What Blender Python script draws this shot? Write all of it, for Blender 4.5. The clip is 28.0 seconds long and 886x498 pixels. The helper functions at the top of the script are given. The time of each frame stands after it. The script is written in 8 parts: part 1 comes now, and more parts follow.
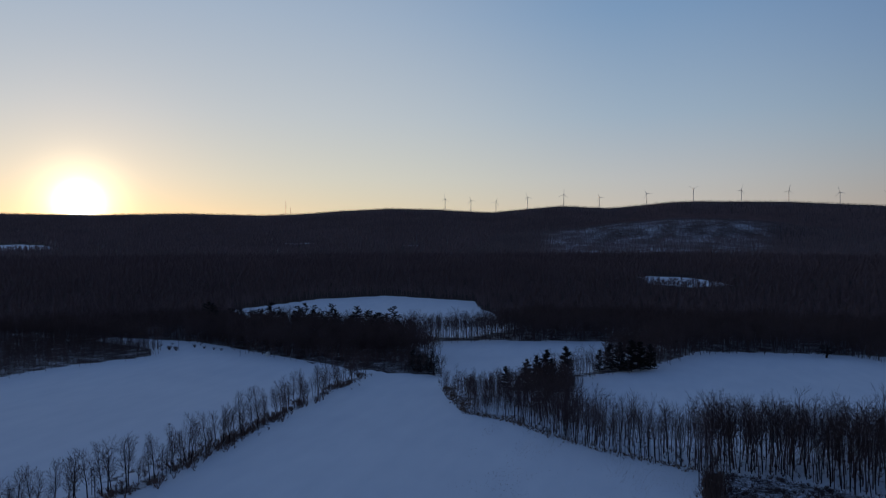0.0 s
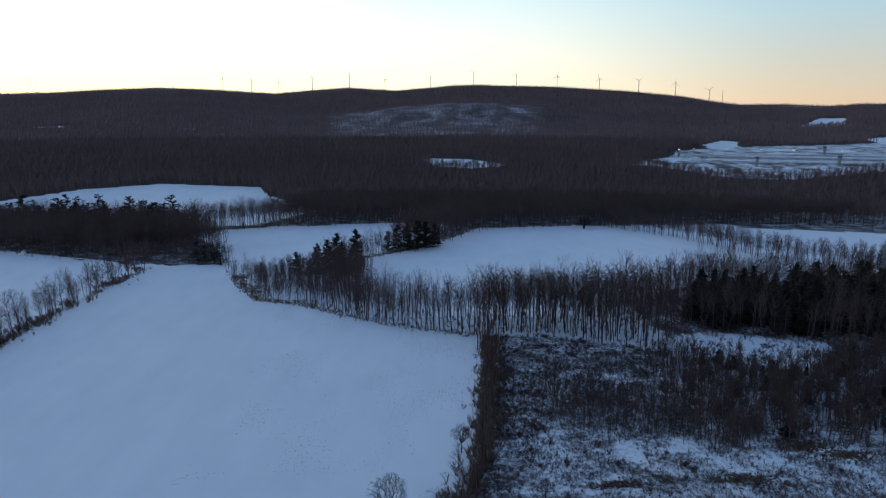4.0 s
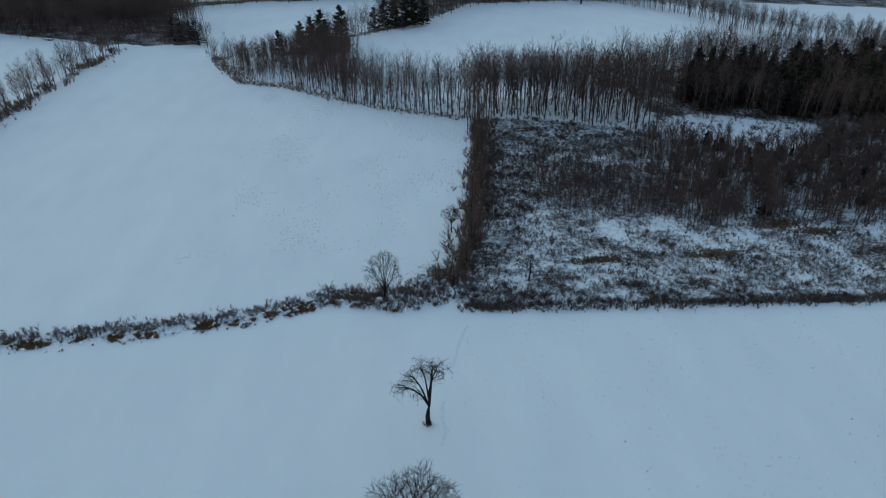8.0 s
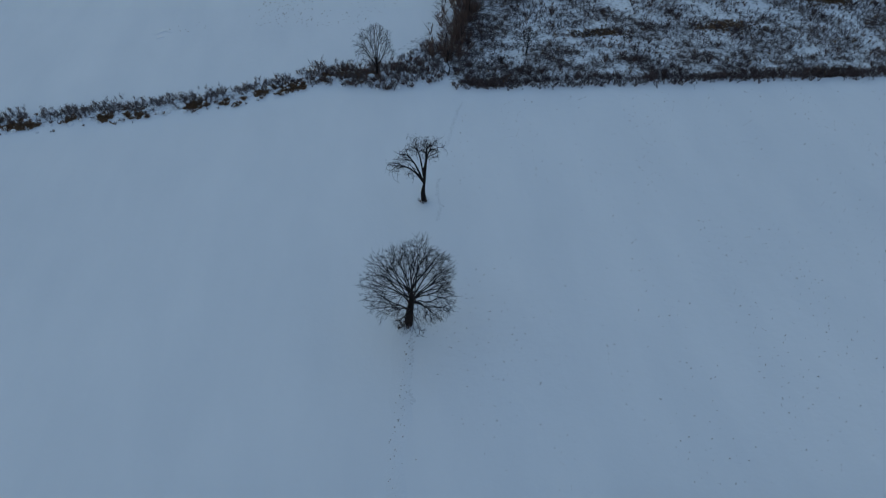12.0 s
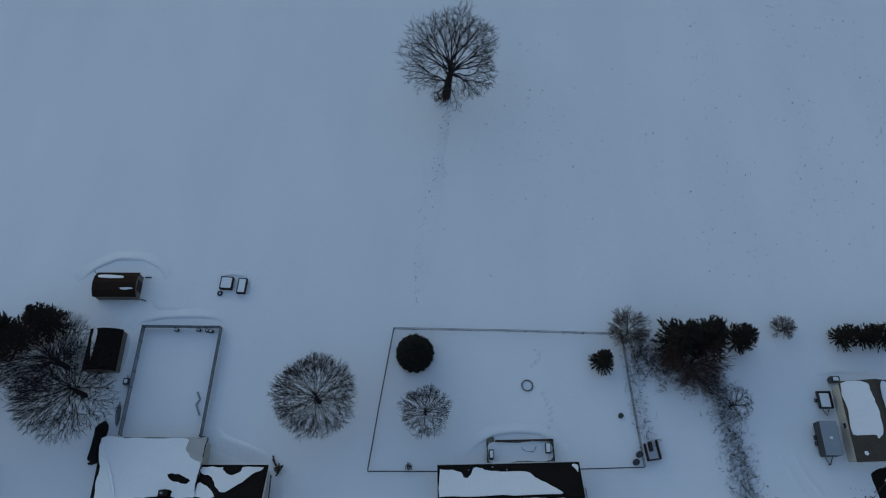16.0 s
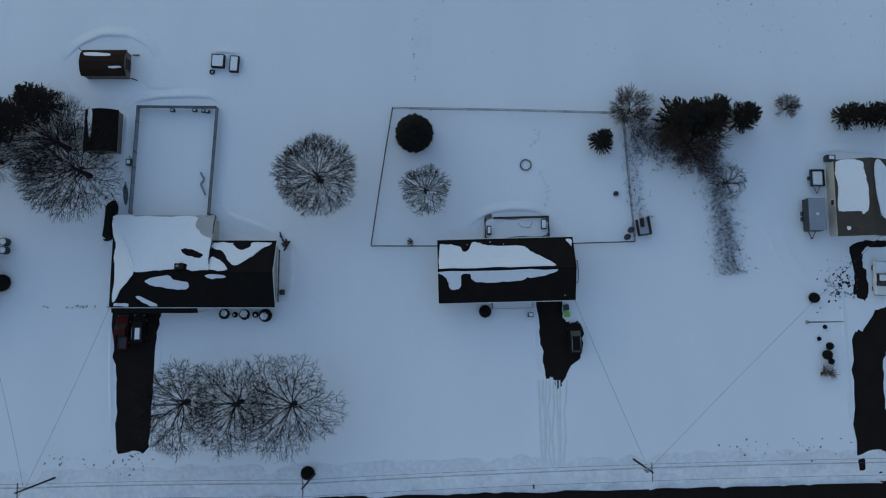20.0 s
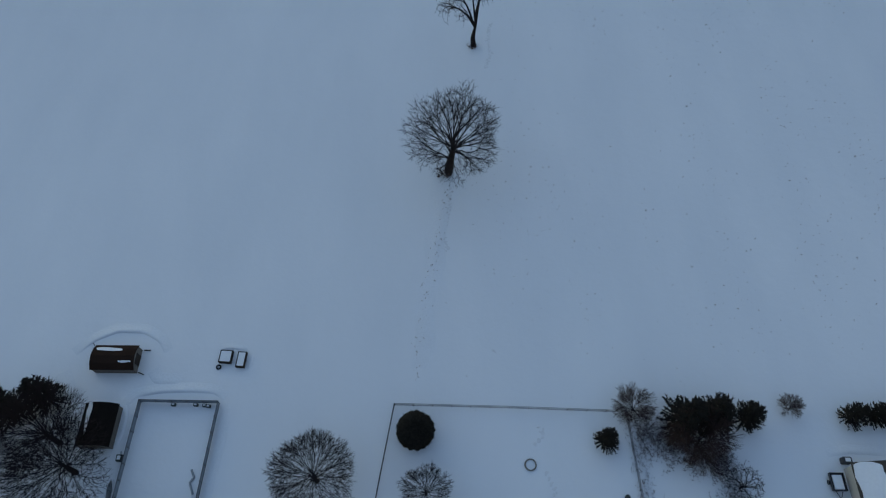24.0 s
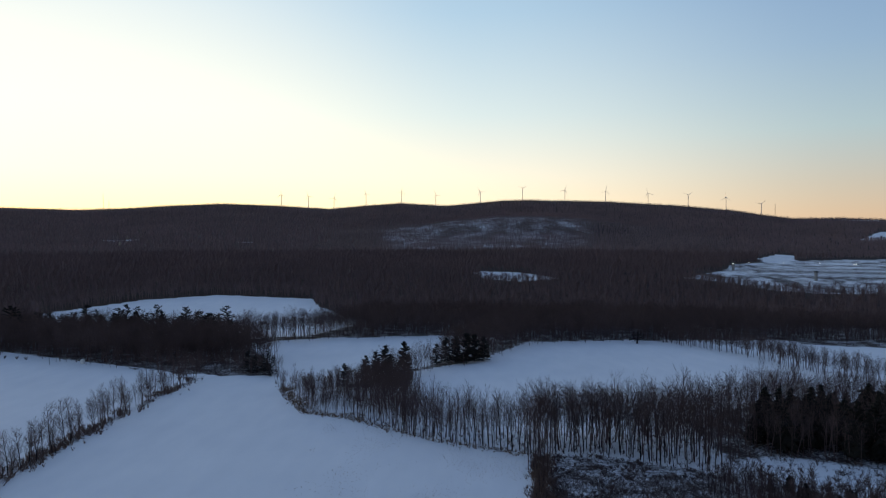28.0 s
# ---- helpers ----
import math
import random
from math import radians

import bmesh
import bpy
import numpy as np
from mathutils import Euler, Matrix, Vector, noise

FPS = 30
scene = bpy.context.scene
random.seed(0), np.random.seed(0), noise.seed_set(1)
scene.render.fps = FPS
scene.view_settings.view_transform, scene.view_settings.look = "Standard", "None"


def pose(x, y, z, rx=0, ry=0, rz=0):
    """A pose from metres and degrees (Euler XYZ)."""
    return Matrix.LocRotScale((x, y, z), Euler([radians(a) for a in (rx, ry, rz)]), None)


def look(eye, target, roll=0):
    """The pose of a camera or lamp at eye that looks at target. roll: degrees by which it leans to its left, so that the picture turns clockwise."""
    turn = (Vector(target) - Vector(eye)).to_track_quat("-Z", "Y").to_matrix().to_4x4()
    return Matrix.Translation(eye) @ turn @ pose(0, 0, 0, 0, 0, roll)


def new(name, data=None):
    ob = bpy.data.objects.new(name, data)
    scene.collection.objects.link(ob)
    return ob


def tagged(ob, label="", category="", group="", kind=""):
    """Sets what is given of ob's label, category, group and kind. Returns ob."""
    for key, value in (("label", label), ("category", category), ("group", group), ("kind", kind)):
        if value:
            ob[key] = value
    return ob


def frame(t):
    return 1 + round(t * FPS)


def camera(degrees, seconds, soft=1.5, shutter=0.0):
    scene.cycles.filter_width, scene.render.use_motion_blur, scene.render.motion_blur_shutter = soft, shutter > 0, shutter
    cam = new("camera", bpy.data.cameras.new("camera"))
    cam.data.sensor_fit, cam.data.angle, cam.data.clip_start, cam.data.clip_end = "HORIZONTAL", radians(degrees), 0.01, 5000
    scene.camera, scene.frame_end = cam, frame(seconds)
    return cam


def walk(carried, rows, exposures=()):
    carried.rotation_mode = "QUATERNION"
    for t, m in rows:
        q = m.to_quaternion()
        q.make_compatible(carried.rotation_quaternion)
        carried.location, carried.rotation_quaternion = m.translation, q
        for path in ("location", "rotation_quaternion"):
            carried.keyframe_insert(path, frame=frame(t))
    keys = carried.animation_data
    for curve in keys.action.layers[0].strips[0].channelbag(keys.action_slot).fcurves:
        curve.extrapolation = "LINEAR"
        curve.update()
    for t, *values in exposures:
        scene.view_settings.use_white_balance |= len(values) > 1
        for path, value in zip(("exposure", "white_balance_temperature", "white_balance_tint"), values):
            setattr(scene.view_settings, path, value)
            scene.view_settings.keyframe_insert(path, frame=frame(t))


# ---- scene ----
# ---- camera ----
# A drone hovers 105 m over the snow and only turns: seconds, yaw, pitch.
HOVER = 105.0
cam = camera(65.7, 28.0, soft=1.15)
TURNS = [
    (0, 14.08, -0.72), (0.5, 8.14, -0.67), (1, 1.96, -0.64), (1.5, -3.15, -0.64), (2, -3.44, -1.29), (2.5, -3.39, -3.53),
    (3, -3.35, -5.81), (3.5, -3.37, -8.10), (5.5, -3.79, -17.08), (6, -3.89, -19.30), (6.5, -4.01, -21.54), (7, -4.12, -23.78),
    (7.5, -4.24, -26.05), (8, -4.34, -28.33), (8.5, -4.44, -30.66), (9, -4.53, -32.98), (9.5, -4.60, -35.31), (10, -4.68, -37.58),
    (10.5, -4.74, -39.88), (11, -4.78, -42.12), (11.5, -4.85, -44.40), (12, -4.91, -46.69), (12.5, -4.95, -48.99), (14.5, -7.75, -58.29),
    (15, -5.23, -60.64), (15.5, -0.02, -62.95), (16, 0.20, -65.32), (16.5, 0.17, -67.71), (17, 0.10, -70.02), (17.5, 0.06, -72.33),
    (18, 0.04, -74.57), (18.5, -0.02, -76.82), (19, -0.01, -79.08), (19.5, -0.02, -81.31), (20, 0.02, -83.54), (20.5, 0.06, -85.73),
    (21, 0.08, -87.90), (21.4, 0.10, -89.30), (21.7, 0.12, -89.40), (22, 0.15, -87.30), (22.25, 0.20, -84.50), (22.5, 0.23, -81.03),
    (23, 0.39, -73.76), (23.5, 0.47, -66.48), (24, 0.54, -59.15), (24.5, 0.64, -51.76), (25, 0.67, -44.42), (25.5, 0.69, -37.02),
    (26, 0.72, -29.66), (26.5, 0.76, -22.34), (27, 0.76, -15.09), (27.5, 0.77, -7.94), (28, 0.66, -1.00),
]
EXPOSURE = [(0, -0.6, 6200, 11), (1, -0.3, 6200, 11), (2, -0.05, 6250, 9), (3, 0.15, 6500, 7), (5.5, 1.45, 8600, -2), (6, 1.5, 8900, -3), (7, 1.4, 9900, -6), (8, 1.2, 10000, -6), (11, 0.8, 9100, -2), (12, 0.74, 8900, -1), (16, 0.72, 8700, 1),
            (17, 0.85, 8700, 1), (20, 0.95, 8800, 1), (23, 1.02, 8900, 0), (24, 0.76, 8800, 1), (25, 0.6, 8800, 1), (26, 0.85, 9700, 5), (27, 1.28, 10400, 8), (28, 0.45, 7900, 7)]
walk(cam, [(t, pose(0, 0, HOVER, 90 + p, 0, y)) for t, y, p in TURNS], EXPOSURE)

# ---- light ----
SUN_AZ, SUN_EL = -42.0, 2.7          # degrees to the right of +y, and above the horizon
sun_dir = Vector((math.sin(radians(SUN_AZ)) * math.cos(radians(SUN_EL)), math.cos(radians(SUN_AZ)) * math.cos(radians(SUN_EL)), math.sin(radians(SUN_EL))))
world = bpy.data.worlds.new("world")
scene.world = world
world.use_nodes = True
wn, wl = world.node_tree.nodes, world.node_tree.links
wn.clear()
sky = wn.new("ShaderNodeTexSky")
sky.sky_type, sky.sun_disc = "NISHITA", False
sky.sun_elevation, sky.sun_rotation = radians(SUN_EL), radians(SUN_AZ)
sky.altitude, sky.air_density, sky.dust_density, sky.ozone_density = 400, 1.0, 0.3, 1.5
bg = wn.new("ShaderNodeBackground")
bg.inputs["Strength"].default_value = 0.05
wl.new(sky.outputs[0], bg.inputs["Color"])
# the low sun's own glow in the haze round it
way = wn.new("ShaderNodeTexCoord")
cosine = wn.new("ShaderNodeVectorMath")
cosine.operation = "DOT_PRODUCT"
wl.new(way.outputs["Generated"], cosine.inputs[0])
cosine.inputs[1].default_value = sun_dir


def aureole(degrees, strength, color):
    k = 1 / (1 - math.cos(radians(degrees)))
    m = wn.new("ShaderNodeMath")
    m.operation = "MULTIPLY_ADD"
    wl.new(cosine.outputs["Value"], m.inputs[0])
    m.inputs[1].default_value, m.inputs[2].default_value = k, -k
    e = wn.new("ShaderNodeMath")
    e.operation = "EXPONENT"
    wl.new(m.outputs[0], e.inputs[0])
    s = wn.new("ShaderNodeMath")
    s.operation = "MULTIPLY"
    wl.new(e.outputs[0], s.inputs[0])
    s.inputs[1].default_value = strength
    b = wn.new("ShaderNodeBackground")
    b.inputs["Color"].default_value = (*color, 1)
    wl.new(s.outputs[0], b.inputs["Strength"])
    return b.outputs[0]


def spread_of(value, low, high):
    m = wn.new("ShaderNodeMapRange")
    m.interpolation_type = "SMOOTHSTEP"
    wl.new(value, m.inputs["Value"])
    m.inputs["From Min"].default_value, m.inputs["From Max"].default_value = low, high
    return m.outputs["Result"]


split = wn.new("ShaderNodeSeparateXYZ")
wl.new(way.outputs["Generated"], split.inputs[0])
ZENITH = (0.06, 0.115, 0.27)


def sky_ramp(stops):
    """The clear evening sky's colour from the horizon to the zenith: (degrees up, colour)."""
    r = wn.new("ShaderNodeValToRGB")
    wl.new(split.outputs["Z"], r.inputs["Fac"])
    e = r.color_ramp.elements
    e[0].position, e[0].color = math.sin(radians(stops[0][0])), (*stops[0][1], 1)
    e[1].position, e[1].color = 1.0, (*ZENITH, 1)
    for deg, c in stops[1:]:
        k = e.new(math.sin(radians(deg)))
        k.color = (*c, 1)
    return r.outputs["Color"]


east = sky_ramp([(0.5, (0.15, 0.14, 0.22)), (12, (0.10, 0.14, 0.27)), (35, (0.07, 0.12, 0.27))])
side = sky_ramp([(1.5, (0.40, 0.32, 0.31)), (4, (0.34, 0.33, 0.37)), (8, (0.25, 0.36, 0.49)), (14, (0.17, 0.29, 0.51)), (20, (0.13, 0.24, 0.48)), (35, (0.09, 0.17, 0.39))])
middle = sky_ramp([(1.5, (0.74, 0.64, 0.58)), (5, (0.65, 0.64, 0.66)), (10, (0.46, 0.57, 0.70)), (18, (0.28, 0.44, 0.67)), (35, (0.14, 0.25, 0.50))])
sunward = sky_ramp([(1.5, (0.93, 0.79, 0.58)), (5, (0.84, 0.80, 0.70)), (10, (0.71, 0.74, 0.76)), (18, (0.53, 0.63, 0.76)), (35, (0.24, 0.37, 0.60))])
color = east
for low, high, nxt in ((-0.4, 0.31, side), (0.25, 0.76, middle), (0.70, 0.97, sunward)):
    mx_ = wn.new("ShaderNodeMix")
    mx_.data_type = "RGBA"
    wl.new(spread_of(cosine.outputs["Value"], low, high), mx_.inputs["Factor"])
    wl.new(color, mx_.inputs["A"])
    wl.new(nxt, mx_.inputs["B"])
    color = mx_.outputs["Result"]
dusk = wn.new("ShaderNodeBackground")
dusk.inputs["Strength"].default_value = 0.92
wl.new(color, dusk.inputs["Color"])
last_light = bg.outputs[0]
for glow in (dusk.outputs[0], aureole(1.0, 9.0, (1, 0.9, 0.7)), aureole(2.6, 1.6, (1, 0.78, 0.42)), aureole(7.0, 0.22, (1, 0.6, 0.3))):
    both = wn.new("ShaderNodeAddShader")
    wl.new(last_light, both.inputs[0])
    wl.new(glow, both.inputs[1])
    last_light = both.outputs[0]
wout = wn.new("ShaderNodeOutputWorld")
wl.new(last_light, wout.inputs["Surface"])

sun = new("sun", bpy.data.lights.new("sun", "SUN"))
sun.data.energy, sun.data.angle, sun.data.color = 2.0, radians(0.5), (1.0, 0.62, 0.32)
sun.matrix_world = look((0, 0, 300), Vector((0, 0, 300)) - sun_dir)

# ---- materials ----
def shader(name, color, rough=0.7, metal=0.0, vary=0.25, scale=1.0, fine=12.0, bump=0.3, bump_scale=None, tint=None, island=0.0, objects=0.0):
    """A surface with variation at two scales and fine relief. scale: coarse features per metre."""
    m = bpy.data.materials.new(name)
    m.use_nodes = True
    nt = m.node_tree
    n, l = nt.nodes, nt.links
    b = n["Principled BSDF"]
    b.inputs["Roughness"].default_value, b.inputs["Metallic"].default_value = rough, metal
    b.inputs["Specular IOR Level"].default_value = 0.5 if rough < 0.6 else 0.06
    geo = n.new("ShaderNodeNewGeometry")
    a = n.new("ShaderNodeTexNoise")
    a.inputs["Scale"].default_value, a.inputs["Detail"].default_value = scale, 4
    c = n.new("ShaderNodeTexNoise")
    c.inputs["Scale"].default_value, c.inputs["Detail"].default_value = scale * fine, 3
    for t in (a, c):
        l.new(geo.outputs["Position"], t.inputs["Vector"])
    mix = n.new("ShaderNodeMix")
    mix.data_type = "RGBA"
    second = tint or tuple(v * (1 - vary) for v in color)
    mix.inputs["A"].default_value, mix.inputs["B"].default_value = (*color, 1), (*second, 1)
    half = n.new("ShaderNodeMath")
    half.operation = "MULTIPLY_ADD"
    l.new(a.outputs["Fac"], half.inputs[0])
    half.inputs[1].default_value = 0.7
    l.new(c.outputs["Fac"], half.inputs[2])
    ramp = n.new("ShaderNodeMapRange")
    ramp.inputs["From Min"].default_value, ramp.inputs["From Max"].default_value = 0.6, 1.1
    l.new(half.outputs[0], ramp.inputs["Value"])
    last = ramp.outputs["Result"]
    for weight, node, socket in ((island, "ShaderNodeNewGeometry", "Random Per Island"), (objects, "ShaderNodeObjectInfo", "Random")):
        if weight:
            src = n.new(node)
            add = n.new("ShaderNodeMath")
            add.operation = "MULTIPLY_ADD"
            l.new(src.outputs[socket], add.inputs[0])
            add.inputs[1].default_value = weight
            l.new(last, add.inputs[2])
            last = add.outputs[0]
    l.new(last, mix.inputs["Factor"])
    l.new(mix.outputs["Result"], b.inputs["Base Color"])
    if bump:
        bp = n.new("ShaderNodeBump")
        bp.inputs["Strength"].default_value = bump
        bp.inputs["Distance"].default_value = 0.3 / (scale * fine)
        l.new(c.outputs["Fac"], bp.inputs["Height"])
        l.new(bp.outputs[0], b.inputs["Normal"])
    return m


SNOW = shader("snow", (0.80, 0.82, 0.85), 0.55, vary=0.06, scale=0.15, fine=20, bump=0.35)
BARK = shader("bark", (0.038, 0.029, 0.027), 0.9, vary=0.45, scale=0.8, fine=9, bump=0.4, objects=0.3)
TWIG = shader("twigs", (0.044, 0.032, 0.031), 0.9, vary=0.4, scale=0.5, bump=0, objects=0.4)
YARD_TWIG = shader("brown_twigs", (0.088, 0.058, 0.052), 0.9, vary=0.4, scale=0.5, bump=0, island=0.3)
# Grey-brown twig tone of the woods, lifted a little to stand for haze.
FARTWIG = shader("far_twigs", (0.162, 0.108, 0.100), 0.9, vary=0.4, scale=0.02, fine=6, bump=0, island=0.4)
# Valley and hill twigs grow paler with distance: haze put into their colour.
VALLEYTWIG_HAZED = shader("valley_twigs_hazed", (0.235, 0.160, 0.154), 0.9, vary=0.3, scale=0.01, fine=6, bump=0, island=0.06)
HILLTWIG_HAZED = shader("hill_twigs_hazed", (0.31, 0.222, 0.222), 0.9, vary=0.3, scale=0.004, fine=5, bump=0, island=0.06)
NEEDLE = shader("needles", (0.042, 0.037, 0.030), 0.8, vary=0.5, scale=0.4, fine=8, bump=0, island=0.3)
SCRUB = shader("scrub", (0.195, 0.140, 0.135), 0.9, vary=0.45, scale=0.08, fine=10, bump=0, island=0.5)
HEDGE_TWIG = shader("hedge_twigs", (0.27, 0.180, 0.150), 0.9, vary=0.45, scale=0.1, fine=10, bump=0, island=0.5)
STALK = shader("grey_stalks", (0.27, 0.225, 0.225), 0.9, vary=0.4, scale=0.1, fine=10, bump=0, island=0.4)
STRAW = shader("dry_grass", (0.32, 0.20, 0.125), 0.9, vary=0.4, scale=0.1, fine=12, bump=0, island=0.5)
ROOFING = shader("dark_shingles", (0.016, 0.013, 0.012), 0.9, vary=0.35, scale=0.5, fine=14, bump=0.5)
BROWN_ROOF = shader("brown_shingles", (0.040, 0.023, 0.017), 0.9, vary=0.35, scale=0.5, fine=14, bump=0.5)
GREY_ROOF = shader("grey_shingles", (0.085, 0.072, 0.062), 0.9, vary=0.3, scale=0.4, fine=14, bump=0.5)
SIDING = shader("pale_siding", (0.52, 0.49, 0.44), 0.7, vary=0.15, scale=0.4, bump=0.2)
GREY_WOOD = shader("weathered_wood", (0.20, 0.18, 0.16), 0.85, vary=0.4, scale=0.7, fine=14, bump=0.4)
DARK_WOOD = shader("dark_wood", (0.065, 0.05, 0.042), 0.85, vary=0.4, scale=0.7, fine=14, bump=0.4)
TRIM = shader("white_trim", (0.72, 0.72, 0.70), 0.5, vary=0.1, scale=0.5, bump=0)
ASPHALT = shader("asphalt", (0.020, 0.015, 0.0135), 0.8, vary=0.4, scale=0.35, fine=25, bump=0.4)
RUBBER = shader("rubber", (0.02, 0.02, 0.02), 0.8, vary=0.2, bump=0.2)
GLASS = shader("car_glass", (0.008, 0.009, 0.010), 0.25, vary=0.1, bump=0)
BLACK_PAINT = shader("black_paint", (0.012, 0.011, 0.011), 0.6, 0.0, vary=0.2, scale=0.6, bump=0)
WHITE_PAINT = shader("white_paint", (0.72, 0.71, 0.68), 0.35, vary=0.08, scale=0.6, bump=0)
RED_PAINT = shader("red_paint", (0.075, 0.010, 0.009), 0.6, vary=0.2, scale=0.6, bump=0)
GREEN_PLASTIC = shader("green_plastic", (0.18, 0.42, 0.06), 0.5, vary=0.15, bump=0)
DARK_PLASTIC = shader("dark_plastic", (0.03, 0.04, 0.035), 0.5, vary=0.15, bump=0)
PANEL = shader("dull_blue_panel", (0.24, 0.28, 0.32), 0.7, vary=0.25, scale=0.5, bump=0.1)
GREY_METAL = shader("grey_sheet_metal", (0.33, 0.36, 0.39), 0.45, 0.4, vary=0.2, scale=0.5, bump=0.1)
STONE = shader("stone", (0.22, 0.20, 0.18), 0.9, vary=0.4, scale=1.2, bump=0.4)
DARK_BRICK = shader("dark_brick", (0.055, 0.032, 0.027), 0.9, vary=0.4, scale=2.0, bump=0.4)
DIRTY_SNOW = shader("ploughed_snow", (0.80, 0.82, 0.85), 0.7, scale=0.22, fine=7, bump=0.5, tint=(0.66, 0.665, 0.69))
TRACK = shader("packed_snow", (0.76, 0.77, 0.79), 0.5, vary=0.12, scale=0.8, bump=0.3)

# ---- the lie of the land ----
SKYLINE = [(-180, 1.3), (-90, 1.5), (-47, 1.95), (-41, 1.96), (-35, 2.15), (-29, 2.08), (-26, 2.19), (-22.6, 2.47), (-18.7, 2.71), (-15, 2.64), (-9.9, 2.38),
           (-7, 2.68), (-4.2, 2.89), (-0.3, 2.67), (4.2, 3.09), (6.5, 3.13), (12.6, 2.95), (18, 2.57), (22.3, 2.11), (24.4, 1.72), (26.4, 1.44), (29.6, 1.44),
           (32.3, 1.28), (34.3, 1.41), (38, 1.34), (90, 1.2), (180, 1.3)]
KNOLL = [(-30, -3), (-14, -1.6), (-9.7, -0.28), (-5.2, 0.85), (-0.5, 1.6), (4.2, 1.97), (8, 1.96), (11.7, 1.66), (15.8, 0.92), (20.2, -0.3), (26, -2), (40, -4)]
RIDGE = 4300.0


def smooth(a, b, v):
    u = np.clip((v - a) / (b - a), 0, 1)
    return u * u * (3 - 2 * u)


def ground_z(x, y):
    """The ground's height: flat fields, a valley side that begins 850 m out, a wooded knoll and the ridge behind it."""
    x, y = np.asarray(x, float), np.asarray(y, float)
    r, az = np.hypot(x, y), np.degrees(np.arctan2(x, y))
    el = np.interp(az, *zip(*SKYLINE))
    top = HOVER - 6 + RIDGE * np.tan(np.radians(el))
    u = np.clip((r - 1400) / (RIDGE - 1400), 0, 1)
    z = 42 * smooth(850, 1500, r) + (top - 42) * u ** 1.5 - 90 * smooth(RIDGE, RIDGE + 500, r)
    crest = HOVER - 11 + 3000 * np.tan(np.radians(np.interp(az, *zip(*KNOLL))))
    knoll = 15 + (crest - 15) * np.where(r < 3000, smooth(1900, 3050, r), 1 - smooth(3000, 3600, r))
    lift = np.clip((knoll - z) / 25 + 0.5, 0, 1)
    z = z + np.where(r > 1500, np.where(lift < 1, 12.5 * lift * lift, knoll - z), 0)
    return z + 0.5 * smooth(200, 500, r) * np.sin(x / 61 + 1) * np.sin(y / 83)


def inside(x, y, poly):
    """Which of the points lie in a polygon of the plan."""
    x, y = np.asarray(x, float), np.asarray(y, float)
    c = np.zeros(x.shape, bool)
    for (x0, y0), (x1, y1) in zip(poly, poly[1:] + poly[:1]):
        cut = (y0 > y) != (y1 > y)
        c ^= cut & (x < (x1 - x0) * (y - y0) / ((y1 - y0) or 1e-9) + x0)
    return c


# open snow: the plan of the fields
FIELD_HOME = [(-900, -900), (900, -900), (900, 100), (330, 145), (104, 154), (46, 158), (23, 156), (15, 162), (-1, 165), (-14, 168), (-39, 158), (-65, 153), (-102, 150), (-215, 138), (-900, 120)]
FIELD_MAIN = [(-215, 140), (-205, 200), (-190, 246), (-188, 307), (-190, 375), (-185, 449), (-181, 508), (-138, 516), (-109, 443), (-89, 404), (-61, 394), (-32, 368), (-1, 345), (37, 326),
              (32, 284), (26, 246), (17, 212), (10, 188), (-2, 176), (-33, 166), (-101, 153)]
FIELD_WEST = [(-900, 140), (-455, 415), (-445, 468), (-404, 535), (-430, 575), (-530, 615), (-530, 632), (-420, 622), (-303, 566), (-228, 533), (-203, 515), (-203, 394), (-214, 296), (-226, 138)]
FIELD_MID = [(-200, 675), (-133, 707), (-7, 723), (50, 715), (20, 640), (-20, 560), (-55, 520), (-85, 470), (-118, 478), (-135, 520), (-149, 572)]
FIELD_EAST = [(-24, 425), (-28, 530), (23, 576), (78, 678), (186, 698), (249, 674), (266, 585), (267, 545), (223, 455), (125, 390), (56, 367), (15, 372)]
FIELD_FAR_EAST = [(275, 684), (334, 669), (459, 623), (640, 545), (600, 430), (328, 440), (290, 470), (290, 560)]
FIELD_FAR = [(-520, 860), (-447, 994), (-358, 1055), (-212, 1041), (-191, 973), (-141, 901), (-105, 850), (-150, 740), (-222, 700), (-420, 700)]
FIELD_SLICE = [(38, 1367), (132, 1340), (201, 1248), (121, 1220), (61, 1250)]
YARD_STATE = [(408, 1220), (527, 1336), (600, 1480), (760, 1600), (1300, 1650), (1200, 1200), (780, 1039), (590, 1006), (500, 1065), (462, 1160)]
HILL_FIELDS = [[(1500, 2500), (1764, 2843), (1820, 2743), (1573, 2398), (1382, 2361)], [(1234, 1785), (1454, 1880), (1600, 1800), (1118, 1522)],
               [(-1150, 2235), (-1054, 2290), (-1020, 2250), (-1100, 2190)], [(-690, 2225), (-640, 2250), (-640, 2200), (-685, 2190)],
               [(-1834, 1714), (-1815, 1768), (-1731, 1781), (-1600, 1700), (-1663, 1554)], [(1985, 3640), (2225, 3580), (2207, 3500), (2014, 3570)]]
GLADE = [(128, 292), (136, 322), (160, 326), (188, 312), (204, 304), (194, 286), (166, 276)]
TERRACE = [(700, 1560), (744, 1674), (862, 1828), (889, 1782), (790, 1590), (720, 1500)]
FENCED = [(565, 1328), (656, 1330), (824, 1307), (1100, 1250), (1000, 1080), (712, 1130), (618, 1163), (604, 1211)]
MUD = [(550, 1223), (572, 1192), (578, 1133), (560, 1086), (536, 1087), (544, 1152)]
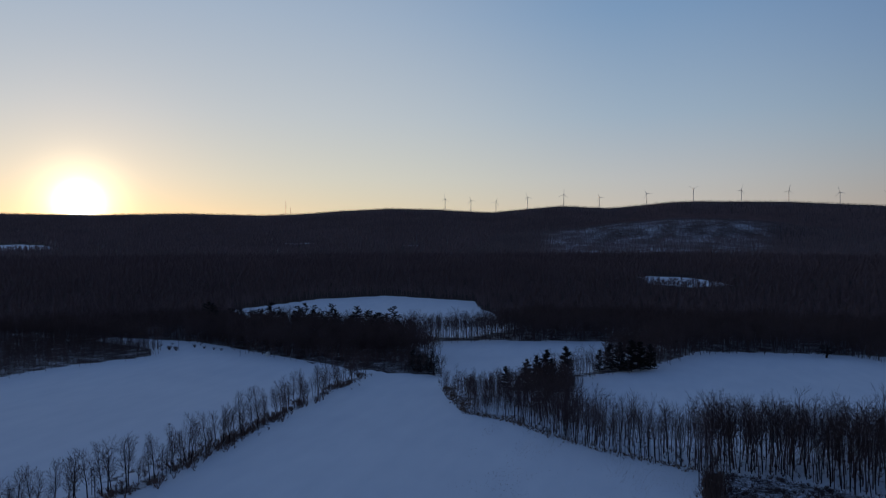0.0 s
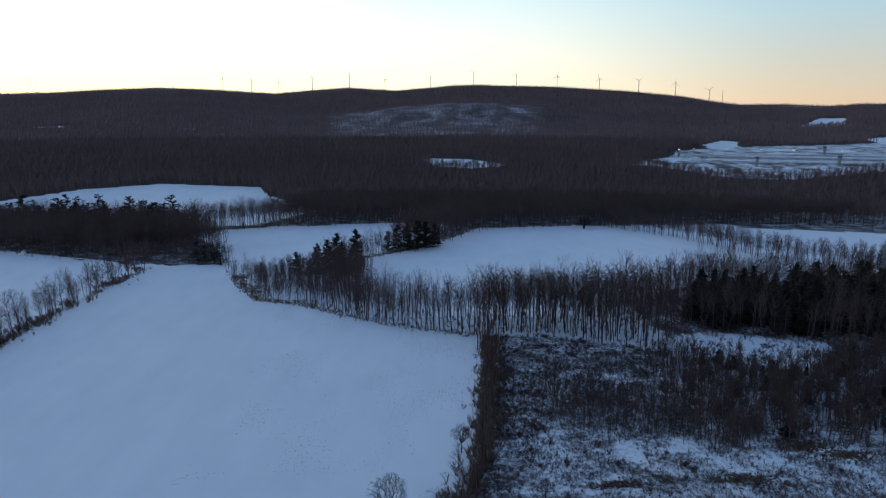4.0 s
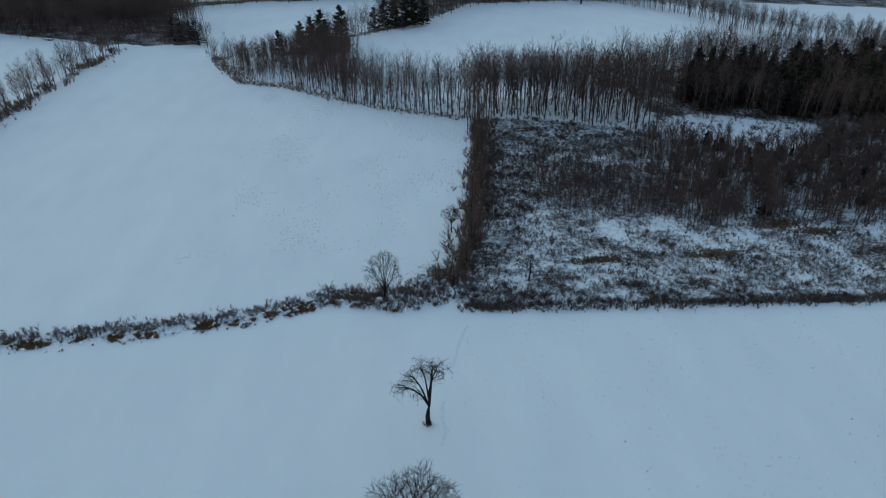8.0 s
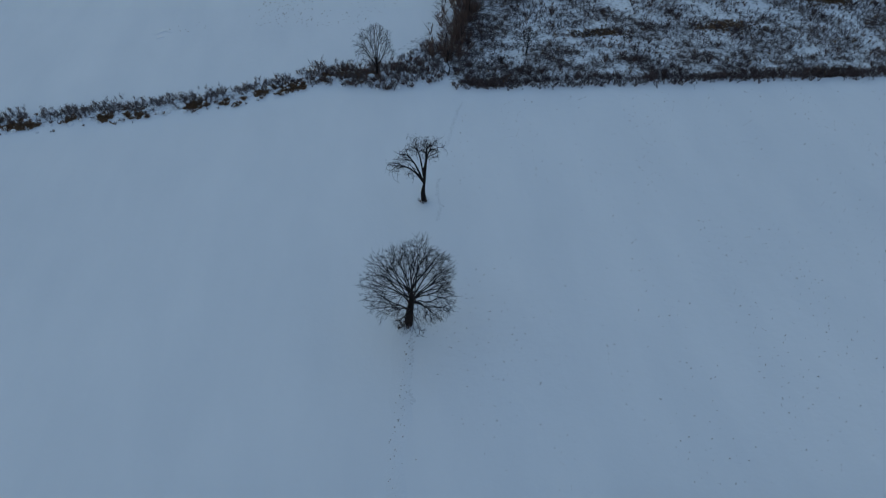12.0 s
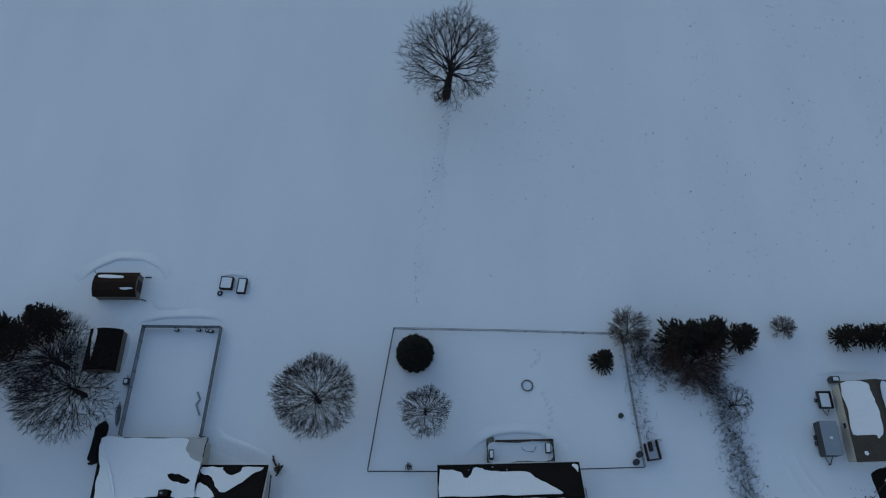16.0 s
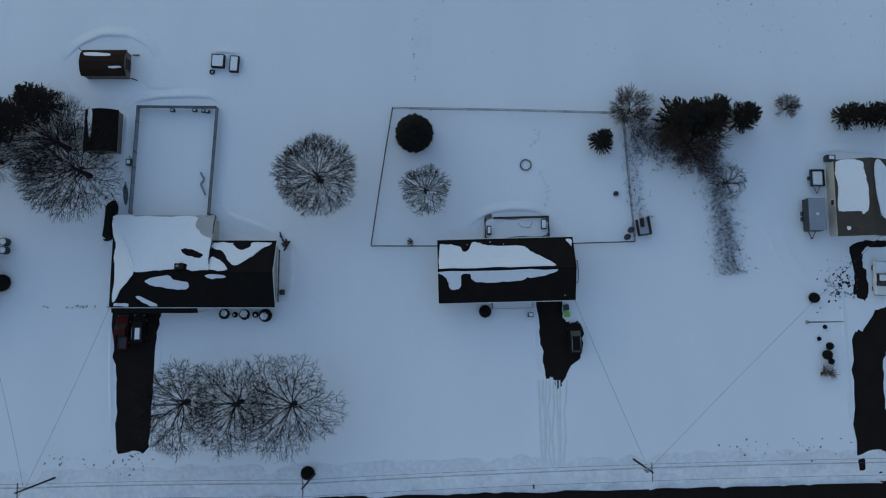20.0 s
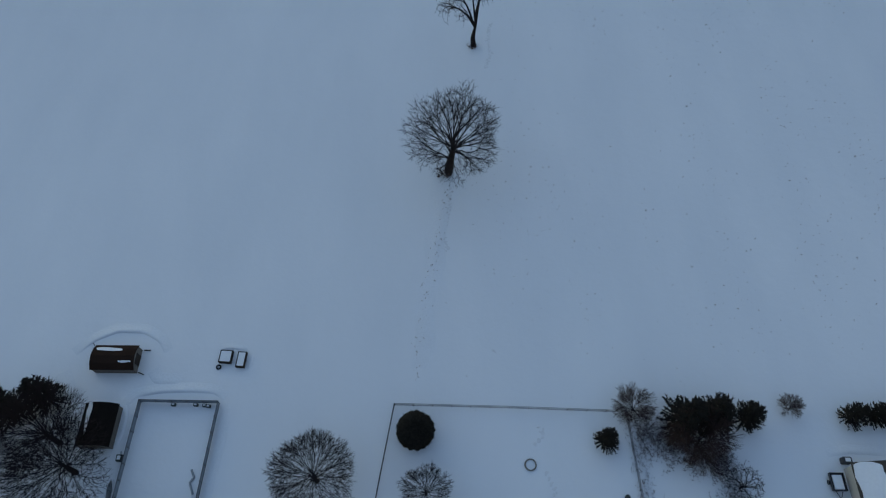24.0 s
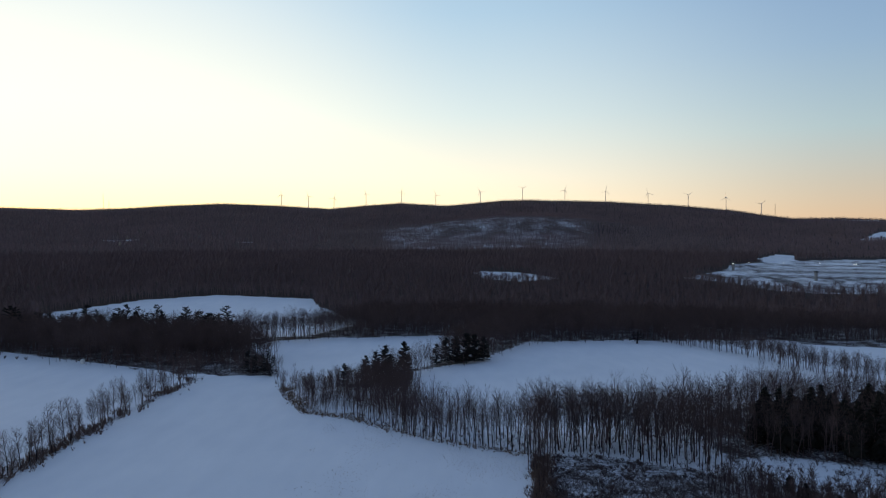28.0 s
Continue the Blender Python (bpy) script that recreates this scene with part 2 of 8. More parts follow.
BRUSH = [(23, 157), (46, 159), (104, 155), (340, 145), (340, 198), (200, 195), (130, 215), (108, 250), (120, 303), (72, 328), (49, 329), (37, 257), (29, 215), (20, 184), (15, 163)]
SAPLINGS = [(108, 250), (120, 303), (134, 290), (166, 270), (204, 296), (340, 300), (340, 203), (200, 199), (142, 206), (122, 209), (106, 203), (97, 214), (104, 236)]
SAPLING_STAND = [(57, 262), (66, 259), (75, 268), (84, 259), (93, 258), (105, 240), (98, 222), (91, 212), (80, 214), (70, 220), (61, 221), (52, 235)]
PINEWOOD = [(146, 335), (164, 330), (206, 308), (345, 300), (345, 360), (300, 400), (216, 402), (165, 375)]
KNOLL_FACE = [(-400, 1940), (-470, 2820), (0, 2990), (350, 3000), (860, 2860), (960, 2300), (760, 1900), (0, 1920)]
FIELDS = [FIELD_HOME, FIELD_MAIN, FIELD_WEST, FIELD_MID, FIELD_EAST, FIELD_FAR_EAST, FIELD_FAR, FIELD_SLICE, YARD_STATE, TERRACE, GLADE, *HILL_FIELDS]


def open_snow(x, y):
    c = inside(x, y, FIELDS[0])
    for f in FIELDS[1:]:
        c |= inside(x, y, f)
    return c


def ripple(x, y, size, seed):
    """A soft uneven pattern of about the given size, from -1 to 1."""
    r = np.random.default_rng(seed)
    got = np.zeros(np.shape(x))
    for k in range(9):
        a, p, f = r.random() * 6.283, r.random() * 6.283, r.uniform(0.6, 1.7) * 6.283 / size
        got = got + np.sin(f * (np.cos(a) * x + np.sin(a) * y) + p + 1.3 * np.sin(f * 0.6 * (np.sin(a) * x - np.cos(a) * y) + 2 * p))
    return got / 4.2


def brush_density(x, y):
    """How thick the overgrown ground is: open and snowy low down, thick at the rim, the fence row and up the slope."""
    d = 0.40 + 0.16 * ripple(x, y, 26, 1) + 0.20 * ripple(x * 0.7, y * 1.3, 11, 2) + 0.16 * ripple(x, y, 4.5, 3)
    d = d + 0.30 * (1 - smooth(3, 12, near_line(x, y, ROW_EAST))) + 0.45 * (1 - smooth(1.5, 4.5, near_line(x, y, BRUSH_RIM)))
    d = d + 0.18 * smooth(205, 235, y) + 0.14 * (1 - smooth(4, 22, np.hypot(x - 24, (y - 164) * 1.2)))
    for px_, py_, rx, ry in ((89, 267, 13, 6), (61, 249, 5, 10), (72, 270, 6, 5), (50, 181, 9, 3), (80, 204, 17, 8), (112, 194, 12, 5), (155, 199, 20, 4)):
        d = d - 0.32 * np.exp(-((x - px_) / rx) ** 2 - ((y - py_) / ry) ** 2)
    return d


def near_line(x, y, line):
    """Distance from a line of the plan."""
    best = np.full(np.shape(x), 1e9)
    for (x0, y0), (x1, y1) in zip(line, line[1:]):
        f = np.clip(((x - x0) * (x1 - x0) + (y - y0) * (y1 - y0)) / ((x1 - x0) ** 2 + (y1 - y0) ** 2), 0, 1)
        best = np.minimum(best, np.hypot(x - x0 - f * (x1 - x0), y - y0 - f * (y1 - y0)))
    return best


HEDGE_WEST = [(-216, 180), (-206, 232), (-197, 250), (-194, 307), (-195, 375), (-192, 449), (-189, 505)]
HEDGE_LOW = [(-215, 139), (-102, 150.8), (-65, 154.0), (-39, 159), (-14, 167.5), (12, 165)]
ROW_EAST = [(14, 172), (20, 186), (27, 215), (34, 257), (43, 326)]
BRUSH_RIM = [(16, 158.6), (30, 157.6), (104, 155.6), (340, 146)]


def raw_mesh(name, verts, quads=(), tris=()):
    """A mesh from arrays of corners, four-sided and three-sided faces."""
    me = bpy.data.meshes.new(name)
    verts, quads, tris = np.asarray(verts, np.float32), np.asarray(quads, np.int32).reshape(-1, 4), np.asarray(tris, np.int32).reshape(-1, 3)
    me.vertices.add(len(verts))
    me.vertices.foreach_set("co", verts.ravel())
    me.loops.add(quads.size + tris.size)
    me.loops.foreach_set("vertex_index", np.concatenate([quads.ravel(), tris.ravel()]))
    me.polygons.add(len(quads) + len(tris))
    me.polygons.foreach_set("loop_start", np.concatenate([np.arange(len(quads)) * 4, quads.size + np.arange(len(tris)) * 3]).astype(np.int32))
    me.update(calc_edges=True)
    return me


# the ground, one sheet to beyond the ridge: fine ahead, coarse behind
angles = np.radians(np.concatenate([np.arange(-54, 54, 0.4), np.arange(54, 306, 4.0)]))
radii = np.concatenate([[0], np.geomspace(4, 140, 24), np.arange(142, 262, 1.3), np.geomspace(263, 4900, 230)])
ga, gr = np.meshgrid(angles, radii)
gx, gy = gr * np.sin(ga), gr * np.cos(ga)
gz = ground_z(gx, gy)
rows_n, cols_n = gx.shape
gi = np.arange(rows_n * cols_n).reshape(rows_n, cols_n)
gi = np.concatenate([gi, gi[:, :1]], 1)
gq = np.stack([gi[:-1, :-1], gi[:-1, 1:], gi[1:, 1:], gi[1:, :-1]], -1).reshape(-1, 4)[:, ::-1]
ground_me = raw_mesh("ground", np.stack([gx, gy, gz], -1).reshape(-1, 3), gq)
ground_me.polygons.foreach_set("use_smooth", np.ones(len(ground_me.polygons), bool))


def share(test):
    """The share of each cell of the ground that passes a test of the plan."""
    got = np.zeros(gx.shape)
    da, dr = np.radians(0.4), np.gradient(radii)[:, None]
    for i in (-0.33, 0.0, 0.33):
        for j in (-0.33, 0.0, 0.33):
            aa, rr = ga + i * da, gr + j * dr
            got += test(rr * np.sin(aa), rr * np.cos(aa))
    return got / 9


wooded = 1 - share(open_snow)
cover = 0.55 * wooded
cover = cover + wooded * 0.45 * smooth(900, 1300, gr)
face = share(lambda x, y: inside(x, y, KNOLL_FACE)) * smooth(1940, 2060, gr) * (1 - smooth(2880, 2980, gr)) * smooth(-10.5, -5, np.degrees(ga)) * (1 - smooth(10, 18.5, np.degrees(ga)))
cover = cover - (0.455 + 0.03 * ripple(gx, gy, 420, 31) + 0.04 * ripple(gx, gy, 140, 32)) * face
cover = np.where(inside(gx, gy, BRUSH), 0.452 + 0.12 * np.clip(brush_density(gx, gy), 0, 1), cover)
cover = np.where(inside(gx, gy, SAPLING_STAND), 0.53, cover)
cover = np.where(inside(gx, gy, SAPLINGS), 0.515 + 0.025 * ripple(gx, gy, 14, 161), cover)
cover = np.where((gr < 480) & (np.abs(cover - 0.55) < 1e-6) & (gx > -120) & (gx < 132), 0.43, cover)
yard = inside(gx, gy, YARD_STATE)
cover = np.where(yard, 0.492 + 0.05 * ripple(gx, gy, 95, 33) + 0.05 * ripple(gx, gy * 0.6, 34, 34), cover)
cover = np.where(yard & (gr < 1190), cover + 0.06 * smooth(1190, 1120, gr), cover)
cover = np.where(inside(gx, gy, FENCED), 0.505 + 0.05 * np.sin(gr / 14), cover)
cover = np.where(inside(gx, gy, MUD), 0.56, cover)
cover = np.where(inside(gx, gy, TERRACE), 0.43, cover)
cover = np.where(inside(gx, gy, GLADE), 0.43, cover)
cover = np.where((gx > 215) & (gx < 345) & (gy > 430) & (gy < 700) & (cover > 0.5), 0.33, cover)
cover = np.where((gx < -120) & (gy > 500) & (gr < 850) & (cover > 0.5), 0.56, cover)


cover = np.maximum(cover, (0.455 + 0.05 * ripple(gx, gy, 9, 26)) * (1 - smooth(2.0, 4.2, near_line(gx, gy, HEDGE_LOW))))
cover = np.maximum(cover, 0.53 * (1 - smooth(2.5, 6.0, near_line(gx, gy, ROW_EAST))))
cover = np.maximum(np.where(near_line(gx, gy, HEDGE_WEST) < 14, 0.0, cover), 0.50 * (1 - smooth(4.0, 9.0, near_line(gx, gy, HEDGE_WEST))))
att = ground_me.attributes.new("litter", "FLOAT", "POINT")
att.data.foreach_set("value", cover.astype(np.float32).ravel())
ground = tagged(new("ground", ground_me), "snow-covered fields and wooded hills at dusk", "ground", kind="structure")


def ground_material():
    m = bpy.data.materials.new("snowy_ground")
    m.use_nodes = True
    n, l = m.node_tree.nodes, m.node_tree.links
    b = n["Principled BSDF"]
    b.inputs["Roughness"].default_value, b.inputs["Specular IOR Level"].default_value = 0.7, 0.06
    geo = n.new("ShaderNodeNewGeometry")

    def noise_at(scale, detail, stretch=None):
        t = n.new("ShaderNodeTexNoise")
        t.inputs["Scale"].default_value, t.inputs["Detail"].default_value = scale, detail
        if stretch:
            mp = n.new("ShaderNodeMapping")
            mp.inputs["Scale"].default_value, mp.inputs["Rotation"].default_value = stretch, (0, 0, radians(8))
            l.new(geo.outputs["Position"], mp.inputs["Vector"])
            l.new(mp.outputs[0], t.inputs["Vector"])
        else:
            l.new(geo.outputs["Position"], t.inputs["Vector"])
        return t.outputs["Fac"]

    def mathn(op, a, b2, c2=None):
        k = n.new("ShaderNodeMath")
        k.operation = op
        for i, v in enumerate((a, b2, c2)):
            if v is None:
                continue
            if isinstance(v, (int, float)):
                k.inputs[i].default_value = v
            else:
                l.new(v, k.inputs[i])
        return k.outputs[0]

    broad, drift, grain = noise_at(0.012, 3), noise_at(0.09, 4, (1.0, 0.35, 1.0)), noise_at(1.7, 4)
    soft = mathn("MULTIPLY_ADD", broad, 0.5, mathn("MULTIPLY", drift, 0.5))
    snow_mix = n.new("ShaderNodeMix")
    snow_mix.data_type = "RGBA"
    snow_mix.inputs["A"].default_value, snow_mix.inputs["B"].default_value = (0.765, 0.785, 0.815, 1), (0.84, 0.85, 0.868, 1)
    rng_ = n.new("ShaderNodeMapRange")
    rng_.inputs["From Min"].default_value, rng_.inputs["From Max"].default_value = 0.35, 0.65
    l.new(soft, rng_.inputs["Value"])
    l.new(rng_.outputs[0], snow_mix.inputs["Factor"])
    litter = n.new("ShaderNodeMix")
    litter.data_type = "RGBA"
    litter.inputs["A"].default_value, litter.inputs["B"].default_value = (0.042, 0.026, 0.022, 1), (0.066, 0.041, 0.035, 1)
    l.new(noise_at(0.03, 4), litter.inputs["Factor"])
    a = n.new("ShaderNodeAttribute")
    a.attribute_name = "litter"
    patch = mathn("ADD", mathn("MULTIPLY", noise_at(0.075, 3), 0.32), mathn("ADD", mathn("MULTIPLY", noise_at(0.5, 4), 0.34), mathn("MULTIPLY", grain, 0.34)))
    level = mathn("MULTIPLY_ADD", a.outputs["Fac"], 1.5, mathn("SUBTRACT", patch, 1.22))
    edge = n.new("ShaderNodeMapRange")
    edge.inputs["From Min"].default_value, edge.inputs["From Max"].default_value = -0.05, 0.13
    l.new(level, edge.inputs["Value"])
    out = n.new("ShaderNodeMix")
    out.data_type = "RGBA"
    l.new(edge.outputs[0], out.inputs["Factor"])
    l.new(snow_mix.outputs["Result"], out.inputs["A"])
    l.new(litter.outputs["Result"], out.inputs["B"])
    l.new(out.outputs["Result"], b.inputs["Base Color"])
    bp = n.new("ShaderNodeBump")
    bp.inputs["Strength"].default_value, bp.inputs["Distance"].default_value = 0.2, 0.25
    l.new(mathn("MULTIPLY_ADD", drift, 1.0, mathn("MULTIPLY_ADD", noise_at(0.45, 3), 0.9, mathn("MULTIPLY", grain, 0.3))), bp.inputs["Height"])
    l.new(bp.outputs[0], b.inputs["Normal"])
    return m


ground_me.materials.append(ground_material())

# ---- trees ----
def limb(rng, out, p, d, length, r, level, st):
    """One branch and, from it, smaller ones: pieces (from, to, radius, radius, level) go to out."""
    n = st["pieces"][level]
    step = length / n
    pts, dirs = [p], [d]
    for i in range(n):
        d = (d + Vector((rng.gauss(0, 1), rng.gauss(0, 1), rng.gauss(0, 1))) * st["wander"] + Vector((0, 0, st["lift"][level]))).normalized()
        q = pts[-1] + d * step
        r0, r1 = r * (1 - st["taper"] * i / n), r * (1 - st["taper"] * (i + 1) / n)
        out.append((pts[-1], q, r0, r1, level))
        pts.append(q)
        dirs.append(d)
    if level + 1 >= len(st["pieces"]):
        return
    k = st["kids"][level]
    turn = rng.random() * 6.28
    for j in range(k):
        f = st["from"][level] + (1 - st["from"][level]) * (j + rng.random() * 0.8) / k
        f = min(f, 1.0)
        i = min(int(f * n), n - 1)
        at = pts[i].lerp(pts[i + 1], f * n - i)
        axis = dirs[i + 1]
        turn += 2.4 + rng.gauss(0, 0.3)
        side = axis.orthogonal().normalized()
        side = (Matrix.Rotation(turn, 3, axis) @ side).normalized()
        ang = radians(st["angle"][level] * (1.25 - 0.5 * f) + rng.gauss(0, 7))
        nd = (axis * math.cos(ang) + side * math.sin(ang)).normalized()
        ln = length * st["ratio"][level] * (1.15 - st["short"][level] * (f - st["from"][level])) * (1 + st["even"] * (2 * rng.random() - 1))
        limb(rng, out, at, nd, ln, max(r * st["thin"][level] * (1 - 0.5 * f), st["least"]), level + 1, st)


BASE = dict(even=0.2, pieces=(5, 4, 3, 2, 1), wander=0.10, lift=(0.05, 0.06, 0.05, 0.02, 0.0), taper=0.75, kids=(11, 7, 6, 5), **{"from": (0.25, 0.2, 0.15, 0.15)},
            angle=(55, 45, 42, 40), ratio=(0.62, 0.5, 0.5, 0.55), short=(0.5, 0.5, 0.4, 0.3), thin=(0.5, 0.5, 0.5, 0.5), least=0.016)


def bare_tree(seed, height, radius, trunk=0.8, **style):
    """Pieces of a leafless tree: trunk and limbs, then twigs."""
    rng = random.Random(seed)
    st = {**BASE, **style}
    out = []
    limb(rng, out, Vector((0, 0, -0.3)), Vector((rng.gauss(0, 0.03), rng.gauss(0, 0.03), 1)).normalized(), height * trunk, radius, 0, st)
    return out


def tubes(pieces, sides=3, tip=False):
    """Corners and faces of tapered tubes, or of cones, one for each piece."""
    p0, p1 = np.array([p[0] for p in pieces]), np.array([p[1] for p in pieces])
    r0, r1 = np.array([p[2] for p in pieces]), np.array([p[3] for p in pieces])
    d = p1 - p0
    d /= np.linalg.norm(d, axis=1)[:, None] + 1e-9
    ref = np.where(np.abs(d[:, 2:3]) > 0.9, [[1.0, 0, 0]], [[0, 0, 1.0]])
    u = np.cross(d, ref)
    u /= np.linalg.norm(u, axis=1)[:, None]
    v = np.cross(d, u)
    a = np.arange(sides) * 2 * np.pi / sides
    ring = u[:, None] * np.cos(a)[None, :, None] + v[:, None] * np.sin(a)[None, :, None]
    low = p0[:, None] + ring * r0[:, None, None]
    n, s = len(pieces), np.arange(sides)
    if tip:
        verts = np.concatenate([low, p1[:, None]], 1)
        base = np.arange(n)[:, None] * (sides + 1)
        f = np.stack([np.broadcast_to(s, (n, sides)) + base, np.broadcast_to((s + 1) % sides, (n, sides)) + base, np.broadcast_to(sides, (n, sides)) + base], -1)
        return verts.reshape(-1, 3), np.zeros((0, 4), int), f.reshape(-1, 3)
    verts = np.concatenate([low, p1[:, None] + ring * r1[:, None, None]], 1)
    base = (np.arange(n) * 2 * sides)[:, None]
    f = np.stack([s + base, (s + 1) % sides + base, (s + 1) % sides + sides + base, s + sides + base], -1)
    return verts.reshape(-1, 3), f.reshape(-1, 4), np.zeros((0, 3), int)


def blades(pieces, stout=1.25):
    """One slim triangle for each piece: the finest twigs."""
    p0, p1, r0 = np.array([p[0] for p in pieces]), np.array([p[1] for p in pieces]), np.array([p[2] for p in pieces])
    d = p1 - p0
    k = np.arange(len(pieces)) * 2.4
    u = np.cross(d, np.stack([np.cos(k), np.sin(k), 0.3 * np.sin(3 * k)], -1))
    u *= (r0 * stout / (np.linalg.norm(u, axis=1) + 1e-9))[:, None]
    verts = np.stack([p0 - u, p0 + u, p1], 1).reshape(-1, 3)
    return verts, np.zeros((0, 4), int), np.arange(len(verts)).reshape(-1, 3)


def merge(*sets):
    vs, qs, ts, k = [], [], [], 0
    for v, q, t in sets:
        vs.append(v), qs.append(np.asarray(q) + k), ts.append(np.asarray(t) + k)
        k += len(v)
    return np.concatenate(vs), np.concatenate(qs), np.concatenate(ts)


def mesh_of(name, arrays, material):
    me = raw_mesh(name, *arrays)
    me.materials.append(material)
    return me


def tree_meshes(pieces, split=2, bark=BARK, twig=TWIG, slim=False):
    """A mesh of trunk and limbs and a mesh of the crown's twigs."""
    thick, thin = [p for p in pieces if p[4] < split], [p for p in pieces if p[4] >= split]
    last = max(p[4] for p in pieces)
    fine, mid = [p for p in thin if p[4] == last], [p for p in thin if p[4] < last]
    sets = [blades(fine) if slim else tubes(fine, 3, True)] + ([tubes(mid, 3)] if mid else [])
    return mesh_of("trunk", tubes(thick, 5), bark), mesh_of("crown", merge(*sets), twig)


def plant(meshes, x, y, label, category="tree", name="tree", turn=0.0, size=1.0, group="", sink=0.0, wide=1.0):
    """A tree that stands on the ground: an Empty with its trunk and its crown."""
    t = new(name)
    t.matrix_world = Matrix.LocRotScale((x, y, float(ground_z(x, y)) - sink), Euler((0, 0, turn)), (size * wide, size * wide, size))
    for part_name, me in zip(("trunk", "crown"), meshes):
        if me:
            new(part_name, me).parent = t
    return tagged(t, label, category, group)


def spread(name, templates, x, y, sizes, material, label, category, seed=0, lean=0.0, squat=0.15, z=None):
    """One object of many joined copies of the template arrays, each turned and sized, on the ground."""
    rng = np.random.default_rng(seed)
    pick = rng.integers(0, len(templates), len(x))
    ang, sc = rng.random(len(x)) * 2 * np.pi, np.asarray(sizes)
    zz = ground_z(x, y) if z is None else z
    wide = 1 + squat * rng.standard_normal(len(x))
    sets = []
    for i, (v, q, t) in enumerate(templates):
        k = np.nonzero(pick == i)[0]
        if not len(k):
            continue
        c, s = np.cos(ang[k])[:, None], np.sin(ang[k])[:, None]
        w = (sc[k] * wide[k])[:, None]
        vx = (v[None, :, 0] * c - v[None, :, 1] * s) * w + x[k][:, None]
        vy = (v[None, :, 0] * s + v[None, :, 1] * c) * w + y[k][:, None]
        vz = v[None, :, 2] * sc[k][:, None] + zz[k][:, None]
        off = (np.arange(len(k)) * len(v))[:, None, None]
        sets.append((np.stack([vx, vy, vz], -1).reshape(-1, 3), (q[None] + off).reshape(-1, 4), (t[None] + off).reshape(-1, 3)))
    return tagged(new(name, mesh_of(name, merge(*sets), material)), label, category, kind="stuff")


def grid_points(x0, x1, y0, y1, step, seed):
    rng = np.random.default_rng(seed)
    gx_, gy_ = np.meshgrid(np.arange(x0, x1, step), np.arange(y0, y1, step))
    gx_ = gx_ + (np.arange(gx_.shape[0]) % 2)[:, None] * step / 2
    p = np.stack([gx_.ravel(), gy_.ravel()], 1) + rng.uniform(-0.48, 0.48, (gx_.size, 2)) * step
    return p[:, 0], p[:, 1]


def in_sector(x, y, r0, r1, a0=-51, a1=51):
    r, az = np.hypot(x, y), np.degrees(np.arctan2(x, y))
    return (r >= r0) & (r < r1) & (az > a0) & (az < a1)


FOREST = dict(pieces=(4, 2, 1), kids=(13, 5), lift=(0.02, 0.10, 0.05), angle=(38, 38), ratio=(0.30, 0.5), thin=(0.42, 0.5), least=0.045, wander=0.06, **{"from": (0.42, 0.2)})


def forest_template(seed, height=19.0, slim=False, stout=2.6):
    p = bare_tree(seed, height, 0.24, 0.97, **FOREST)
    if slim:
        return merge(tubes([(p[0][0], p[3][1], 0.24, 0.05, 0)], 3, True), blades([q for q in p if q[4] >= 1], stout))
    return merge(tubes([q for q in p if q[4] == 0], 4), tubes([q for q in p if q[4] == 1], 3, True), blades([q for q in p if q[4] > 1]))


def far_template(seed, height=17.0, spikes=26, thick=0.16, wide=0.26, low=0.3):
    rng = random.Random(seed)
    out = [(Vector((0, 0, 0)), Vector((0, 0, height * 0.8)), 0.35, 0.1, 0)]
    for i in range(spikes):
        a, h = i * 2.4 + rng.random(), height * (low + (0.75 - low) * i / spikes)
        q = Vector((math.cos(a) * height * wide, math.sin(a) * height * wide, h + height * rng.uniform(0.18, 0.35)))
        out.append((Vector((0, 0, h)), q, thick, 0.1, 1))
    return merge(tubes(out[:1], 3, True), blades(out[1:]))


def conifer(seed, height=17.0, width=3.6, tiers=11, per=9, bare=0.12, droop=0.25, full=0.75):
    """Boughs in whorls round a stem: each bough a few tapered sprays."""
    rng = random.Random(seed)
    boughs = []
    for i in range(tiers):
        f = i / (tiers - 1)
        h = height * (bare + (0.96 - bare) * f)
        reach = width * (1 - f) ** full * rng.uniform(0.8, 1.15) + 0.25
        for j in range(max(4, int(per * (1 - 0.5 * f)))):
            a = j * 6.283 / per + i * 0.7 + rng.gauss(0, 0.2)
            ln = reach * rng.uniform(0.6, 1.15)
            tip_ = Vector((math.cos(a) * ln, math.sin(a) * ln, h + ln * rng.uniform(-droop, droop)))
            root = Vector((math.cos(a) * 0.15, math.sin(a) * 0.15, h + 0.25 * ln))
            boughs.append((root, tip_, 0.32 * ln * 0.8 + 0.15, 0.0, 1))
            for k in (-1, 1):
                b = a + k * rng.uniform(0.3, 0.6)
                boughs.append((root.lerp(tip_, 0.35), Vector((math.cos(b) * ln * 0.9, math.sin(b) * ln * 0.9, tip_.z + rng.uniform(-0.3, 0.4))), 0.2 * ln + 0.1, 0, 1))
    boughs.append((Vector((0, 0, height * 0.85)), Vector((0, 0, height)), 0.3, 0, 1))
    return tubes([(Vector((0, 0, -0.3)), Vector((0, 0, height * 0.95)), 0.3, 0.05, 0)], 5), tubes(boughs, 4, True)


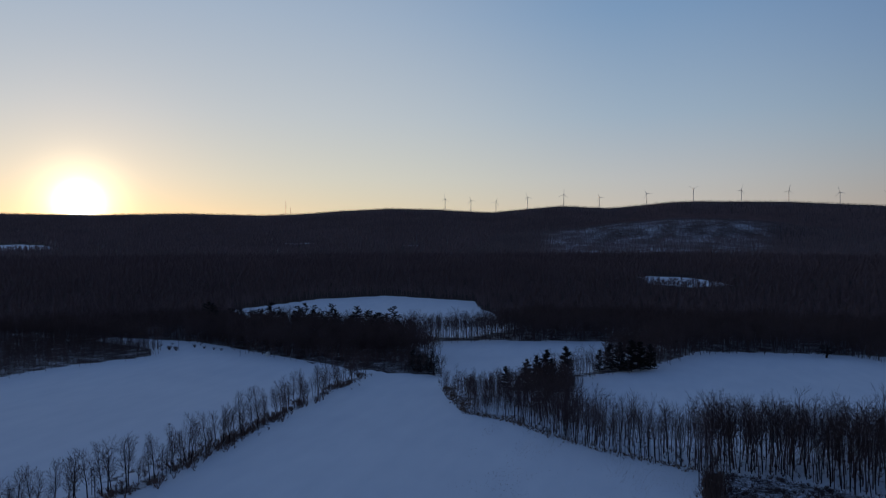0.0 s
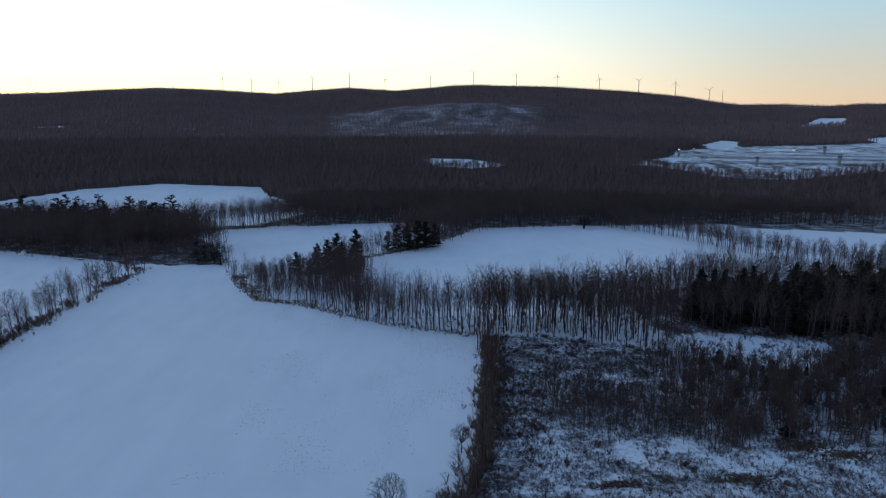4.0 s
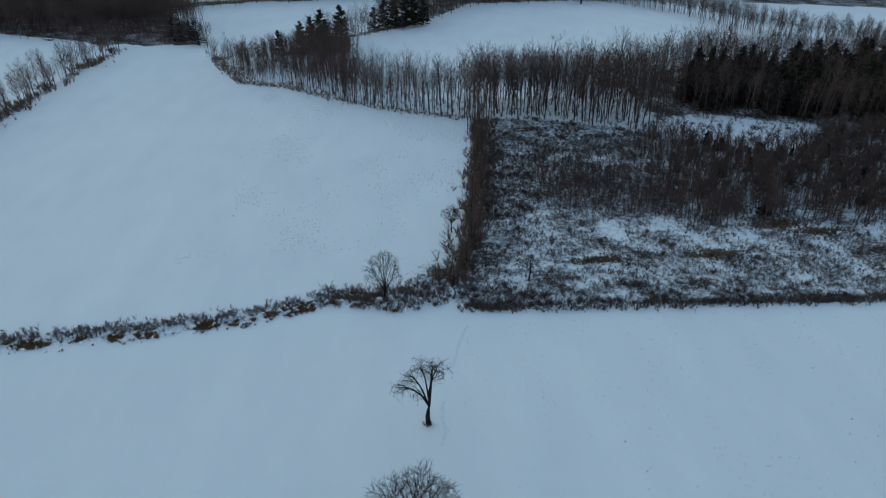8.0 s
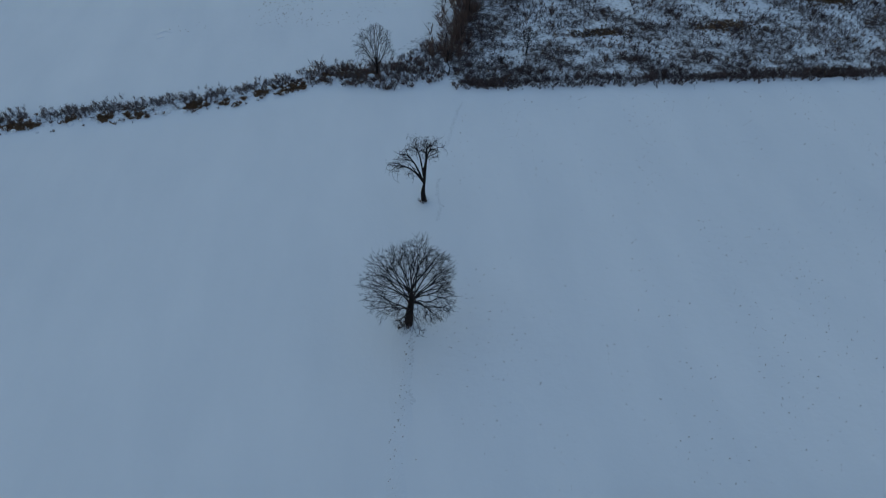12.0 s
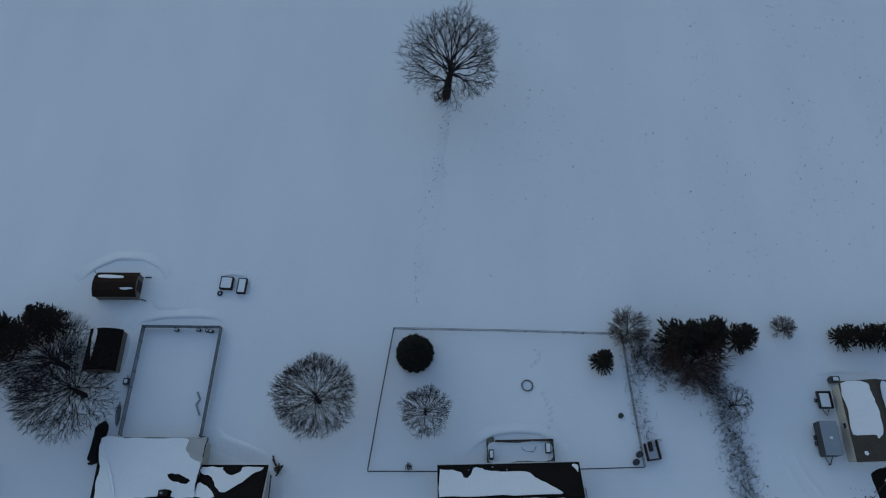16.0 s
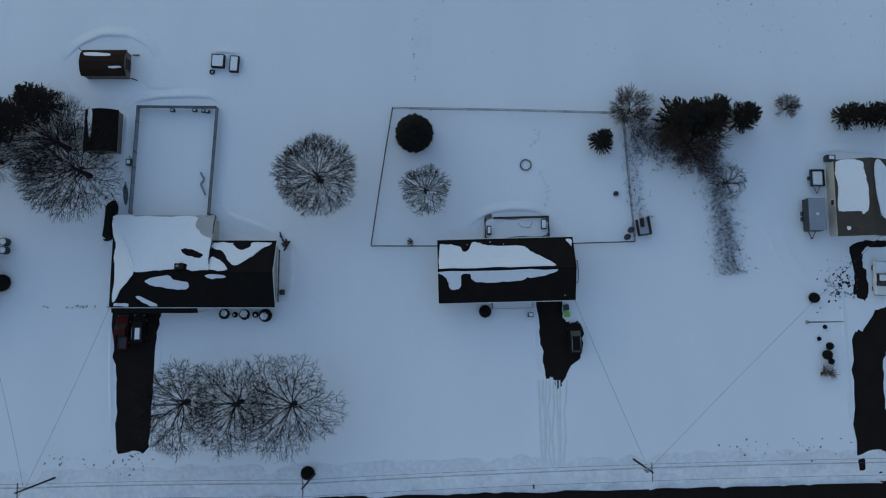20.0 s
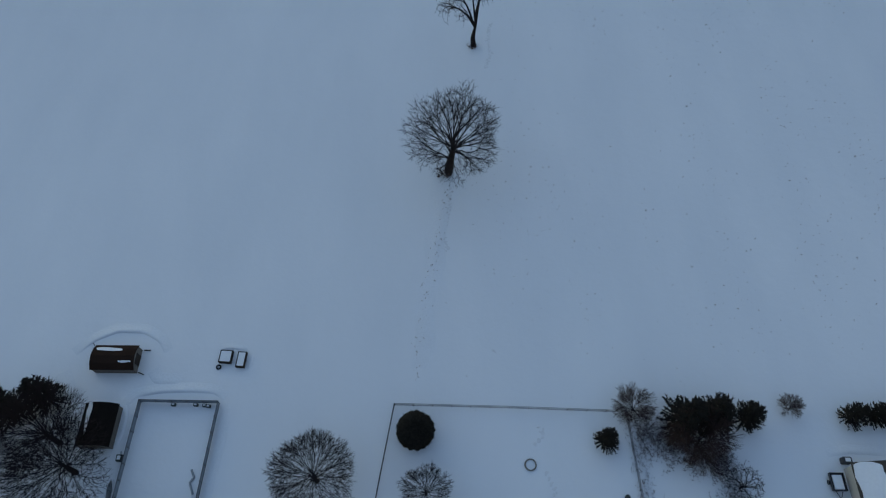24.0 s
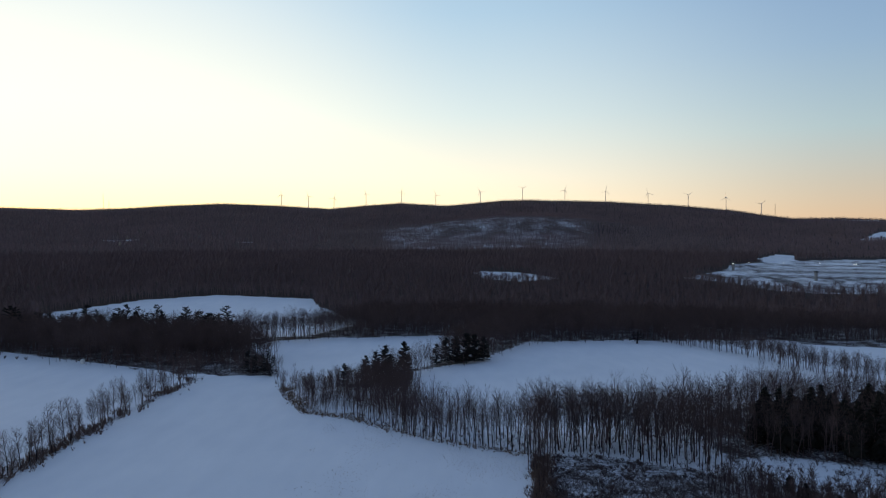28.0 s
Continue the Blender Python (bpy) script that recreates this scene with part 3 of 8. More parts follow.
def layered_pine(seed, height=17.0, width=5.0, tiers=9, per=7, bare=0.15, flat=0.6):
    """A pine of level boughs in open tiers, each bough a fan of short sprays."""
    rng = random.Random(seed)
    wood, sprays = [(Vector((0, 0, -0.3)), Vector((0, 0, height * 0.97)), 0.3, 0.05, 0)], []
    for i in range(tiers):
        f = i / (tiers - 1)
        for j in range(max(4, int(per * (1 - 0.3 * f)))):
            h = height * min(0.98, bare + (0.97 - bare) * f + rng.gauss(0, 0.03))
            a = j * 6.283 / per + i * 1.1 + rng.gauss(0, 0.35)
            ln = (width * (1 - f) ** flat + 0.5) * rng.uniform(0.55, 1.1)
            root, tip_ = Vector((0, 0, h)), Vector((math.cos(a) * ln, math.sin(a) * ln, h + ln * rng.uniform(0.0, 0.55)))
            wood.append((root, tip_, 0.07, 0.02, 0))
            for k in range(15):
                at = root.lerp(tip_, 0.15 + 0.85 * (k + rng.random()) / 15)
                way_ = (tip_ - root).normalized() + Vector((rng.gauss(0, 0.7), rng.gauss(0, 0.7), rng.gauss(0.25, 0.2)))
                sprays.append((at, at + way_.normalized() * rng.uniform(0.7, 1.5), rng.uniform(0.22, 0.4), 0, 1))
    return tubes(wood, 4), tubes(sprays, 3, True)


def shaggy_conifer(seed, height=9.5, width=3.0, tiers=17, per=13):
    """A conifer of many small sprays along each bough."""
    rng = random.Random(seed)
    wood, sprays = [(Vector((0, 0, -0.3)), Vector((0, 0, height * 0.97)), 0.22, 0.04, 0)], []
    for i in range(tiers):
        f = i / (tiers - 1)
        h = height * (0.05 + 0.9 * f)
        for j in range(max(4, int(per * (1 - 0.55 * f)))):
            a = j * 6.283 / per + i * 0.9 + rng.gauss(0, 0.25)
            ln = (width * (1 - f) ** 0.55 + 0.3) * rng.uniform(0.72, 1.0) * (1 + 0.13 * math.sin(3 * a + seed) + 0.09 * math.sin(7 * a))
            root, tip_ = Vector((0, 0, h)), Vector((math.cos(a) * ln, math.sin(a) * ln, h + ln * rng.uniform(0.0, 0.35)))
            wood.append((root, tip_, 0.05, 0.015, 0))
            for k in range(16):
                at = root.lerp(tip_, 0.2 + 0.8 * (k + rng.random()) / 16)
                way_ = (tip_ - root).normalized() + Vector((rng.gauss(0, 0.85), rng.gauss(0, 0.85), rng.gauss(0.3, 0.4)))
                sprays.append((at, at + way_.normalized() * rng.uniform(0.3, 0.6), rng.uniform(0.08, 0.16), 0, 1))
    return tubes(wood, 4), tubes(sprays, 3, True)


def shrub_template(seed, height=2.2, stems=9, sprawl=0.5, thick=1.0):
    rng = random.Random(seed)
    out = []
    for i in range(stems):
        a = rng.random() * 6.28
        q = Vector((math.cos(a) * sprawl * height * rng.uniform(0.3, 1), math.sin(a) * sprawl * height * rng.uniform(0.3, 1), height * rng.uniform(0.55, 1)))
        p0 = Vector((rng.gauss(0, 0.15), rng.gauss(0, 0.15), -0.1))
        out.append((p0, q, 0.05, 0, 0))
        for j in range(3):
            m = p0.lerp(q, rng.uniform(0.3, 0.7))
            out.append((m, m + (q - p0) * 0.45 + Vector((rng.gauss(0, 0.35), rng.gauss(0, 0.35), 0)) * height * 0.4, 0.035, 0, 1))
    return blades(out, 1.1 * thick)



# ---- woods, hedges and brush ----
far_t = [far_template(s) for s in range(5)]
fx, fy = grid_points(-1450, 1450, 560, 1900, 8.5, 1)
keep = in_sector(fx, fy, 850, 1850) & ~open_snow(fx, fy)
fx, fy = fx[keep], fy[keep]
spread("far_woods", far_t, fx, fy, np.random.default_rng(2).normal(1, 0.2, len(fx)).clip(0.5, 1.5), VALLEYTWIG_HAZED, "dense leafless brown woods on the valley floor", "woods", 3)
hill_t = [far_template(s, 17, 10, 0.6, 0.22, 0.15) for s in range(20, 26)]
hx, hy = grid_points(-3500, 3500, 1000, 4700, 13.5, 4)
stand_open = inside(hx, hy, KNOLL_FACE) & (np.hypot(hx, hy) > 1960) & (np.hypot(hx, hy) < 2930)
keep = in_sector(hx, hy, 1850, 4400) & ~open_snow(hx, hy) & ~stand_open
pole_t = [far_template(s, 13, 7, 0.30, 0.10, 0.4) for s in range(26, 30)]
kx, ky = grid_points(-480, 970, 1880, 3010, 9.0, 41)
kr = np.hypot(kx, ky)
stand = inside(kx, ky, KNOLL_FACE) & (kr > 1960) & (kr < 2960)
kx, ky = kx[stand], ky[stand]
spread("knoll_woods", pole_t, kx, ky, np.random.default_rng(5).normal(1.0, 0.2, len(kx)).clip(0.5, 1.5), HILLTWIG_HAZED, "open stand of slender bare trees on a snowy hillside", "woods", 5)
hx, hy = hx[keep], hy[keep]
spread("hill_woods", hill_t, hx, hy, np.random.default_rng(6).normal(1.0, 0.2, len(hx)).clip(0.5, 1.5) * (1 - 0.45 * smooth(3900, 4150, np.hypot(hx, hy))), HILLTWIG_HAZED, "leafless woods covering the distant ridge", "woods", 7)

wood_t = [forest_template(s) for s in range(8)]
WEST_BLOCK = [(-430, 612), (-303, 580), (-235, 545), (-190, 585), (-212, 650), (-235, 690), (-430, 690)]
slim_t = [forest_template(s, 19.0, True, 1.8) for s in range(8, 16)]
mx, my = grid_points(-720, 720, 300, 900, 4.7, 8)
stray = np.random.default_rng(71).normal(0, 4.5, (2, len(mx)))
keep = in_sector(mx, my, 300, 860) & ~inside(mx, my, FIELD_MAIN) & ~open_snow(mx + stray[0] * (my > 380), my + stray[1] * (my > 380)) & ~inside(mx, my, BRUSH) & ~inside(mx, my, SAPLINGS) & (~inside(mx, my, PINEWOOD) | (np.random.default_rng(7).random(len(mx)) < 0.6)) & ((mx < 215) | (my > 690) | (my < 425) | (np.random.default_rng(77).random(len(mx)) < 0.03)) & ~((mx < -170) & (mx > -245) & (my < 525)) & ((mx < 20) | (mx > 150) | (my > 400) | (np.random.default_rng(78).random(len(mx)) < 0.4))
mx, my = mx[keep], my[keep]
tall = np.random.default_rng(9).normal(0.95, 0.14, len(mx)).clip(0.5, 1.3) * np.where((mx < 20) & (my < 560), np.where(mx < -60, 0.6, 0.85), np.where((mx > 140) & (my < 690), 1.02, 1.2))
back = (np.hypot(mx, my) > 430) | (mx > 215)
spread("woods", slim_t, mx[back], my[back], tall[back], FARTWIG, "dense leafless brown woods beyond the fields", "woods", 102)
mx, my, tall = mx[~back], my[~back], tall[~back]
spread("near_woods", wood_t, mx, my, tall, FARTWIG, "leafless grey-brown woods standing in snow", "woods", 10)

wx, wy = grid_points(-435, -180, 540, 695, 6.0, 79)
keep = inside(wx, wy, WEST_BLOCK) & ~open_snow(wx, wy)
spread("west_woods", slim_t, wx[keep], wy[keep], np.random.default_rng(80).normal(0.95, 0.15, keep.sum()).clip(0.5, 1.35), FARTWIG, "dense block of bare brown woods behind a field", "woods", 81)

# saplings and undergrowth along the wood's edge
sap_t = [forest_template(s, 8.0, True, 1.8) for s in range(30, 35)]
sx, sy = grid_points(90, 345, 190, 305, 1.75, 11)
stray = np.random.default_rng(160).normal(0, 4.0, (2, len(sx)))
keep = inside(sx + stray[0], sy + stray[1], SAPLINGS) & ~inside(sx, sy, GLADE) & (ripple(sx, sy, 14, 161) + np.random.default_rng(162).normal(0, 0.5, len(sx)) > -0.3)
sx, sy = sx[keep], sy[keep]
spread("thicket", sap_t, sx, sy, np.random.default_rng(12).normal(0.75, 0.28, len(sx)).clip(0.25, 1.5), FARTWIG, "dense thicket of bare grey saplings", "thicket", 13)
shrub_t = [shrub_template(s, 1.6, 8, 0.6) for s in range(8)]
thick_t = [shrub_template(s, 2.6, 26, 0.55) for s in range(70, 74)]
stalk_t = [shrub_template(s, 1.5, 9, 0.35, 0.55) for s in range(78, 84)]
mat_t = [shrub_template(s, 0.55, 16, 1.3) for s in range(60, 66)]
clump_t = [shrub_template(s, 1.5, 34, 0.75) for s in range(74, 78)]
bx, by = grid_points(15, 345, 145, 332, 1.6, 14)
keep = inside(bx, by, BRUSH) & ~inside(bx, by, SAPLING_STAND)
bx, by = bx[keep], by[keep]
dense = brush_density(bx, by)
keep = np.random.default_rng(140).random(len(bx)) < np.clip(0.25 + 1.3 * (dense - 0.25), 0.12, 0.95)
spread("brush", shrub_t, bx[keep], by[keep], np.random.default_rng(15).normal(0.55, 0.2, keep.sum()).clip(0.2, 1.3) + 0.7 * (dense[keep] - 0.3).clip(0, 1), SCRUB, "overgrown brown brush poking through snow", "brush", 16)
keep = (np.random.default_rng(150).random(len(bx)) < 0.55 * smooth(0.52, 0.85, dense))
spread("brush_clumps", clump_t, bx[keep], by[keep], np.random.default_rng(151).uniform(0.5, 1.25, keep.sum()), SCRUB, "rounded clumps of dense dark brush in snow", "brush", 152)
sx, sy = grid_points(40, 122, 200, 284, 1.7, 153)
stray = np.random.default_rng(156).normal(0, 3.2, (2, len(sx)))
keep = inside(sx + stray[0], sy + stray[1], SAPLING_STAND) & (ripple(sx, sy, 9, 157) + np.random.default_rng(158).normal(0, 0.4, len(sx)) > -0.55)
spread("sapling_stand", sap_t, sx[keep], sy[keep], np.random.default_rng(154).normal(0.5, 0.18, keep.sum()).clip(0.2, 0.95), FARTWIG, "stand of dark bare saplings amid snowy brush", "thicket", 155)
wx, wy = grid_points(18, 345, 152, 300, 1.0, 163)
keep = inside(wx, wy, BRUSH) & (brush_density(wx, wy) + np.random.default_rng(164).normal(0, 0.15, len(wx)) > 0.33)
spread("brush_stalks", stalk_t, wx[keep], wy[keep], np.random.default_rng(165).uniform(0.4, 1.1, keep.sum()), STALK, "thin grey stalks of dead weeds in snow", "weeds", 166)
gx_, gy_ = grid_points(25, 345, 157, 270, 3.0, 141)
clump = np.array([noise.noise(Vector((x / 20, y / 8, 23.1))) for x, y in zip(gx_, gy_)])
keep = inside(gx_, gy_, BRUSH) & (clump > 0.12)
spread("brush_grass", [shrub_template(s, 0.8, 9, 0.9) for s in range(55, 59)], gx_[keep], gy_[keep], np.random.default_rng(142).uniform(0.6, 1.5, keep.sum()), STRAW, "patches of tawny grass in snowy brush", "grass", 143)
for j, (x, y, rx, ry, n) in enumerate(((132, 204, 9, 3.5, 420), (142, 197, 9, 3, 300), (101, 184, 8, 2.5, 260), (63, 183, 7, 2, 200), (163, 178, 12, 5, 300), (176, 186, 10, 5, 260))):
    q = np.random.default_rng(170 + j).normal(0, 0.6, (2, n))
    spread("grass_patch", mat_t, x + q[0] * rx, y + q[1] * ry, np.random.default_rng(180 + j).uniform(0.5, 1.2, n), STRAW, "flattened patch of tawny grass in snowy brush", "grass", 190 + j)
bush_mesh = [mesh_of("bush", a, SCRUB) for a in thick_t]
gx_, gy_ = grid_points(25, 345, 157, 330, 9.0, 144)
keep = inside(gx_, gy_, BRUSH) & (np.random.default_rng(145).random(len(gx_)) < 0.55)
for x, y, k in zip(gx_[keep][:130], gy_[keep][:130], np.random.default_rng(146).uniform(0.5, 1.2, 130)):
    t = new("bush", bush_mesh[int(x) % 4])
    t.matrix_world = Matrix.LocRotScale((x, y, float(ground_z(x, y))), Euler((0, 0, x)), (k, k, k))
    tagged(t, "dense bare brown bush in snowy brush", "bush", "bushes in the brush")
ux, uy = grid_points(-130, 345, 300, 420, 4.2, 17)
keep = ~open_snow(ux, uy) & ~inside(ux, uy, BRUSH) & ~inside(ux, uy, SAPLINGS) & (uy < 395)
ux, uy = ux[keep], uy[keep]
spread("undergrowth", shrub_t, ux, uy, np.random.default_rng(18).normal(1.2, 0.4, len(ux)).clip(0.3, 2.2), SCRUB, "bare undergrowth along the edge of the woods", "brush", 19)


def along(line, step, wide, seed):
    """Points strewn along a line of the plan."""
    rng = np.random.default_rng(seed)
    out = []
    for (x0, y0), (x1, y1) in zip(line, line[1:]):
        n = max(1, int(math.hypot(x1 - x0, y1 - y0) / step))
        f = (np.arange(n) + rng.random(n)) / n
        nx, ny = (y1 - y0), -(x1 - x0)
        k = rng.normal(0, wide, n) / math.hypot(nx, ny)
        out.append(np.stack([x0 + (x1 - x0) * f + nx * k, y0 + (y1 - y0) * f + ny * k], 1))
    p = np.concatenate(out)
    return p[:, 0], p[:, 1]


tuft_t = [shrub_template(s, 0.9, 7, 0.8) for s in range(40, 46)]
wx, wy = along(HEDGE_LOW, 0.05, 1.2, 20)
wy = wy - 0.9
gap_n = ripple(wx, wy * 0.4, 15, 21) + 0.5 * ripple(wx, wy, 4.0, 22)
keep = gap_n > 0.15
spread("hedgerow_weeds", mat_t, wx[keep], wy[keep], np.random.default_rng(21).normal(1.1, 0.3, keep.sum()).clip(0.4, 1.8), STRAW, "matted brown weeds along a snowy field bank", "weeds", 22)
wx, wy = along(HEDGE_LOW, 0.6, 2.2, 123)
gap_n = ripple(wx, wy, 5.0, 24)
keep = gap_n > 0.0
spread("hedgerow_tussocks", clump_t, wx[keep], wy[keep] - 0.4, np.random.default_rng(124).uniform(0.25, 0.6, keep.sum()), HEDGE_TWIG, "rounded brown tussocks poking out of a snowy bank", "weeds", 125)
wx, wy = along(HEDGE_LOW, 0.09, 1.5, 23)
wy = wy + 2.8
keep = ripple(wx, wy, 9.0, 25) > -0.35
spread("hedgerow_brush", stalk_t, wx[keep], wy[keep], np.random.default_rng(24).normal(0.9, 0.3, keep.sum()).clip(0.4, 1.6), STALK, "bare grey brush along a snowy field bank", "brush", 25)
a8 = np.arange(7) * 2 * np.pi / 7
mound = (np.concatenate([np.stack([np.cos(a8) * w, np.sin(a8) * w * 0.8, np.full(7, z)], 1) for w, z in ((1.0, -0.1), (0.8, 0.5), (0.4, 0.85))] + [[[0, 0, 0.95]]]),
         np.concatenate([np.stack([np.arange(7) + r, (np.arange(7) + 1) % 7 + r, (np.arange(7) + 1) % 7 + 7 + r, np.arange(7) + 7 + r], 1) for r in (0, 7)]), np.array([[14 + i, 14 + (i + 1) % 7, 21] for i in range(7)]))
wx, wy = along(HEDGE_LOW, 0.28, 2.0, 231)
keep = ripple(wx, wy, 6, 232) > -0.2
spread("caught_snow", [mound], wx[keep], wy[keep] + 0.4, np.random.default_rng(233).uniform(0.25, 0.75, keep.sum()), SNOW, "lumps of snow caught on a weedy field bank", "snow", 234, squat=0.3)
CORNER = [(-24, 163), (-10, 167), (0, 170), (10, 182), (17, 180), (14, 161.5), (6, 159.5), (0, 158), (-12, 161)]
wx, wy = grid_points(-24, 18, 157, 183, 0.75, 126)
keep = inside(wx, wy, CORNER) & (ripple(wx, wy, 5.5, 127) > -0.25)
spread("corner_stalks", stalk_t, wx[keep], wy[keep], np.random.default_rng(128).uniform(0.5, 1.5, keep.sum()), STALK, "grey stalks and twigs thick in a field corner", "brush", 129)
wx, wy = grid_points(-22, 17, 158, 181, 1.7, 235)
keep = inside(wx, wy, CORNER) & (ripple(wx, wy, 7, 236) > 0.0)
spread("caught_snow", [mound], wx[keep], wy[keep], np.random.default_rng(237).uniform(0.4, 1.0, keep.sum()), SNOW, "lumps of snow caught in corner brush", "snow", 238, squat=0.3)
wx, wy = grid_points(-24, 18, 157, 183, 2.1, 226)
keep = inside(wx, wy, CORNER) & (ripple(wx, wy, 6, 227) > 0.1)
spread("corner_clumps", clump_t, wx[keep], wy[keep], np.random.default_rng(228).uniform(0.5, 1.1, keep.sum()), HEDGE_TWIG, "brown clumps of brush in a field corner", "brush", 229)
wx, wy = along([(-22, 168), (-4, 168), (12, 168)], 0.3, 2.6, 26)
spread("corner_brush", shrub_t, wx, wy, np.random.default_rng(27).normal(1.1, 0.4, len(wx)).clip(0.3, 2.2), HEDGE_TWIG, "tangle of bare brush at the field corner", "brush", 28)
wx, wy = along(ROW_EAST, 0.26, 2.8, 29)
spread("fence_row_brush", shrub_t, wx, wy, np.random.default_rng(30).normal(1.9, 0.5, len(wx)).clip(0.5, 3.2), HEDGE_TWIG, "dense brown brush in an overgrown fence row", "brush", 31)
wx, wy = along(HEDGE_WEST, 0.3, 4.2, 32)
keep = np.array([noise.noise(Vector((x / 9, y / 12, 5.5))) for x, y in zip(wx, wy)]) > -0.15
wx, wy = wx[keep], wy[keep]
spread("west_hedge_brush", shrub_t, wx, wy, np.random.default_rng(33).normal(1.7, 0.5, len(wx)).clip(0.4, 3.0), HEDGE_TWIG, "brown brush under a hedgerow of bare trees", "brush", 34)
wx, wy = along([(-118, 480), (-104, 446), (-86, 406), (-60, 396), (-32, 371), (0, 348), (36, 330)], 0.4, 2.4, 35)
spread("wood_edge_weeds", tuft_t, wx, wy, np.random.default_rng(36).normal(1.2, 0.4, len(wx)).clip(0.3, 2), STRAW, "strip of tawny weeds between field and woods", "weeds", 37)
wx, wy = grid_points(-118, -50, 385, 480, 1.5, 38)
keep = ~open_snow(wx, wy) & (near_line(wx, wy, [(-118, 480), (-104, 446), (-86, 406), (-60, 396), (-32, 371)]) < 8 + 4 * np.sin(wx / 5))
spread("corner_weeds", tuft_t, wx[keep], wy[keep], np.random.default_rng(39).normal(1.0, 0.4, keep.sum()).clip(0.3, 1.9), STRAW, "tawny weeds in the corner of the woods", "weeds", 40)
wx, wy = along(BRUSH_RIM, 0.2, 1.1, 41)
spread("brush_edge", shrub_t, wx, wy, np.random.default_rng(42).normal(0.85, 0.3, len(wx)).clip(0.3, 1.7), SCRUB, "dark brush where the overgrown ground meets the field", "brush", 43)
stub_t = [shrub_template(s, 0.35, 4, 0.7) for s in range(50, 54)]
wx, wy = grid_points(-70, 38, 195, 400, 1.4, 44)
thin_n = np.array([noise.noise(Vector((x / 22, y / 30, 4.2))) for x, y in zip(wx, wy)]) + np.random.default_rng(45).normal(0, 0.2, len(wx))
keep = inside(wx, wy, FIELD_MAIN) & (thin_n > 0.22 - 0.004 * (wx + 20) - 0.001 * (wy - 250))
spread("stubble", stub_t, wx[keep], wy[keep], np.random.default_rng(46).normal(0.6, 0.25, keep.sum()).clip(0.2, 1.2), STRAW, "sparse crop stubble sticking out of the snow", "stubble", 47)
wx, wy = grid_points(-120, 130, 44, 152, 2.1, 48)
thin_n = np.array([noise.noise(Vector((x / 9, y / 30, 7.2))) for x, y in zip(wx, wy)]) + np.random.default_rng(49).normal(0, 0.15, len(wx))
keep = (thin_n > 0.15 - 0.0010 * wx) & (wx > np.interp(wy, (36, 61, 77, 152), (-5.0, -2.4, 0.6, 18.0)))
spread("field_stubble", stub_t, wx[keep], wy[keep], np.random.default_rng(50).normal(0.42, 0.2, keep.sum()).clip(0.1, 1.0), STRAW, "faint stubble pricking through field snow", "stubble", 51)
wx, wy = along([(0.6, 76.5), (-0.8, 70), (-2.5, 61), (-4.0, 48.5), (-5.2, 38)], 0.5, 0.55, 55)
spread("stubble_line", stub_t, wx, wy, np.random.default_rng(56).normal(0.6, 0.25, len(wx)).clip(0.2, 1.2), STRAW, "line of stubble where two fields meet under snow", "stubble", 57)
wx, wy = grid_points(-4, 110, 36, 150, 6.5, 58)
wx, wy = wx + np.random.default_rng(59).normal(0, 2.4, len(wx)), wy + np.random.default_rng(60).normal(0, 2.4, len(wx))
keep = wx > np.interp(wy, (36, 61, 77, 152), (-5.0, -2.4, 0.6, 18.0))
spread("field_tufts", stub_t, wx[keep], wy[keep], np.random.default_rng(61).normal(0.45, 0.2, keep.sum()).clip(0.15, 0.9), STRAW, "scattered weed stalks pricking through field snow", "weeds", 62)
wx, wy = grid_points(128, 210, 270, 340, 2.7, 52)
thin_n = np.array([noise.noise(Vector((x / 8, y / 8, 2.2))) for x, y in zip(wx, wy)])
keep = inside(wx, wy, GLADE) & (thin_n > -0.05)
for x, y, k in ((140, 300, 1.5), (150, 306, 1.1), (158, 300, 1.7), (166, 295, 1.4), (172, 302, 1.8), (180, 297, 1.3), (150, 290, 1.2), (162, 287, 1.6), (176, 290, 1.5), (187, 301, 1.2), (145, 312, 1.0)):
    t = new("bush", bush_mesh[int(x) % 4])
    t.matrix_world = Matrix.LocRotScale((x, y, float(ground_z(x, y))), Euler((0, 0, x)), (k * 1.5, k, k * 0.55))
    tagged(t, "low dark bush in a snowy glade", "bush", "bushes in the glade")
spread("glade_shrubs", shrub_t, wx[keep], wy[keep], np.random.default_rng(53).normal(1.0, 0.35, keep.sum()).clip(0.3, 2), SCRUB, "low dark shrubs in a snowy glade", "brush", 54)

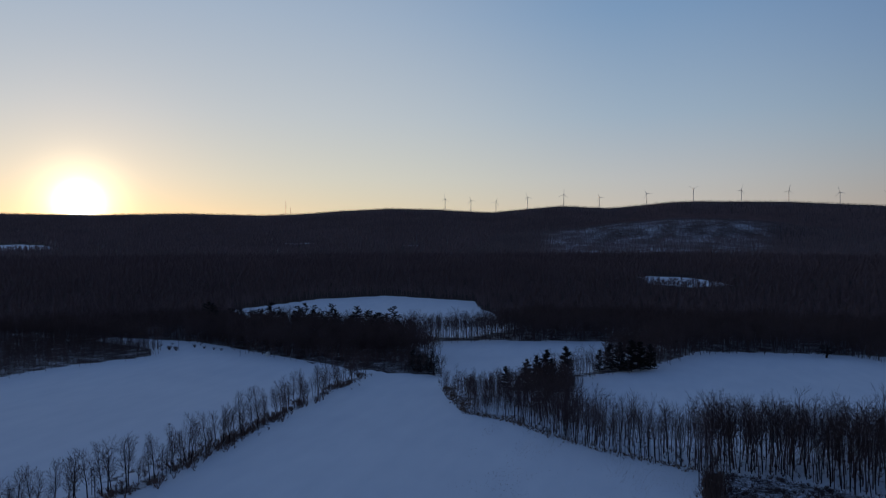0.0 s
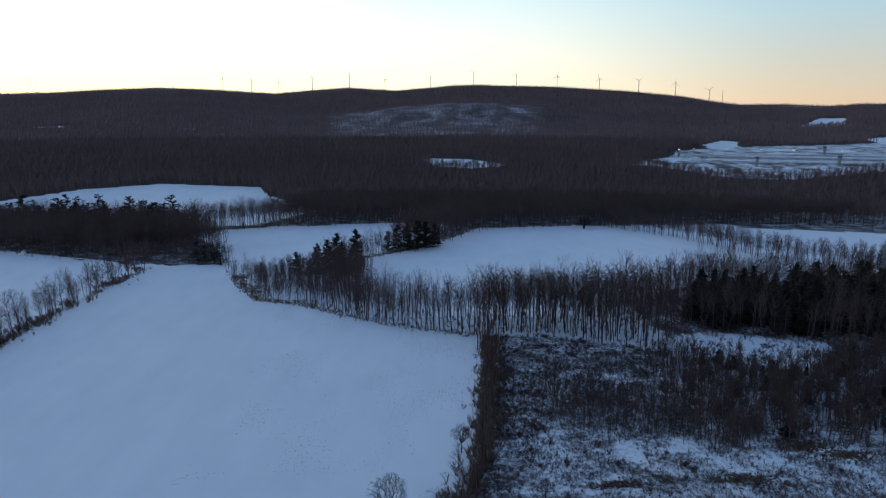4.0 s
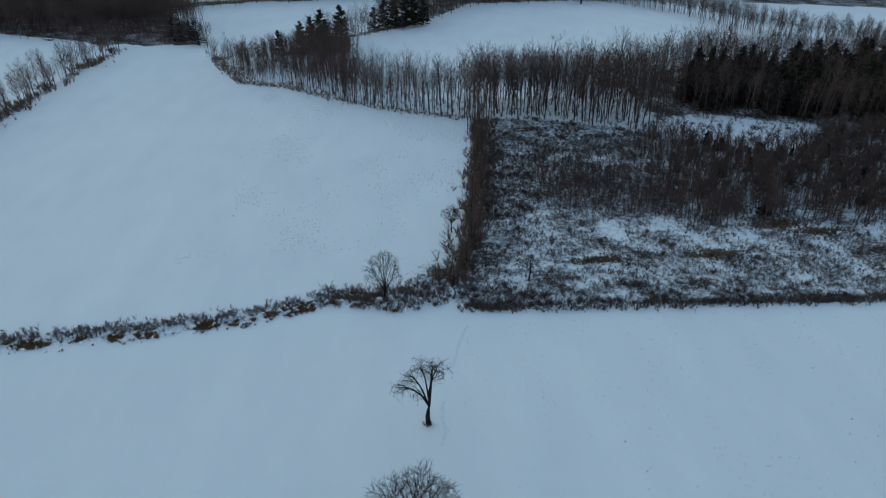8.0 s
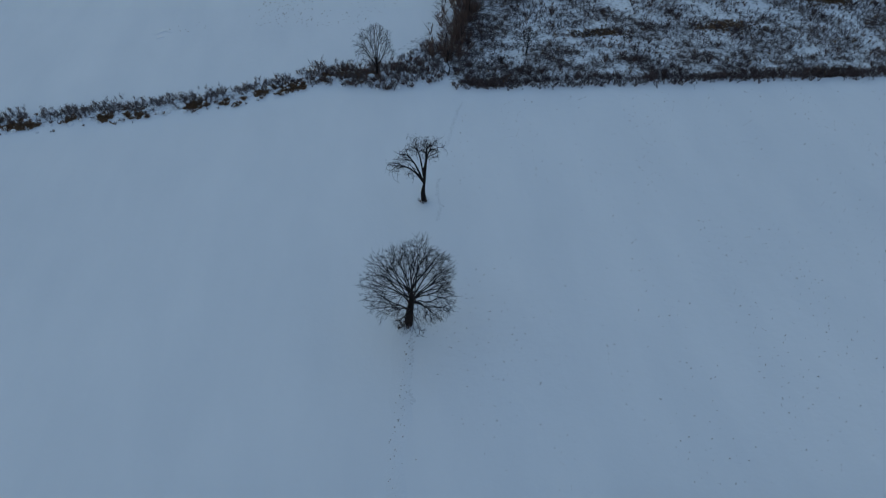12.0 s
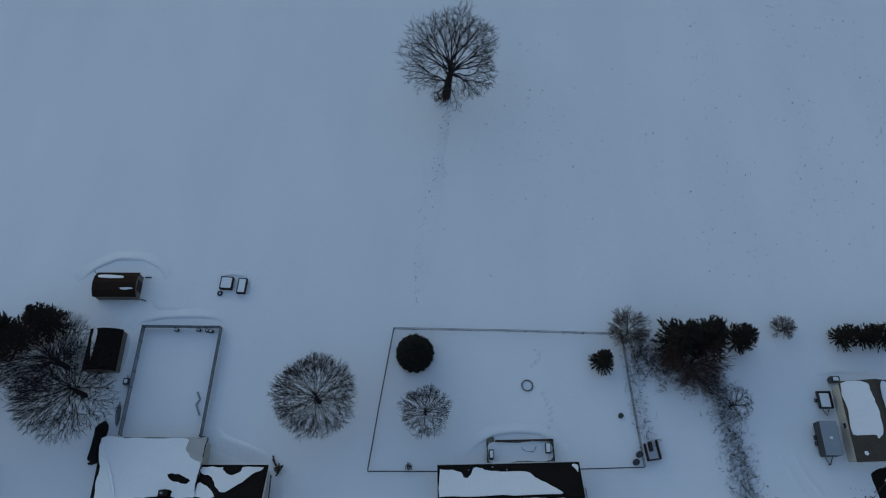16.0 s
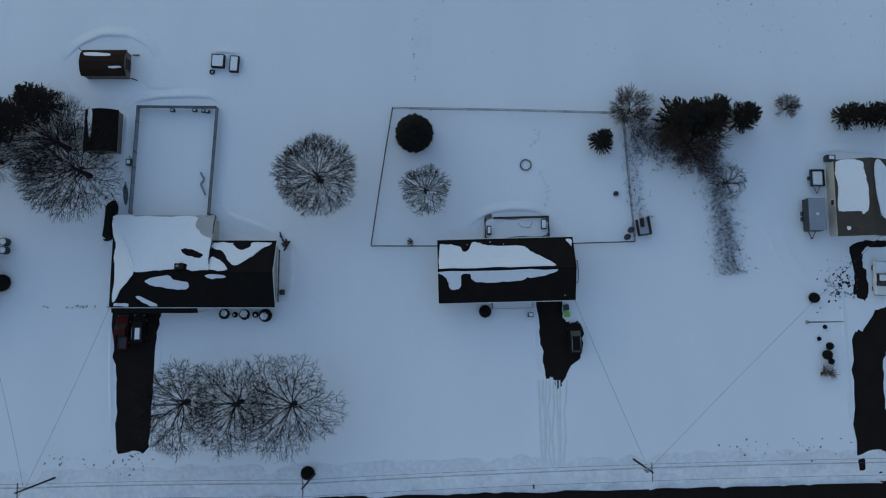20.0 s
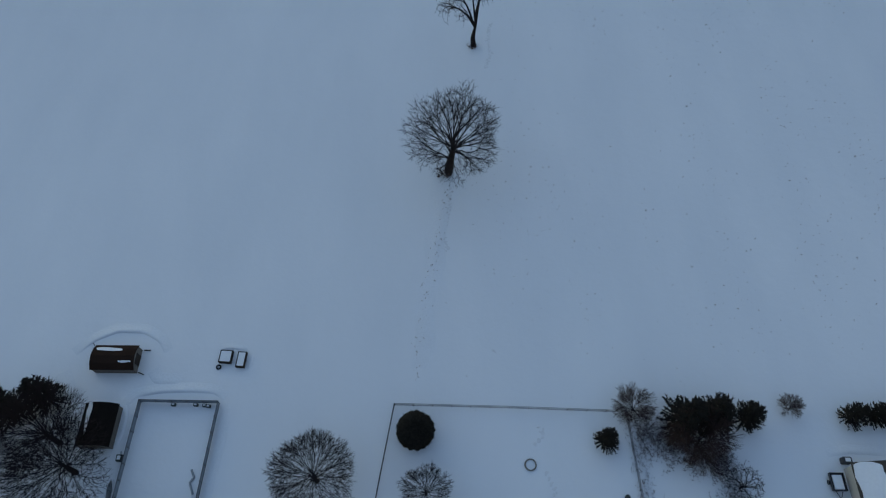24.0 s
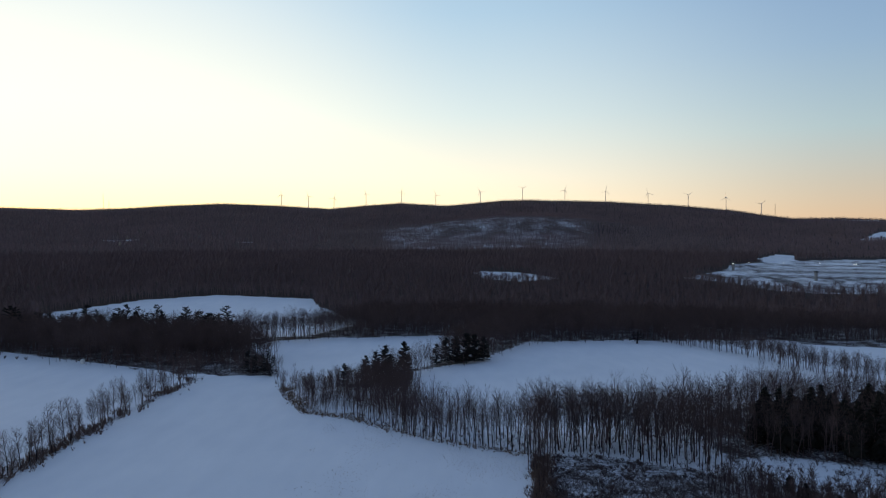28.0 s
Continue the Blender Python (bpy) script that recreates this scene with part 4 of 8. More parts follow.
# single trees of hedges and of the wood's front
stand, stand_arr, tall_arr = [], [], []
for s in range(7):
    pc = bare_tree(60 + s, 14.0, 0.21, 0.95, pieces=(5, 3, 2, 1), kids=(15, 6, 4), lift=(0.03, 0.12, 0.06, 0.02), angle=(36, 34, 34), ratio=(0.27, 0.5, 0.5),
                   thin=(0.46, 0.5, 0.55), least=0.03, wander=0.05, **{"from": (0.3, 0.2, 0.2)})
    stand.append(tree_meshes(pc, 1, twig=FARTWIG, slim=True))
    stand_arr.append(merge(tubes([q for q in pc if q[4] < 2], 3), blades([q for q in pc if q[4] >= 2])))
tall_stand = []
for s in range(7):
    pc = bare_tree(80 + s, 20.0, 0.2, 0.97, pieces=(6, 3, 2, 1), kids=(14, 5, 4), lift=(0.02, 0.16, 0.08, 0.02), angle=(34, 34, 34), ratio=(0.28, 0.5, 0.5),
                   thin=(0.42, 0.5, 0.55), least=0.035, wander=0.03, **{"from": (0.4, 0.2, 0.2)})
    tall_stand.append(tree_meshes(pc, 1, twig=FARTWIG, slim=True))
    tall_arr.append(merge(tubes([q for q in pc if q[4] < 2], 3), blades([q for q in pc if q[4] >= 2])))
rng = random.Random(90)
wx, wy = along(HEDGE_WEST, 3.0, 2.0, 91)
far_part = wy > 350
spread("far_hedgerow", stand_arr, wx[far_part], wy[far_part], np.random.default_rng(191).uniform(0.7, 1.5, far_part.sum()), FARTWIG, "far bare trees of a hedgerow between snowy fields", "hedgerow", 191)
for x, y in zip(wx[~far_part], wy[~far_part]):
    plant(rng.choice(stand), x, y, "bare grey-brown hedgerow tree standing in snow", turn=rng.random() * 6.28, size=rng.uniform(0.7, 1.55), group="trees of the west hedgerow")
wx, wy = along([(203, 699), (239, 644), (265, 600), (273, 548), (292, 505), (330, 470), (420, 470), (560, 430)], 1.5, 4.0, 92)
wx, wy = wx + 5, wy + 3
spread("east_hedgerow", stand_arr, wx, wy, np.random.default_rng(92).uniform(0.85, 1.4, len(wx)), FARTWIG, "bare trees in a hedgerow between snowy fields", "hedgerow", 92)
wx, wy = along([(-30, 374), (0, 352), (38, 333), (72, 334), (99, 318), (122, 311)], 2.6, 3.0, 93)
for x, y in zip(wx, wy):
    plant(rng.choice(tall_stand), x, y, "tall slender bare tree at the edge of the woods", turn=rng.random() * 6.28, size=rng.uniform(0.95, 1.3) * (0.75 if x < 0 else 1.0), group="trees along the wood's edge")
wx, wy = grid_points(42, 135, 322, 366, 6.0, 94)
keep = ~open_snow(wx, wy) & ~inside(wx, wy, BRUSH)
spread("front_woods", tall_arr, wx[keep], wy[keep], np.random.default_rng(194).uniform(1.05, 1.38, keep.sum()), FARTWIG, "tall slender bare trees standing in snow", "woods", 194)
wx, wy = along(ROW_EAST, 4.2, 2.0, 95)
for x, y in zip(wx, wy):
    plant(rng.choice(stand), x, y, "bare tree in an overgrown fence row", turn=rng.random() * 6.28, size=rng.uniform(0.45, 0.75), group="trees of the fence row")
wx, wy = along([(60, 262), (75, 268), (100, 262), (112, 285), (124, 296)], 3.6, 5.0, 96)
for x, y in zip(wx, wy):
    plant(rng.choice(stand), x, y, "young bare tree among snowy brush", turn=rng.random() * 6.28, size=rng.uniform(0.4, 0.75), group="young trees in the brush")

wx, wy = grid_points(-118, -20, 370, 500, 6.0, 196)
keep = ~open_snow(wx, wy) & (near_line(wx, wy, [(-118, 480), (-104, 446), (-86, 406), (-60, 396), (-32, 371)]) > 7)
spread("corner_woods", stand_arr, wx[keep], wy[keep], np.random.default_rng(196).uniform(0.6, 1.15, keep.sum()), FARTWIG, "bare trees crowding the corner of the woods", "woods", 196)

# conifers
pine_me = [tuple(mesh_of(n, a, m) for n, a, m in zip(("trunk", "crown"), layered_pine(s, 17.0, 5.0, 13, 9, 0.08), (BARK, NEEDLE))) for s in range(4)]
cedar_me = [tuple(mesh_of(n, a, m) for n, a, m in zip(("trunk", "crown"), conifer(s, 12.0, 2.9, 12, 9, 0.02, 0.1), (BARK, NEEDLE))) for s in range(10, 13)]
for x, y, size in ((-56, 512, 1.1), (-50, 520, 1.3), (-36, 528, 1.4), (-75, 482, 0.9), (-4, 570, 1.2), (4, 566, 1.35), (13, 566, 1.45), (20, 572, 1.35), (-12, 560, 1.0), (-63, 506, 1.0), (-45, 512, 1.0), (28, 578, 1.2)):
    plant(rng.choice(pine_me), x, y, "dark evergreen pine rising above bare woods", turn=rng.random() * 6.28, size=size, group="pines between the fields")
pine_arr = [merge(*conifer(s, 17.0, 5.0, 11, 8, 0.15, 0.35, 0.5)) for s in range(4)]
dense_me = [tuple(mesh_of(n, a, m) for n, a, m in zip(("trunk", "crown"), shaggy_conifer(s, 15.0, 5.2, 16, 13), (BARK, NEEDLE))) for s in range(30, 33)]
white_pine_arr = [merge(*layered_pine(s, 20.0, 4.4, 7, 6, 0.45, 0.3)) for s in range(4, 8)]
for x, y, size in ((-137, 516, 1.35), (-150, 524, 1.0), (-157, 530, 1.2), (-146, 532, 0.95)):
    plant(rng.choice(dense_me), x, y, "dark dense evergreen at the field's far corner", turn=rng.random() * 6.28, size=size, wide=1.1, group="evergreens at the field corner")
px, py = grid_points(140, 350, 298, 405, 7.6, 97)
keep = inside(px, py, PINEWOOD) & (np.random.default_rng(197).random(len(px)) < 0.7)
spread("pine_stand", pine_arr, px[keep], py[keep], np.random.default_rng(97).uniform(0.8, 1.5, keep.sum()), NEEDLE, "dense dark stand of evergreen pines", "woods", 97)
px, py = along([(-455, 700), (-330, 700), (-250, 690), (-222, 660)], 5, 8, 98)
spread("west_pines", white_pine_arr, px, py, np.random.default_rng(98).uniform(1.1, 1.75, len(px)), NEEDLE, "dark pines rising among far leafless woods", "woods", 98)
cedar_arr = [merge(*conifer(s, 8.0, 3.2, 9, 8, 0.03, 0.3, 0.45)) for s in range(14, 17)]
px, py = grid_points(125, 340, 200, 300, 9.0, 99)
keep = inside(px, py, SAPLINGS) & ~inside(px, py, GLADE) & (np.random.default_rng(99).random(len(px)) < 0.5)
spread("thicket_evergreens", cedar_arr, px[keep], py[keep], np.random.default_rng(100).uniform(0.4, 1.0, keep.sum()), NEEDLE, "small dark evergreens scattered through a thicket", "evergreens", 101)
for x, y in ((150, 272), (158, 268), (170, 266), (178, 270), (140, 276), (186, 276)):
    plant(rng.choice(cedar_me), x, y, "small dark evergreen beside a snowy glade", turn=rng.random() * 6.28, size=rng.uniform(0.4, 0.65), group="evergreens by the glade")

# ---- trees of the fields and yards ----
def fan_tree(seed, height, width, base, radius, tips=1500, shape="dome", droop=0.0):
    """A leafless tree that fills an envelope: a stem, limbs that fan out to groups of tips, and twigs. base: height of the lowest fork."""
    rng = np.random.default_rng(seed)
    u = rng.random(tips)
    a = rng.random(tips) * 2 * np.pi
    shell = (0.62 + 0.38 * rng.random(tips) ** 0.7) * (1 + 0.05 * np.sin(a * 3 + seed) + 0.04 * np.sin(a * 7 + 2 * seed) + rng.normal(0, 0.04, tips))
    if shape == "dome":          # a rounded crown, wide low down
        th = np.arccos(1 - 1.12 * u)
        pts = np.stack([np.sin(th) * np.cos(a) * width / 2, np.sin(th) * np.sin(a) * width / 2, np.cos(th) * (height - base)], 1) * shell[:, None]
    else:                        # an upright fan
        rr = np.sqrt(u)
        pts = np.stack([np.cos(a) * rr * width / 2, np.sin(a) * rr * width / 2, (height - base) * (1 - 0.45 * rr ** 1.5)], 1) * shell[:, None]
    pts[:, 2] += base
    out = []
    stem = base * 0.9
    mid = np.array([rng.normal(0, 0.12), rng.normal(0, 0.12), stem * 0.5])
    fork = np.array([rng.normal(0, 0.2), rng.normal(0, 0.2), stem])
    out.append((np.array([0, 0, -0.3]), mid, radius * 1.25, radius, 0))
    out.append((mid, fork, radius, radius * 0.92, 0))

    def grow(p, d, group, r, level):
        n = len(group)
        if n == 1:
            q = group[0]
            m = p + (q - p) * 0.5 + d * np.linalg.norm(q - p) * 0.12
            out.append((p, m, max(r, 0.022), max(r * 0.7, 0.018), 3))
            q = q + [0, 0, -droop * rng.random()]
            out.append((m, q, max(r * 0.7, 0.024), 0.008, 4))
            e = (q - p) / (np.linalg.norm(q - p) + 1e-9)
            for _ in range(3):
                b = p + (q - p) * rng.uniform(0.1, 0.95)
                out.append((b, b + (e + rng.normal(0, 0.28, 3) + [0, 0, 0.15 - 0.6 * (droop > 0.5)]) * rng.uniform(0.4, 1.0) * 0.06 * height, 0.022, 0.007, 4))
            return
        k = min(n, (12, 4, 3, 3, 2, 2, 2, 2, 2, 2, 2)[min(level, 10)])
        seeds = group[rng.choice(n, k, replace=False)]
        own = ((group[:, None] - seeds[None]) ** 2).sum(-1).argmin(1)
        for i in range(k):
            sub = group[own == i]
            if not len(sub):
                continue
            c = sub.mean(0)
            span = np.linalg.norm(c - p)
            rr = radius * 0.95 * (len(sub) / tips) ** 0.5
            f = 0.55 if level == 0 else 0.5
            q = p + (c - p) * f + d * span * (0.22 if level < 3 else 0.1) + rng.normal(0, 0.02, 3) * span
            m = p + (q - p) * 0.5 + d * span * 0.08 + rng.normal(0, 0.015, 3) * span
            lv = 1 if rr > 0.055 else 2
            out.append((p, m, max(rr * 1.1, 0.024), max(rr, 0.022), lv))
            out.append((m, q, max(rr, 0.022), max(rr * 0.85, 0.02), lv))
            nd = (q - m) / (np.linalg.norm(q - m) + 1e-9)
            grow(q, nd, sub, rr, level + 1)

    # a leader that goes on up, with limbs leaving it all the way
    rise = (height - base) * (0.62 if shape != "fan" else 0.35)
    top = fork + np.array([rng.normal(0, 0.3), rng.normal(0, 0.3), rise])
    out.append((fork, fork + (top - fork) * 0.5, radius * 0.8, radius * 0.5, 1))
    out.append((fork + (top - fork) * 0.5, top, radius * 0.5, radius * 0.16, 1))
    k = 30 if tips > 900 else 16
    seeds = pts[rng.choice(tips, k, replace=False)]
    own = ((pts[:, None] - seeds[None]) ** 2).sum(-1).argmin(1)
    for i in range(k):
        sub = pts[own == i]
        if len(sub):
            c = sub.mean(0)
            f = np.clip((c[2] - fork[2]) / (height - fork[2]) * 0.8 - 0.12 + rng.normal(0, 0.06), 0, 1)
            p = fork + (top - fork) * f
            q = p + (c - p) * 0.35
            q[2] += 0.06 * np.linalg.norm(c - p)
            rr = radius * 0.8 * (len(sub) / tips) ** 0.5 + 0.02
            out.append((p, q, rr * 1.2, rr, 1))
            grow(q, (c - q) / np.linalg.norm(c - q), sub, rr, 2)
    return out


def yard_tree(seed, height, width, base, radius, label, x, y, tips=1500, shape="dome", droop=0.0, turn=0.0, **more):
    return plant(tree_meshes(fan_tree(seed, height, width, base, radius, tips, shape, droop), 2), x, y, label, turn=turn, **more)


def radial_tree(seed, height, width, radius, label, x, y, limbs=34, forks=(10, 7), angle=(62, 26, 24), leader=0.55, wander=0.035, turn=0.0, twig=TWIG, low=0.3, least=0.021, **more):
    """A leafless tree whose straight limbs leave the stem all round and fork at narrow angles."""
    trunk = height * leader
    n = len(forks)
    pc = bare_tree(seed, height, radius, leader, pieces=(5, 4, *([2] * (n - 1)), 1), wander=wander, lift=(0.02, 0.03, 0.02, 0.01, 0.0), taper=0.72, kids=(limbs, *forks), angle=angle, even=0.07, ratio=(width / 2 * 0.86 / trunk, *([0.5] * n)),
                   short=(0.2, 0.9, 0.7, 0.5), thin=(0.30, 0.48, 0.5, 0.5), least=least, **{"from": (low, 0.22, 0.15, 0.15)})
    return plant(tree_meshes(pc, 2, twig=twig), x, y, label, turn=turn, **more)


def crown_tree(seed, stem, forks, tips, radius, label, x, y, side=3, reach=0.9, first=7, bend=0.16, least=0.02, bark=BARK, twig=TWIG, turn=0.0, rise=0.35, fork=0.34, **more):
    """A leafless tree: a stem through given points, limbs that leave it at the heights of forks, and branches that part again and again to reach every tip."""
    rng = np.random.default_rng(seed)
    stem = [np.array(p, float) for p in stem]
    out, n = [], len(tips)
    hs = [p[2] for p in stem]

    def on_stem(h):
        return np.array([np.interp(h, hs, [p[k] for p in stem]) for k in range(3)])

    for i, (p, q) in enumerate(zip(stem, stem[1:])):
        f0, f1 = hs[i] / hs[-1], hs[i + 1] / hs[-1]
        out.append((p, q, radius * (1.15 - 0.75 * max(f0, 0) ** 1.5), radius * (1.15 - 0.75 * f1 ** 1.5), 0))

    def grow(p, d, group, level):
        m = len(group)
        r = max(least, radius * 0.78 * (m / n) ** 0.46)
        if m == 1:
            q = group[0]
            e = (q - p) / (np.linalg.norm(q - p) + 1e-9)
            mid = p + (q - p) * 0.5 + d * np.linalg.norm(q - p) * 0.1
            out.append((p, mid, r * 0.9, r * 0.7, 3)), out.append((mid, q, r * 0.7, 0.006, 4))
            for _ in range(side):
                b = p + (q - p) * rng.uniform(0.0, 0.75)
                out.append((b, b + (e + rng.normal(0, 0.24, 3) + [0, 0, 0.04]) * rng.uniform(0.4, 1.0) * reach, least * 0.6, 0.006, 4))
            return
        k = min(m, (3, 3, 2, 2, 2, 3)[min(level, 5)])
        seeds = group[rng.choice(m, k, replace=False)]
        for _ in range(3 if m > 3 else 1):
            own = ((group[:, None] - seeds[None]) ** 2).sum(-1).argmin(1)
            seeds = np.array([group[own == i].mean(0) if (own == i).any() else seeds[i] for i in range(k)])
        for i in range(k):
            sub = group[own == i]
            if len(sub):
                c = sub.mean(0)
                span = np.linalg.norm(c - p)
                rr = max(least, radius * 0.78 * (len(sub) / n) ** 0.46)
                q = p + (c - p) * fork + d * span * bend + rng.normal(0, 0.018, 3) * span
                mid = p + (q - p) * 0.5 + d * span * 0.07 + rng.normal(0, 0.012, 3) * span
                lv = 1 if rr > 0.07 else 2
                out.append((p, mid, rr * 1.12, rr, lv)), out.append((mid, q, rr, rr * 0.9, lv))
                grow(q, (q - mid) / (np.linalg.norm(q - mid) + 1e-9), sub, level + 1)

    seeds = tips[rng.choice(n, first, replace=False)]
    for _ in range(3):
        own = ((tips[:, None] - seeds[None]) ** 2).sum(-1).argmin(1)
        seeds = np.array([tips[own == i].mean(0) if (own == i).any() else seeds[i] for i in range(first)])
    low, high = forks
    rank = np.argsort(np.argsort(seeds[:, 2] - 0.25 * np.hypot(seeds[:, 0], seeds[:, 1])))
    for i in range(first):
        sub = tips[own == i]
        if len(sub):
            p = on_stem(low + (high - low) * rank[i] / max(first - 1, 1))
            way_ = seeds[i] - p
            d = way_ / np.linalg.norm(way_) + [0, 0, rise]
            grow(p, d / np.linalg.norm(d), sub, 0)
    return plant(tree_meshes(out, 2, bark, twig), x, y, label, turn=turn, **more)


def ball_tips(seed, n, centre, radii, low=-0.75, inner=0.55, lumps=0.07):
    """Tips of twigs through the outer part of a rounded crown, with an uneven outline."""
    rng = np.random.default_rng(seed)
    c = rng.uniform(low, 1, n)
    a = rng.random(n) * 2 * np.pi
    s_ = np.sqrt(1 - c * c)
    k = (inner + (1 - inner) * rng.random(n) ** 0.6) * (1 + lumps * np.sin(3 * a + seed) * s_ + lumps * np.sin(5 * a + 4 * c + seed) + rng.normal(0, 0.035, n))
    return np.stack([s_ * np.cos(a) * radii[0], s_ * np.sin(a) * radii[1], c * radii[2]], 1) * k[:, None] + np.array(centre)


def puffs(seed, bunches, n):
    """Tips in separate bunches: (x, y, z, spread, share)."""
    rng = np.random.default_rng(seed)
    return np.concatenate([np.array(b[:3]) + rng.normal(0, 1, (int(n * b[4]), 3)) * [b[3], b[3], b[3] * 0.75] for b in bunches])


ELM = [(-5.2, 0.2, 10.0, 1.1, 0.17), (-3.8, 1.0, 11.8, 1.1, 0.14), (-2.4, -1.6, 10.2, 1.0, 0.07), (-1.4, 0.8, 14.4, 1.2, 0.16), (0.4, -0.8, 15.8, 1.2, 0.16), (2.6, 0.4, 14.8, 1.1, 0.15), (2.2, 1.2, 11.4, 0.8, 0.06), (0.8, 2.0, 13.2, 1.1, 0.09)]
crown_tree(101, [(0.2, 0, -0.3), (0.0, 0, 2.0), (0.25, 0, 4.2), (0.45, 0, 5.2)], (4.8, 5.1), puffs(101, ELM, 700), 0.54, "lone vase-shaped bare elm with drooping twigs in a snowy field", 5.3, 114.1, side=4, reach=0.8, first=2, bend=0.3, least=0.02, rise=1.5, fork=0.4)
crown_tree(102, [(0, 0, -0.3), (0.15, 0, 2.5), (0.7, 0.1, 6.0), (0.9, 0.3, 10.0)], (4.2, 9.6), ball_tips(5, 2300, (1.0, 0.3, 10.9), (8.6, 8.6, 8.5), -0.6, 0.55), 0.72, "broad round-crowned bare tree alone in a snowy field", 0.3, 79.6, side=5, reach=1.1, first=11, bend=0.12, least=0.021)
for x, y, k in ((-0.9, 79.2, 1.0), (0.1, 78.5, 0.8), (-1.6, 78.6, 0.6), (4.6, 113.6, 0.6), (5.9, 113.4, 0.7), (5.2, 113.0, 0.5)):
    t = new("bush", bush_mesh[int(abs(x * 10)) % 4])
    t.matrix_world = Matrix.LocRotScale((x, y, 0), Euler((0, 0, x)), (k * 0.8, k * 0.8, k * 0.65))
    tagged(t, "tangle of dead brown weeds at a tree's foot", "bush", "weeds under field trees")
crown_tree(103, [(0, 0, -0.3), (0.1, 0, 1.5), (0.2, 0, 3.2)], (1.3, 3.0), ball_tips(23, 700, (0, 0, 9.0), (5.4, 5.2, 6.2), -0.5, 0.6), 0.36, "bare many-limbed tree on a brushy field bank", -4.0, 165.7, side=4, reach=0.9, first=7, bend=0.25, least=0.024, rise=1.2)
yard_tree(104, 9.0, 7.0, 3.0, 0.22, "small bare tree standing in snowy brush", 38.7, 172.5, 400, "dome")
yard_tree(105, 7.5, 3.0, 3.0, 0.14, "thin bare sapling beside a gap in the brush", 16.0, 165.7, 120, "fan")
yard_tree(106, 10.0, 8.0, 2.5, 0.2, "bare tree leaning out of a fence row", 18.5, 206.0, 500, "fan")
yard_tree(107, 13.0, 18.0, 3.5, 0.9, "dark spreading tree alone at a far field's crest", 184.3, 679.0, 700, "dome")
crown_tree(111, [(0, 0, -0.3), (0, 0, 2.0), (0.1, 0.1, 5.0)], (1.8, 4.8), ball_tips(11, 3500, (0, 0, 4.2), (6.3, 6.3, 6.0), -0.1, 0.6, 0.03), 0.36, "round-crowned bare yard tree seen against snow", -18.9, 22.4, side=5, reach=0.8, first=22, bend=0.08, least=0.019)
crown_tree(112, [(0, 0, -0.3), (0, 0, 1.2), (0, 0.1, 3.0)], (1.0, 2.8), ball_tips(12, 1300, (0, 0, 2.4), (3.9, 3.9, 4.2), 0.0, 0.6, 0.06), 0.2, "small bare ornamental tree in a fenced yard", -2.7, 20.6, side=6, reach=0.6, first=16, bend=0.08, least=0.018)
for k, x, y, w in ((113, -38.2, -11.2, 6.6), (114, -30.2, -11.2, 6.7), (115, -22.2, -11.4, 7.4)):
    crown_tree(k, [(0, 0, -0.3), (0.1, 0.1, 2.0), (0.3, -0.1, 4.0)], (1.9, 3.9), ball_tips(k, 2100, (0, 0, 5.0), (w, w * 1.02, 5.6), -0.2, 0.42, 0.11), 0.40, "bare spreading maple in a snowy front yard", x, y, side=6, reach=0.75, first=10, bend=0.14, least=0.019, rise=0.15, group="front yard maples")
crown_tree(116, [(0, 0, -0.3), (0.1, 0, 2.5), (0.2, 0.1, 6.0)], (2.2, 5.8), ball_tips(16, 2600, (0, -0.6, 5.6), (7.8, 7.6, 6.4), -0.15, 0.5, 0.06), 0.4, "large bare tree overhanging a backyard shed", -54.9, 23.3, side=6, reach=0.9, first=20, bend=0.1, least=0.021)
crown_tree(117, [(0, 0, -0.3), (0.1, 0, 2.5), (0.2, 0.1, 6.0)], (2.2, 5.8), ball_tips(17, 2500, (-1.0, 0.5, 6.0), (7.6, 7.0, 6.4), -0.15, 0.5, 0.08), 0.4, "large bare backyard tree beside dark pines", -58.5, 27.6, side=6, reach=0.9, first=18, bend=0.1, least=0.021)
crown_tree(122, [(0, 0, -0.3), (0.1, 0, 2.5), (0.2, 0.1, 6.0)], (2.2, 5.8), ball_tips(18, 1200, (-0.5, 0, 6.0), (7.0, 7.4, 6.0), -0.15, 0.5, 0.08), 0.36, "large bare tree at the edge of a yard", -69.0, 25.5, side=6, reach=0.9, first=16, bend=0.1, least=0.021)
radial_tree(118, 7.5, 11.0, 0.2, "bare brown tree in front of dark pines", 38.0, 28.0, 46, (13, 9), (62, 34, 30), 0.5, 0.07, twig=YARD_TWIG)
radial_tree(119, 5.0, 7.5, 0.14, "bare brown bush at a fence corner", 29.2, 33.6, 34, (11, 8), (56, 34, 32), 0.4, 0.1, twig=YARD_TWIG)
radial_tree(120, 3.6, 4.4, 0.1, "small bare shrub in the snow", 53.6, 33.9, 26, (10, 7), (56, 34, 32), 0.4, 0.1, twig=YARD_TWIG)
yard_tree(121, 5.5, 6.0, 1.5, 0.14, "thin bare tree in a strip of brush", 43.5, 22.0, 350)
shaggy = [tuple(mesh_of(n, a, m) for n, a, m in zip(("trunk", "crown"), shaggy_conifer(s), (BARK, NEEDLE))) for s in range(20, 24)]
